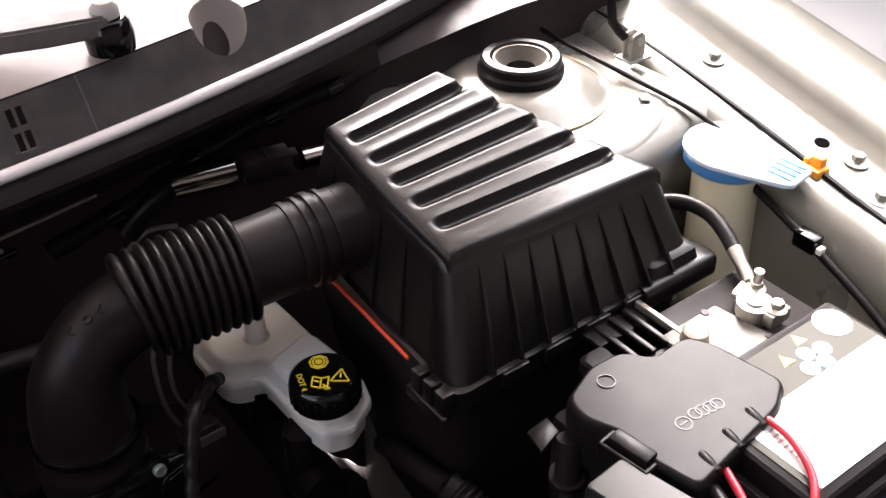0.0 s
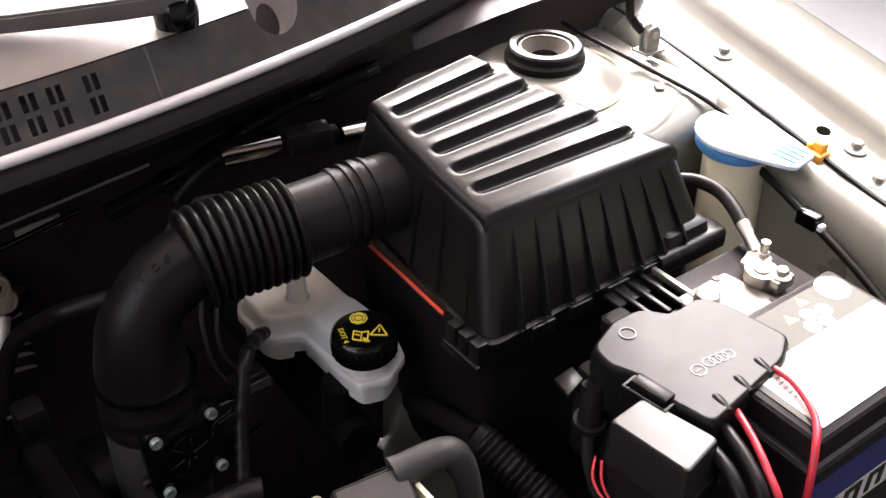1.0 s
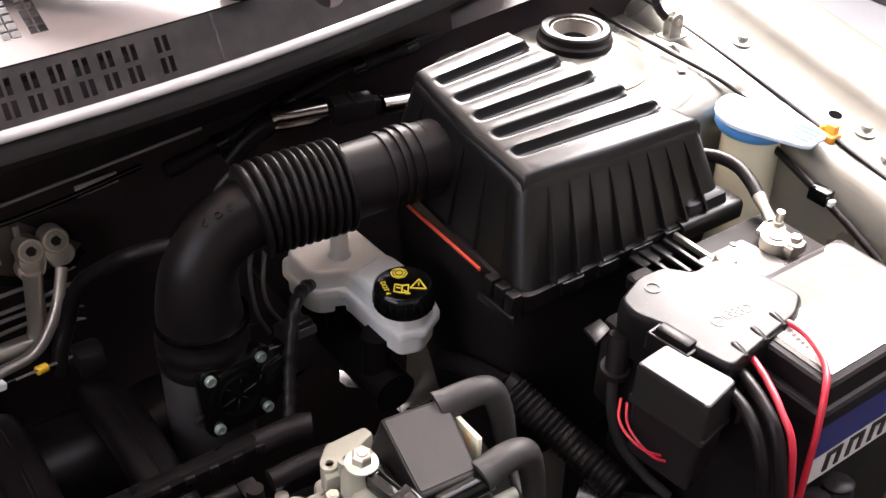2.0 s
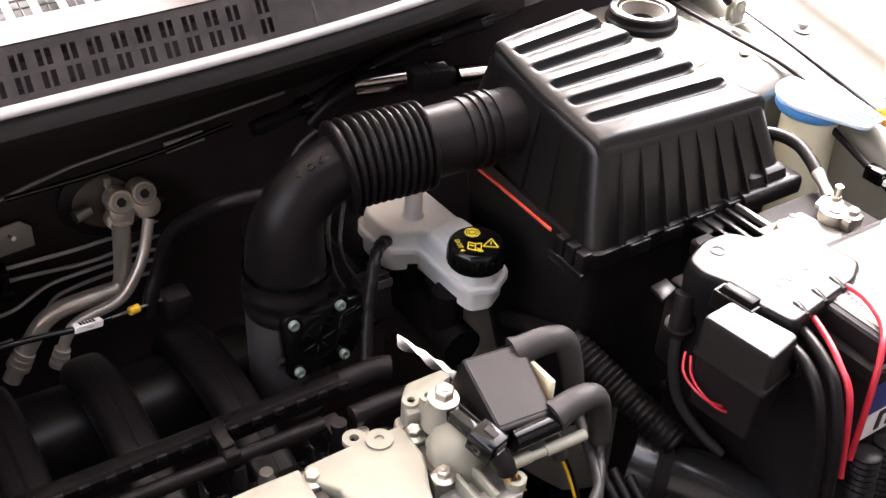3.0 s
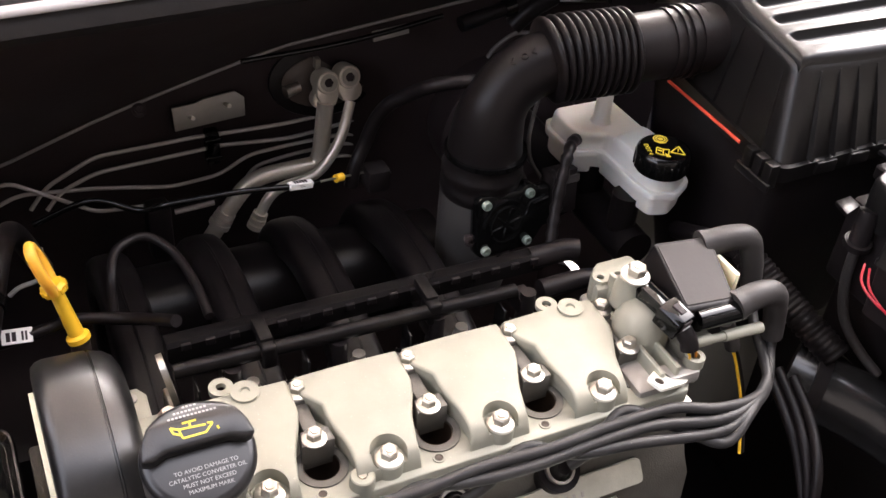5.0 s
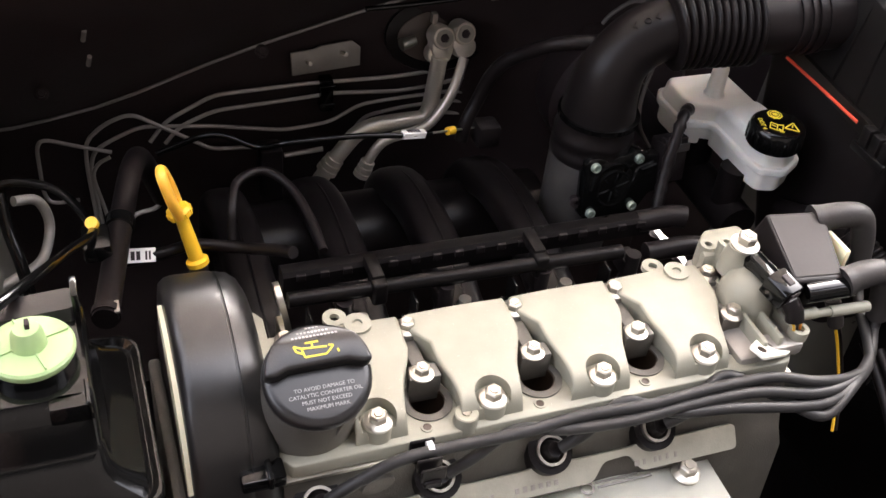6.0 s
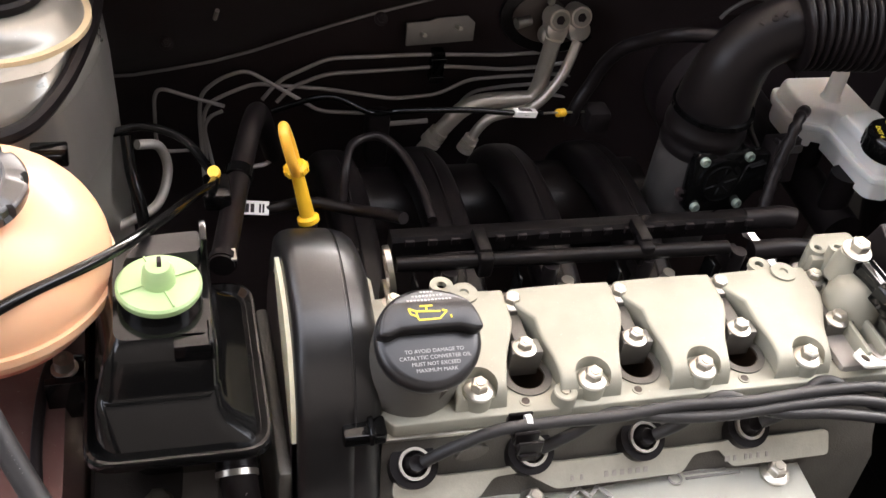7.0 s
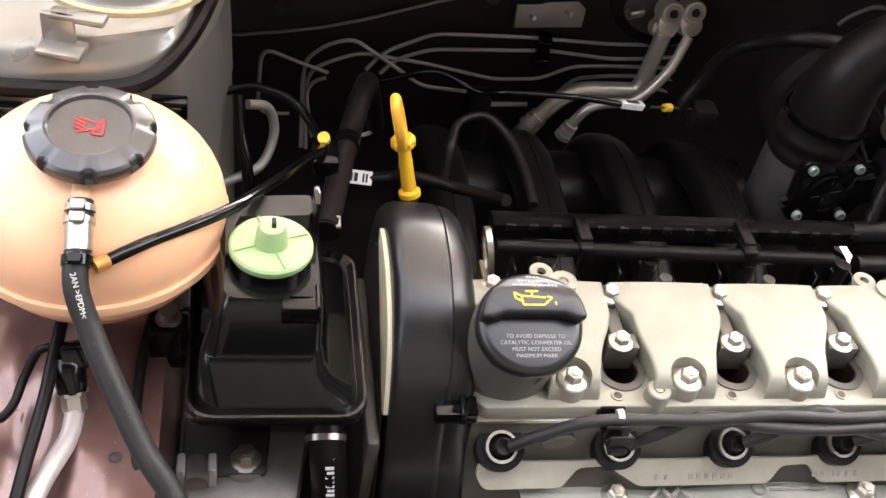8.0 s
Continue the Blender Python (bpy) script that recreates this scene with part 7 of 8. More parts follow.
ring_plate(bm, 0.0075, 0.0115, -0.003, 0.003, aim((0.3885, -0.027, 0.818), (-0.1, -0.15, 1)), 20)
part("sleeve_ring", bm, BLACK, fuse)
bm = B()
prism(bm, [(0.372, -0.020), (0.392, -0.014), (0.394, 0.000), (0.376, -0.002)], 0.842, 0.846, 0.001, Matrix.Rotation(radians(0), 4, "X"))
part("tab", bm, MATT, fuse)
# snap frame behind the lid
clampb = empty("battery_clamp_bracket", (0.50, 0.02, 0.84), "black slotted battery hold-down bracket with a pale edge", "bracket")
bm = B()
box(bm, 0.462, 0.516, -0.004, 0.042, 0.846, 0.850, 0.0015, 2)
part("plate", bm, BLACK_BOX, clampb)
for k, mm_ in enumerate((STEEL, BLACK_BOX, BLACK_BOX, BLACK_BOX)):
    bm = B()
    x = 0.512 - 0.013 * k
    box(bm, x - 0.0022, x + 0.0022, -0.003, 0.040, 0.849, 0.8555 - 0.001 * k, 0.001, 2)
    part("bar", bm, mm_, clampb, "bright metal bar" if k == 0 else "black moulded bar")
RUNS = (
    (RED_WIRE, [(0.482, -0.092, 0.862), (0.478, -0.100, 0.872), (0.474, -0.120, 0.874), (0.463, -0.143, 0.872), (0.447, -0.157, 0.866), (0.436, -0.166, 0.84), (0.430, -0.172, 0.78)]),
    (RED_WIRE, [(0.442, -0.098, 0.858), (0.434, -0.106, 0.866), (0.424, -0.128, 0.866), (0.413, -0.150, 0.862), (0.408, -0.168, 0.845), (0.410, -0.180, 0.78)]),
    (RUBBER, [(0.424, -0.104, 0.856), (0.419, -0.112, 0.862), (0.410, -0.136, 0.862), (0.402, -0.158, 0.852), (0.400, -0.174, 0.81), (0.404, -0.18, 0.75)]),
    (RUBBER, [(0.412, -0.104, 0.852), (0.404, -0.112, 0.858), (0.397, -0.136, 0.858), (0.392, -0.156, 0.842), (0.394, -0.168, 0.80), (0.40, -0.174, 0.74)]),
    (RED_WIRE, [(0.364, -0.058, 0.826), (0.353, -0.068, 0.821), (0.349, -0.082, 0.818), (0.354, -0.096, 0.812), (0.372, -0.104, 0.802)]),
    (RED_WIRE, [(0.366, -0.062, 0.824), (0.356, -0.074, 0.819), (0.353, -0.088, 0.815), (0.358, -0.102, 0.808), (0.376, -0.108, 0.798)]),
)
for col, pts_ in RUNS:
    bm = B()
    sweep(bm, spline(pts_, 0.004), (0.0045 if col is RUBBER else 0.0025) if pts_[0][0] > 0.4 else 0.0011, 12)
    tagged(part("power_cable", bm, col), "red sheathed power cable from the fuse box" if col is RED_WIRE else "black sheathed power cable from the fuse box", "cable", "fuse box cables")


# ---- brake lines along the firewall ----
def metal_line(pts_, r, label, mat_=TUBE_GREY, bend=0.012, name="brake_line", group="brake lines"):
    bm = B()
    sweep(bm, bent(pts_, bend), r, 10)
    return tagged(part(name, bm, mat_), label, "pipe", group)


L = "thin grey steel brake line clipped to the firewall"
metal_line([(-0.211, 0.440, 0.668), (-0.193, 0.447, 0.687), (-0.143, 0.447, 0.713), (-0.047, 0.447, 0.716), (0.048, 0.447, 0.714), (0.094, 0.447, 0.716), (0.170, 0.447, 0.726), (0.22, 0.43, 0.732)], 0.0022, L)
metal_line([(-0.196, 0.440, 0.664), (-0.179, 0.447, 0.679), (-0.143, 0.447, 0.694), (-0.046, 0.447, 0.699), (-0.014, 0.447, 0.701), (0.057, 0.447, 0.695), (0.097, 0.447, 0.698), (0.156, 0.447, 0.707)], 0.0022, L)
metal_line([(-0.273, 0.440, 0.56), (-0.276, 0.447, 0.641), (-0.274, 0.447, 0.673), (-0.253, 0.447, 0.692), (-0.227, 0.441, 0.705), (-0.196, 0.440, 0.684), (-0.167, 0.440, 0.664), (-0.149, 0.440, 0.651), (-0.075, 0.440, 0.645)], 0.0022, L)
metal_line([(-0.268, 0.438, 0.56), (-0.273, 0.447, 0.637), (-0.267, 0.447, 0.660), (-0.249, 0.447, 0.671), (-0.219, 0.447, 0.684), (-0.143, 0.447, 0.675), (-0.069, 0.447, 0.660), (-0.018, 0.447, 0.664), (0.016, 0.447, 0.683), (0.058, 0.447, 0.686), (0.125, 0.447, 0.688), (0.148, 0.447, 0.681)], 0.0022, L)
metal_line([(0.000, 0.444, 0.640), (0.021, 0.447, 0.667), (0.060, 0.447, 0.673), (0.113, 0.447, 0.676), (0.138, 0.447, 0.673), (0.147, 0.447, 0.662)], 0.0022, L)
metal_line([(0.070, 0.447, 0.650), (0.082, 0.447, 0.654), (0.109, 0.447, 0.661), (0.140, 0.447, 0.656)], 0.0021, L)
metal_line([(-0.250, 0.443, 0.659), (-0.283, 0.443, 0.671), (-0.314, 0.443, 0.684), (-0.321, 0.443, 0.675), (-0.322, 0.443, 0.616), (-0.316, 0.443, 0.602), (-0.288, 0.443, 0.603)], 0.0021, L)
metal_line([(-0.262, 0.44, 0.575), (-0.272, 0.443, 0.633), (-0.265, 0.443, 0.647), (-0.252, 0.443, 0.653)], 0.0021, L)
metal_line([(-0.070, 0.44, 0.6315), (-0.027, 0.44, 0.634)], 0.0030, L)
metal_line([(-0.247, 0.30, 0.681), (-0.238, 0.30, 0.689), (-0.220, 0.30, 0.691), (-0.215, 0.30, 0.704), (-0.214, 0.30, 0.726)], 0.0023, L)
for p in ((-0.024, 0.443, 0.704),):
    bm = B()
    box(bm, -0.007, 0.007, -0.006, 0.010, -0.020, 0.018, 0.002, 2, Matrix.Translation(p))
    for dz in (-0.012, 0.010):
        box(bm, -0.009, 0.009, -0.0075, -0.004, dz - 0.003, dz + 0.003, 0.001, 1, Matrix.Translation(p))
    tagged(part("line_clip", bm, GLOSS), "black plastic clip holding the brake lines", "clip", "brake line clips")
bm = B()
box(bm, -0.012, 0.012, -0.010, 0.015, -0.045, 0.018, 0.004, 2, Matrix.Translation((-0.095, 0.395, 0.660)))
tagged(part("line_holder", bm, BLACK), "black plastic holder below the brake lines", "clip")

# ---- air conditioning union ----
ac = empty("air_conditioning_union", (0.095, 0.44, 0.76), "aluminium air conditioning union bolted to the firewall", "pipe union")
MA = aim((0.100, 0.452, 0.758), (-0.05, -0.96, 0.28))
bm = B()
prism(bm, ellipse(0, 0, 0.058, 0.040, 36), -0.006, 0.002, 0.0015, MA)
part("grommet", bm, RUBBER, ac, "oval rubber grommet")
bm = B()
prism(bm, ellipse(0.002, -0.001, 0.047, 0.028, 36), 0.002, 0.004, 0.001, MA)
part("plate", bm, PLATE_BROWN, ac, "dull brown backing plate")
for x, z in ((0.0915, 0.7715), (0.1145, 0.7745)):
    bm = B()
    lathe(bm, [(0, 0), (0.0125, 0), (0.0125, 0.020), (0.0112, 0.022), (0, 0.022)], 24, aim((x, 0.430, z), (0, -0.95, 0.32)))
    o = [(-0.0115, 0.0), (0.0115, 0.0), (0.0120, -0.014), (0.007, -0.026), (-0.007, -0.026), (-0.0120, -0.014)]
    prism(bm, o, 0.0, 0.018, 0.002, aim((x, 0.430, z), (0, -0.95, 0.32)))
    lathe(bm, [(0, 0.002), (0.0112, 0.002), (0.0112, 0.0150), (0.0100, 0.0165), (0, 0.0165)], 28, aim((x + (0.0045 if x > 0.1 else -0.0040), 0.428, z - (0.0165 if x > 0.1 else 0.0195)), (0, -0.95, 0.32)))
    blk = part("block", bm, TUBE_AL, ac, "machined union block")
    bm = B()
    ring_plate(bm, 0.0050, 0.0090, 0.0218, 0.0245, aim((x, 0.430, z), (0, -0.95, 0.32)), 24)
    part("bolt_rim", bm, STEEL, blk)
    bm = B()
    lathe(bm, [(0, 0.020), (0.0050, 0.020), (0.0050, 0.0232), (0, 0.0232)], 6, aim((x, 0.430, z), (0, -0.95, 0.32)))
    part("socket", bm, DARK, blk)
bm = B()
sweep(bm, [(0.066, 0.428, 0.768), (0.050, 0.424, 0.766)], lambda t: 0.0055 if t < 0.7 else 0.0062, 16)
part("valve", bm, STEEL, ac, "bright service valve stub")
bm = B()
box(bm, 0.084, 0.090, 0.428, 0.436, 0.784, 0.796, 0.001)
part("tab", bm, STEEL, ac)
bm = B()
sweep(bm, bent([(0.0880, 0.408, 0.757), (0.0785, 0.400, 0.688), (0.060, 0.400, 0.688), (0.004, 0.400, 0.686), (-0.023, 0.400, 0.650), (-0.042, 0.400, 0.620)], 0.024, 8), 0.0088, 20)
part("suction_pipe", bm, TUBE_AL, ac, "thick bent aluminium pipe")
bm = B()
sweep(bm, bent([(0.1130, 0.402, 0.757), (0.098, 0.385, 0.727), (0.079, 0.380, 0.700), (0.064, 0.380, 0.687), (0.026, 0.380, 0.682), (0.012, 0.380, 0.667), (0.001, 0.380, 0.638)], 0.02, 8), 0.0055, 16)
part("pressure_pipe", bm, TUBE_AL, ac, "thin bent aluminium pipe")
for p, w, r in (((-0.025, 0.400, 0.647), (-0.53, 0.0, -0.85), 0.0105), ((0.006, 0.380, 0.652), (-0.36, 0.0, -0.93), 0.0080)):
    for k in range(3):
        bm = B()
        ring_plate(bm, r * 0.5, r + 0.0006 * k, -0.0025 + 0.007 * k, 0.0025 + 0.007 * k, aim(p, w), 20)
        part("collar", bm, TUBE_AL, ac)

# bare bracket on the firewall with two studs, blind bolts
bm = B()
prism(bm, [(-0.037, -0.016), (0.038, -0.013), (0.039, 0.007), (0.030, 0.015), (-0.004, 0.013), (-0.012, 0.010), (-0.037, 0.009)], -0.002, 0.002, 0.0008, aim((-0.024, 0.451, 0.7435), (0.05, -0.97, 0.20), 0))
brk = tagged(part("firewall_bracket", bm, CAST_DARK), "bare grey metal bracket on the firewall with two studs", "bracket")
for x in (-0.044, -0.006):
    bm = B()
    sweep(bm, [(x, 0.452, 0.740 + (x + 0.04) * 0.2), (x + 0.001, 0.437, 0.746 + (x + 0.04) * 0.2)], 0.0022, 10)
    part("stud", bm, STEEL, brk, "threaded stud")
bm = B()
prism(bm, [(-0.02, -0.006), (0.02, -0.002), (0.02, 0.008), (-0.02, 0.005)], -0.002, 0.002, 0.0008, aim((0.163, 0.420, 0.818), (0, -0.9, 0.4)))
tagged(part("firewall_tab", bm, CAST_DARK), "bare grey metal tab on the firewall", "bracket")
for p in ((-0.306, 0.398, 0.764), (-0.102, 0.395, 0.79)):
    ob = part("panel_bolt", bolt_mesh(0.0045, 0.005, 1.5), DARK)
    ob.matrix_basis = aim(p, (0, -0.75, 0.65))
    tagged(ob, "dull hexagon bolt in the black plenum panel", "bolt", "plenum bolts")
for k, (a, c) in enumerate((((-0.264, 0.345, 0.845), (-0.262, 0.338, 0.858)), ((-0.262, 0.372, 0.805), (-0.260, 0.364, 0.818)))):
    bm = B()
    sweep(bm, [a, c], 0.0022, 8)
    tagged(part("panel_stud", bm, CAST_DARK), "small bare stud on the black plenum panel", "stud", "plenum studs")


# ---- cables and hoses round the manifold ----
def soft(name, pts_, r, mat_, label, cat="hose", group="", seg=14, fn=None):
    bm = B()
    sweep(bm, spline(pts_, 0.004), fn or r, seg)
    return tagged(part(name, bm, mat_, angle=60), label, cat, group)


thr = empty("throttle_cable", (0.0, 0.26, 0.76), "black throttle cable with a white tag and a yellow ferrule", "cable")
bm = B()
sweep(bm, spline([(-0.215, 0.315, 0.742), (-0.167, 0.300, 0.766), (-0.130, 0.282, 0.760), (-0.104, 0.266, 0.772), (-0.045, 0.257, 0.777), (0.004, 0.259, 0.770), (0.030, 0.268, 0.763)], 0.004), 0.0028, 10)
part("sheath", bm, GLOSS, thr)
bm = B()
sweep(bm, [(0.030, 0.268, 0.763), (0.054, 0.278, 0.756), (0.088, 0.284, 0.752)], 0.0012, 8)
part("inner_wire", bm, STEEL, thr)
bm = B()
box(bm, -0.013, 0.013, -0.0035, 0.0035, -0.0034, 0.0034, 0.0008, 1, Matrix.Translation((0.010, 0.2610, 0.769)) @ Matrix.Rotation(radians(15), 4, "Z") @ Matrix.Rotation(radians(14), 4, "Y"))
tg = part("tag", bm, LABEL, thr, "white paper tag")
bm = B()
for k in range(5):
    box(bm, -0.008 + 0.003 * k, -0.006 + 0.003 * k, -0.0022, 0.0022, 0.0033, 0.0038, 0, 1, Matrix.Translation((0.010, 0.2610, 0.769)) @ Matrix.Rotation(radians(15), 4, "Z") @ Matrix.Rotation(radians(14), 4, "Y"))
part("print_marks", bm, DARK, tg, "tiny dark print")
bm = B()
sweep(bm, [(0.0495, 0.276, 0.757), (0.0575, 0.279, 0.7555)], 0.0040, 14)
part("ferrule", bm, YELLOW, thr, "yellow ferrule")
bm = B()
box(bm, 0.080, 0.104, 0.268, 0.292, 0.735, 0.760, 0.005, 2)
tagged(part("cable_bracket", bm, BLACK), "black bracket holding the throttle cable end", "bracket")

soft("manifold_hose", [(-0.176, 0.160, 0.760), (-0.172, 0.175, 0.780), (-0.163, 0.198, 0.788), (-0.139, 0.208, 0.788), (-0.122, 0.188, 0.784), (-0.114, 0.150, 0.779), (-0.113, 0.112, 0.776)], 0.0038, RUBBER, "black braided vacuum hose looping over the manifold")
soft("breather_hose", [(0.160, 0.222, 0.872), (0.128, 0.238, 0.864), (0.112, 0.262, 0.843), (0.099, 0.275, 0.828), (0.090, 0.285, 0.806), (0.082, 0.288, 0.780), (0.072, 0.285, 0.760), (0.068, 0.283, 0.74)], 0.0066, RUBBER, "black rubber breather hose bending down behind the intake")
soft("corrugated_sleeve", [(0.262, 0.205, 0.800), (0.248, 0.190, 0.812), (0.230, 0.170, 0.818), (0.218, 0.156, 0.800), (0.210, 0.147, 0.780), (0.200, 0.132, 0.758), (0.192, 0.118, 0.740)], 0.0055, RUBBER, "black corrugated wiring sleeve hanging by the reservoir", "cable",
     fn=lambda t: 0.0052 + 0.0009 * math.sin(t * 150))
soft("vacuum_pipe", [(0.256, 0.268, 0.82), (0.250, 0.266, 0.790), (0.244, 0.258, 0.770), (0.245, 0.250, 0.752), (0.254, 0.240, 0.735)], 0.0020, TUBE_DARK, "thin grey steel pipe behind the intake elbow", "pipe", "vacuum pipes")
soft("vacuum_pipe", [(0.244, 0.272, 0.81), (0.236, 0.266, 0.784), (0.234, 0.254, 0.750), (0.240, 0.244, 0.730)], 0.0020, TUBE_DARK, "thin grey steel pipe behind the intake elbow", "pipe", "vacuum pipes")
# servo line with its bright ends and plastic joiner
servo = empty("servo_line", (0.36, 0.32, 0.87), "servo vacuum line with bright metal ends and a black joiner", "pipe")
bm = B()
sweep(bm, spline([(0.262, 0.345, 0.850), (0.278, 0.340, 0.868), (0.296, 0.336, 0.880), (0.306, 0.335, 0.884)], 0.004), 0.0098, 16)
part("hose", bm, RUBBER, servo)
bm = B()
sweep(bm, [(0.300, 0.3355, 0.8835), (0.306, 0.335, 0.8845), (0.350, 0.326, 0.8845)], lambda t: 0.0125 if t > 0.1 else 0.0110, 24)
part("sleeve", bm, CHROME, servo, "bright metal sleeve")
bm = B()
box(bm, -0.020, 0.020, -0.010, 0.010, -0.011, 0.010, 0.002, 2, Matrix.Translation((0.374, 0.318, 0.884)) @ Matrix.Rotation(radians(-12), 4, "Z"))
box(bm, -0.027, 0.027, -0.006, 0.006, -0.006, 0.006, 0.0015, 2, Matrix.Translation((0.374, 0.318, 0.884)) @ Matrix.Rotation(radians(-12), 4, "Z"))
box(bm, -0.0015, 0.0015, -0.0105, 0.0105, 0.004, 0.012, 0.0005, 1, Matrix.Translation((0.374, 0.318, 0.884)) @ Matrix.Rotation(radians(-12), 4, "Z"))
part("joiner", bm, BLACK, servo, "black plastic joiner")
bm = B()
sweep(bm, [(0.402, 0.314, 0.880), (0.440, 0.316, 0.874)], 0.0098, 18)
part("end_sleeve", bm, CHROME, servo, "bright metal sleeve")
loomc = empty("wiring_loom", (0.35, 0.35, 0.88), "black taped wiring loom under the cowl edge", "cable")
LP = spline([(0.20, 0.34, 0.862), (0.26, 0.345, 0.872), (0.32, 0.352, 0.886), (0.38, 0.350, 0.902), (0.45, 0.348, 0.912), (0.50, 0.352, 0.92)], 0.004)
bm = B()
sweep(bm, LP, lambda t: 0.0075 + 0.0006 * math.sin(t * 40), 14)
part("sleeve", bm, RUBBER, loomc, angle=60)
for k in (12, 30, 48, 62):
    if k + 4 < len(LP):
        bm = B()
        sweep(bm, LP[k:k + 4], 0.0088, 14)
        part("tape", bm, GLOSS, loomc, "glossy tape wrap")
soft("loom_rail", [(-0.02, 0.33, 0.862), (0.06, 0.335, 0.862), (0.12, 0.338, 0.866), (0.18, 0.340, 0.874)], 0.0026, GLOSS, "black cable along the plenum panel", "cable")

# left: thick hose, tag, conduit
big = empty("heater_hose", (-0.27, 0.12, 0.76), "thick black heater hose with a spring clamp", "hose")
bm = B()
sweep(bm, spline([(-0.215, 0.305, 0.70), (-0.232, 0.262, 0.775), (-0.243, 0.215, 0.802), (-0.256, 0.168, 0.796), (-0.268, 0.115, 0.792), (-0.280, 0.055, 0.795)], 0.005), lambda t: 0.0090, 20)
part("tube", bm, RUBBER, big)
bm = B()
ring_plate(bm, 0.0088, 0.0102, -0.0025, 0.0035, aim((-0.2788, 0.060, 0.7948), (0.2, 1, 0)), 24)
clb = part("clamp", bm, BLACK, big, "black spring clamp")
bm = B()
box(bm, -0.2735, -0.2695, 0.054, 0.066, 0.7990, 0.8015, 0.0006, 1)
part("clamp_tab", bm, STEEL, clb, "bright clamp tab")
bm = B()
ring_plate(bm, 0.0088, 0.0110, -0.005, 0.005, aim((-0.2595, 0.155, 0.795), (0.2, 1, 0.05)), 24)
part("band", bm, GLOSS, big, "black hose band")
cond = empty("wiring_conduit", (-0.20, 0.155, 0.755), "black wiring conduit with a white paper tag", "cable")
bm = B()
sweep(bm, spline([(-0.262, 0.165, 0.748), (-0.234, 0.155, 0.760), (-0.204, 0.160, 0.760), (-0.169, 0.148, 0.760), (-0.150, 0.122, 0.776), (-0.140, 0.100, 0.790)], 0.004), 0.0048, 12)
part("sleeve", bm, RUBBER, cond)
MT = Matrix.Translation((-0.247, 0.1545, 0.7615)) @ Matrix.Rotation(radians(-8), 4, "Z") @ Matrix.Rotation(radians(35), 4, "X")
bm = B()
box(bm, -0.011, 0.011, -0.0058, 0.0058, -0.0004, 0.0014, 0.0003, 1, MT)
tg2 = part("tag", bm, LABEL, cond, "white paper tag")
bm = B()
for x, w in ((-0.0062, 0.003), (-0.0020, 0.003), (0.0040, 0.0016), (0.0066, 0.0016)):
    box(bm, x - w / 2, x + w / 2, -0.0038, 0.0032, 0.0013, 0.0018, 0, 1, MT)
part("print_marks", bm, DARK, tg2, "dark print blocks")
soft("clamp_ring_hose", [(-0.366, 0.188, 0.715), (-0.345, 0.200, 0.716), (-0.322, 0.213, 0.722), (-0.312, 0.232, 0.742), (-0.318, 0.236, 0.765), (-0.335, 0.226, 0.775)], 0.0042, CAST_DARK, "pale grey bracket strap beside the strut tower", "bracket")
soft("tower_cable", [(-0.342, 0.205, 0.800), (-0.340, 0.190, 0.775), (-0.334, 0.170, 0.750), (-0.33, 0.15, 0.70), (-0.33, 0.14, 0.62)], 0.0048, GLOSS, "glossy black cable beside the strut tower", "cable")
# strip and clips round the left strut tower, bracket on its top
strip = empty("tower_edge_strip", (-0.38, 0.14, 0.87), "black rubber edge strip on the strut tower", "edge strip")
bm = B()
sweep(bm, spline([(-0.356, 0.300, 0.895), (-0.357, 0.240, 0.894), (-0.363, 0.195, 0.892), (-0.378, 0.144, 0.886), (-0.400, 0.112, 0.878), (-0.43, 0.099, 0.876), (-0.48, 0.095, 0.877), (-0.56, 0.097, 0.878)], 0.005), 0.0060, 8)
part("strip", bm, RUBBER, strip)
for p in ((-0.388, 0.108, 0.858), (-0.490, 0.088, 0.862)):
    bm = B()
    box(bm, -0.012, 0.012, -0.005, 0.005, -0.008, 0.007, 0.0015, 2, Matrix.Translation(p))
    box(bm, -0.008, 0.008, -0.0065, -0.004, -0.002, 0.003, 0.0006, 1, Matrix.Translation(p))
    part("clip", bm, GLOSS, strip, "black snap clip")
bm = B()
MB = Matrix.Translation((-0.452, 0.112, 0.894)) @ Matrix.Rotation(radians(-12), 4, "Z") @ Matrix.Scale(1.2, 4)
box(bm, -0.014, 0.010, -0.008, 0.008, 0.0, 0.004, 0.001, 2, MB)
box(bm, -0.014, 0.004, 0.004, 0.008, 0.0, 0.020, 0.001, 2, MB)
box(bm, -0.010, 0.020, 0.004, 0.014, 0.016, 0.020, 0.0015, 2, MB)
tagged(part("tower_bracket", bm, PAINT), "small folded silver bracket on the strut tower", "bracket")
bm = B()
rows = []
for i in range(41):
    a = radians(-68 + 66 * i / 40)
    x, y = math.cos(a), math.sin(a)
    s = 1.0 / max(abs(x), abs(y)) ** 0.35
    row = []
    for j in range(25):
        z = 0.800 + 0.072 * j / 24
        r = 0.1480 + 0.0010 + (0.84 - z) * 0.04 * (z < 0.84) - max(0.0, z - 0.84) * 0.08
        r += 0.00022 * math.sin(i * 1.8 + 0.25 * j)
        row.append(bm.verts.new((-0.498 + x * r * s, 0.249 + y * r * s, z)))
    rows.append(row)
for p, q in zip(rows, rows[1:]):
    for j in range(24):
        bm.faces.new((p[j], q[j], q[j + 1], p[j + 1]))
part("brushed_sealant", bm, FOIL, tower_l, "ridged brushed sealant on the tower flank", angle=80)

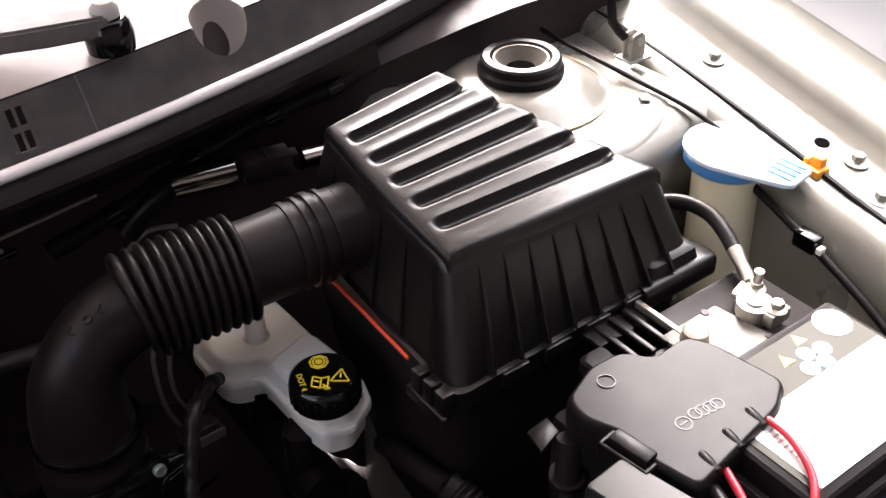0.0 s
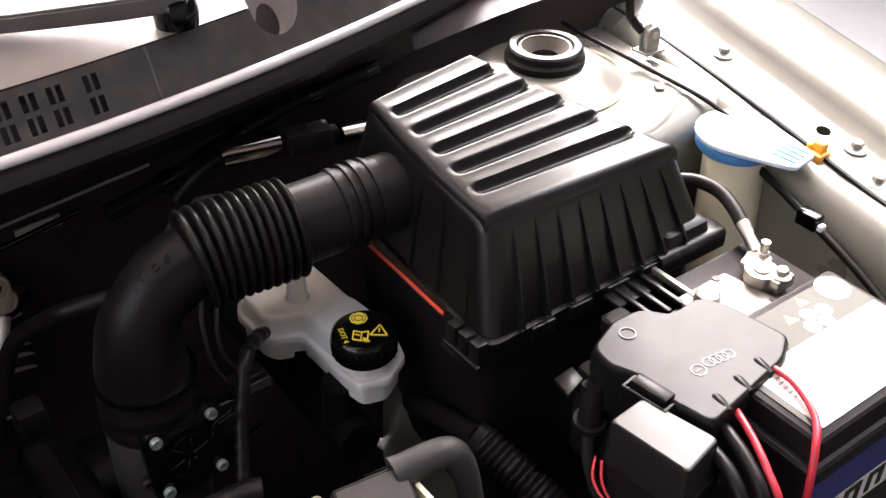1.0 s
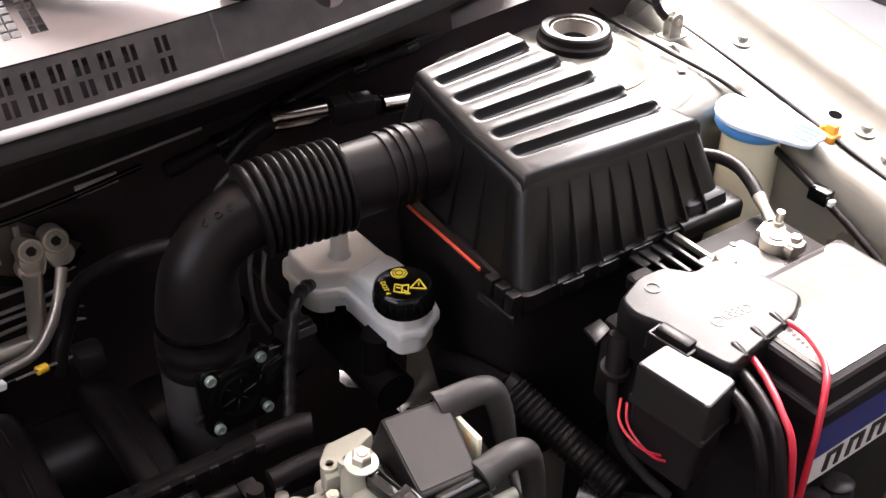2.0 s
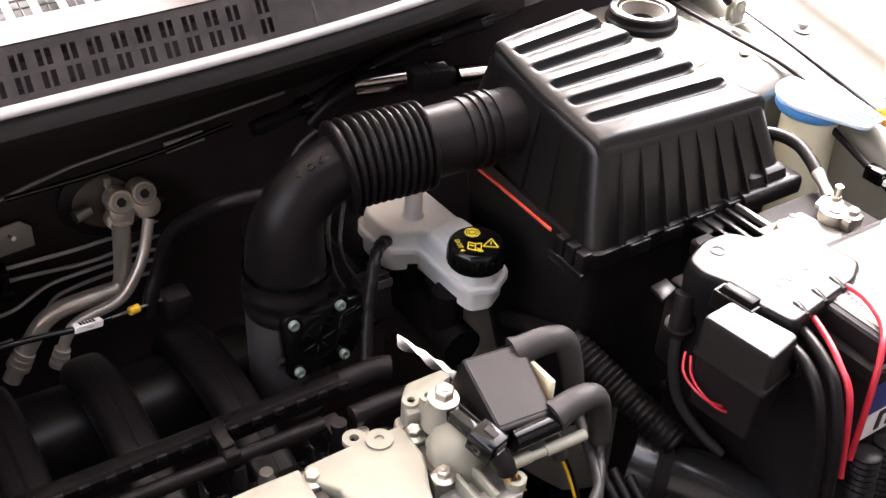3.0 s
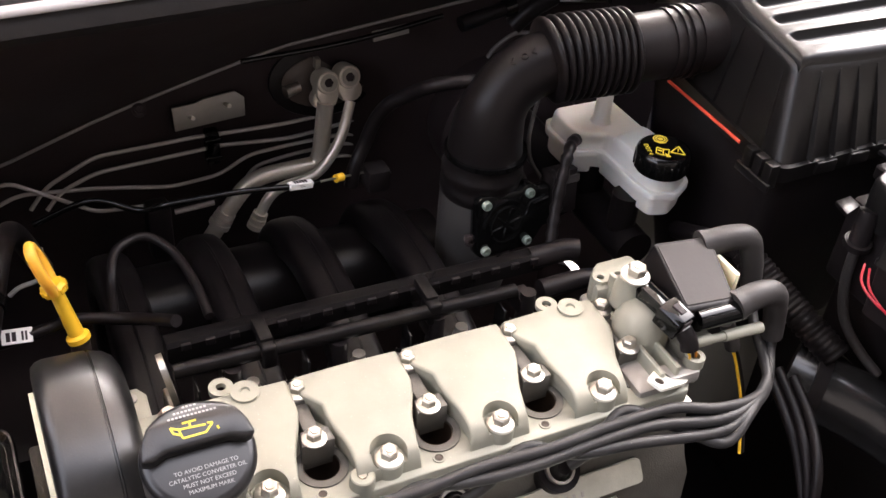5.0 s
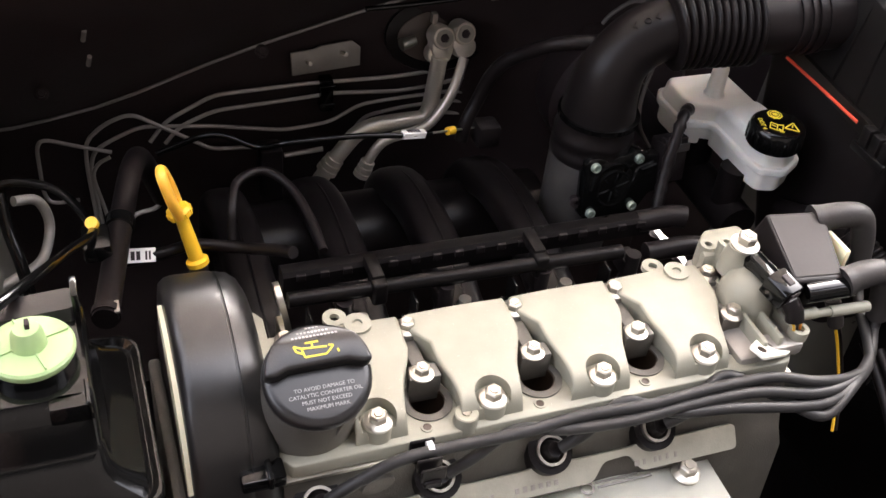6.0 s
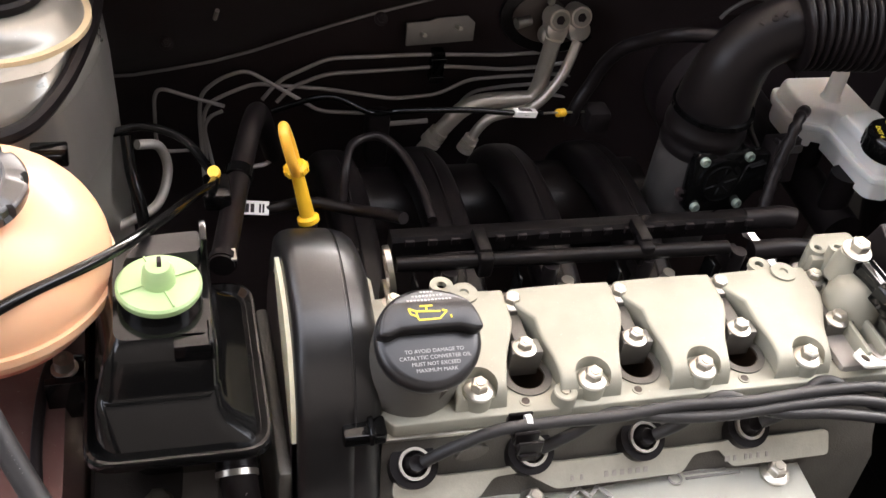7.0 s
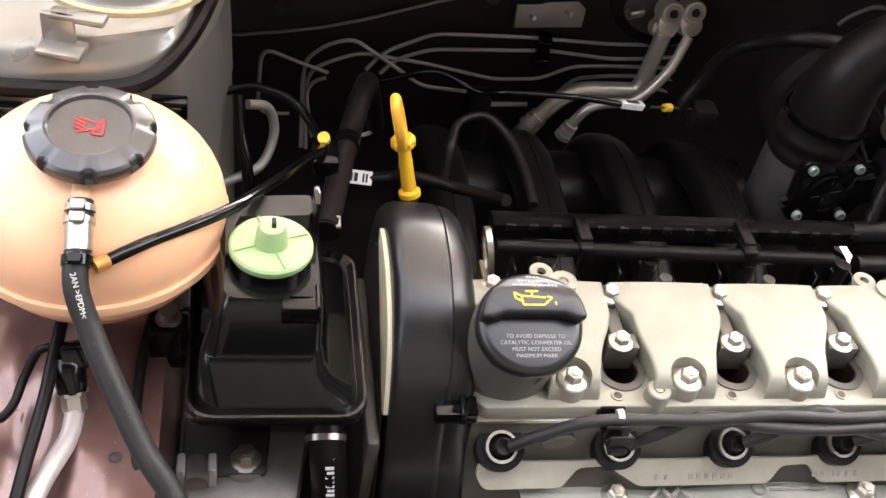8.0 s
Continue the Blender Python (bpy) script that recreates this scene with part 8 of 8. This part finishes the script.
# sensor and small cables on the side rail
sens = empty("pressure_sensor", (-0.437, -0.07, 0.77), "black pressure sensor plugged on a metal pipe", "sensor")
bm = B()
lathe(bm, [(0, 0), (0.0085, 0), (0.0095, 0.006), (0.0095, 0.018), (0.007, 0.022), (0, 0.022)], 20, aim((-0.436, -0.072, 0.778), (-0.12, 0.55, 0.8)))
box(bm, -0.012, 0.004, -0.008, 0.008, 0.014, 0.030, 0.003, 2, aim((-0.436, -0.072, 0.778), (-0.12, 0.55, 0.8)))
part("plug", bm, GLOSS, sens, "black plug")
bm = B()
lathe(bm, [(0, -0.012), (0.0075, -0.012), (0.0075, -0.002), (0.0095, -0.001), (0.0095, 0.001), (0, 0.001)], 6, aim((-0.436, -0.072, 0.778), (-0.12, 0.55, 0.8)))
part("hex", bm, STEEL, sens, "bright hexagon body")
bm = B()
sweep(bm, spline([(-0.4345, -0.079, 0.768), (-0.436, -0.100, 0.7685), (-0.446, -0.130, 0.770), (-0.46, -0.18, 0.765), (-0.47, -0.25, 0.75)], 0.005), 0.0058, 16)
part("pipe", bm, TUBE_GREY, sens, "bright aluminium pipe")
bm = B()
sweep(bm, spline([(-0.446, -0.052, 0.795), (-0.456, -0.052, 0.793), (-0.464, -0.064, 0.782), (-0.469, -0.080, 0.775), (-0.478, -0.090, 0.775), (-0.50, -0.080, 0.78)], 0.004), 0.0028, 10)
part("lead", bm, RUBBER, sens, "black wrapped lead")
soft("side_cable", [(-0.436, 0.02, 0.80), (-0.444, -0.020, 0.798), (-0.446, -0.050, 0.796), (-0.449, -0.090, 0.790), (-0.455, -0.130, 0.78), (-0.462, -0.19, 0.765)], 0.0040, RUBBER, "thin black cable along the side rail", "cable", "side rail cables")
soft("side_cable", [(-0.372, 0.03, 0.785), (-0.390, -0.006, 0.782), (-0.397, -0.030, 0.775), (-0.399, -0.075, 0.772), (-0.396, -0.115, 0.765), (-0.392, -0.17, 0.75)], 0.0036, RUBBER, "thin black cable along the side rail", "cable", "side rail cables")
bm = B()
lathe(bm, [(0, 0), (0.0038, 0), (0.0038, 0.0012), (0.0025, 0.0022), (0, 0.0022)], 18, aim((-0.408, -0.112, 0.7665), (0, 0, 1)))
tagged(part("rail_rivet", bm, DARK), "small dull rivet in the side rail", "rivet")

# ---- right: ducts and cables beside the engine ----
duct = empty("corrugated_duct", (0.37, -0.02, 0.70), "black corrugated air duct beside the battery", "duct")
bm = B()
sweep(bm, spline([(0.358, 0.050, 0.752), (0.368, 0.020, 0.738), (0.380, -0.015, 0.722), (0.392, -0.050, 0.706)], 0.0008), lambda t: 0.0125 + 0.0017 * abs(math.sin(t * 66)), 24)
part("bellows", bm, RUBBER, duct, angle=70)
bm = B()
ring_plate(bm, 0.008, 0.0125, -0.006, 0.006, aim((0.3575, 0.052, 0.753), (-0.4, 0.8, 0.4)), 28)
part("collar", bm, BLACK, duct)
bm = B()
sweep(bm, spline([(0.357, 0.054, 0.753), (0.36, 0.10, 0.735), (0.37, 0.16, 0.70)], 0.006), 0.009, 16)
tagged(part("duct_tail", bm, BLACK), "black moulded duct end below the air filter", "duct")
soft("coolant_pipe", [(0.372, -0.022, 0.672), (0.392, -0.050, 0.668), (0.425, -0.090, 0.655), (0.450, -0.130, 0.640), (0.47, -0.19, 0.61), (0.48, -0.28, 0.56)], 0.032, HOSE_GLOSS, "wide glossy black coolant hose curving to the front", "hose", seg=30)
bm = B()
ring_plate(bm, 0.026, 0.036, -0.006, 0.006, aim((0.385, -0.040, 0.670), (0.7, -0.7, -0.15)), 30)
tagged(part("pipe_clamp", bm, BLACK), "black clamp on the wide coolant hose", "clamp")
soft("battery_cable_drop", [(0.3875, -0.028, 0.812), (0.392, -0.028, 0.775), (0.404, -0.032, 0.735), (0.420, -0.045, 0.705), (0.434, -0.065, 0.685)], 0.0045, RUBBER_GREY, "grey cable hanging from the fuse box", "cable")
for k in range(3):
    soft("loom_branch", [(0.300 + 0.006 * k, -0.050 - 0.012 * k, 0.735), (0.296 + 0.005 * k, -0.085 - 0.012 * k, 0.720), (0.290, -0.12 - 0.012 * k, 0.70), (0.28, -0.16, 0.66)], 0.0042, RUBBER, "black wiring branch below the ignition coil", "cable", "wiring branches")
bm = B()
sweep(bm, [(0.250, -0.044, 0.790), (0.256, -0.046, 0.778), (0.262, -0.048, 0.762)], 0.0062, 14)
tagged(part("sensor_plug", bm, COIL_FACE), "grey sensor plug hanging behind the coil", "connector")
for mm_, d in ((YELLOW, 0.0), (RUBBER, 0.0035)):
    bm = B()
    sweep(bm, spline([(0.261 + d, -0.048, 0.763), (0.268 + d, -0.055, 0.74), (0.27 + d, -0.07, 0.71), (0.262 + d, -0.09, 0.68)], 0.005), 0.0013, 8)
    tagged(part("sensor_wire", bm, mm_), "thin yellow sensor wire" if mm_ is YELLOW else "thin black sensor wire", "wire", "sensor wires")
loom = empty("main_loom", (0.468, -0.18, 0.70), "black corrugated loom tube below the fuse box", "cable")
for k in range(2):
    bm = B()
    sweep(bm, spline([(0.452 + 0.026 * k, -0.172, 0.775), (0.452 + 0.026 * k, -0.178, 0.73), (0.455 + 0.024 * k, -0.19, 0.66)], 0.0012), lambda t: 0.0105 + 0.0012 * math.sin(t * 130), 16)
    part("tube", bm, RUBBER, loom, angle=60)

# ---- wiper arm on the cowl ----
wiper = empty("wiper_arm", (0.262, 0.345, 1.03), "dark grey wiper arm with a domed pivot cap", "wiper")
bm = B()
q = [(0.276, 0.316), (0.235, 0.326), (0.17, 0.345), (0.05, 0.385)]
rings = []
for (x, y), w, h in zip(q, (0.012, 0.0150, 0.0150, 0.012), (0.014, 0.014, 0.012, 0.010)):
    n_ = Vector((0.28, 0.96, 0)).normalized()
    c = Vector((x, y, 1.028 + (0.27 - x) * 0.02))
    rings.append([c - n_ * w, c - n_ * w * 0.8 + Vector((0, 0, h)), c + n_ * w * 0.8 + Vector((0, 0, h)), c + n_ * w])
loft(bm, rings)
bmesh.ops.bevel(bm, geom=list(bm.edges), offset=0.002, segments=2, affect="EDGES")
part("arm", bm, COWL, wiper, "flat dark grey arm")
bm = B()
lathe(bm, [(0, 0.010), (0.016, 0.010), (0.017, 0.020), (0.015, 0.030), (0.012, 0.033), (0, 0.034)], 28, Matrix.Translation((0.274, 0.318, 1.004)))
part("hub", bm, GLOSS, wiper, "black hub")
bm = B()
lathe(bm, [(0, 0.034), (0.010, 0.034), (0.0095, 0.040), (0.006, 0.044), (0, 0.045)], 24, Matrix.Translation((0.274, 0.318, 1.004)))
part("cap", bm, PRINT_G, wiper, "pale domed cap")

# small sticker on the pressed shelf
bm = B()
prism(bm, [(-0.007, -0.0045), (0.007, -0.0045), (0.007, 0.0045), (-0.007, 0.0045)], 0.0, 0.0005, 0.0, Matrix.Translation((0.672, 0.195, 0.8962)) @ Matrix.Rotation(radians(55), 4, "Z"))
tagged(part("paper_sticker", bm, LABEL_GREY), "small grey sticker on the silver strut tower shelf", "sticker")

soft("plenum_wire", [(0.262, 0.388, 0.792), (0.268, 0.385, 0.804), (0.286, 0.382, 0.818), (0.300, 0.380, 0.819), (0.314, 0.378, 0.816)], 0.0022, SEAM, "thin pale wire on the plenum panel above the intake hose", "wire")
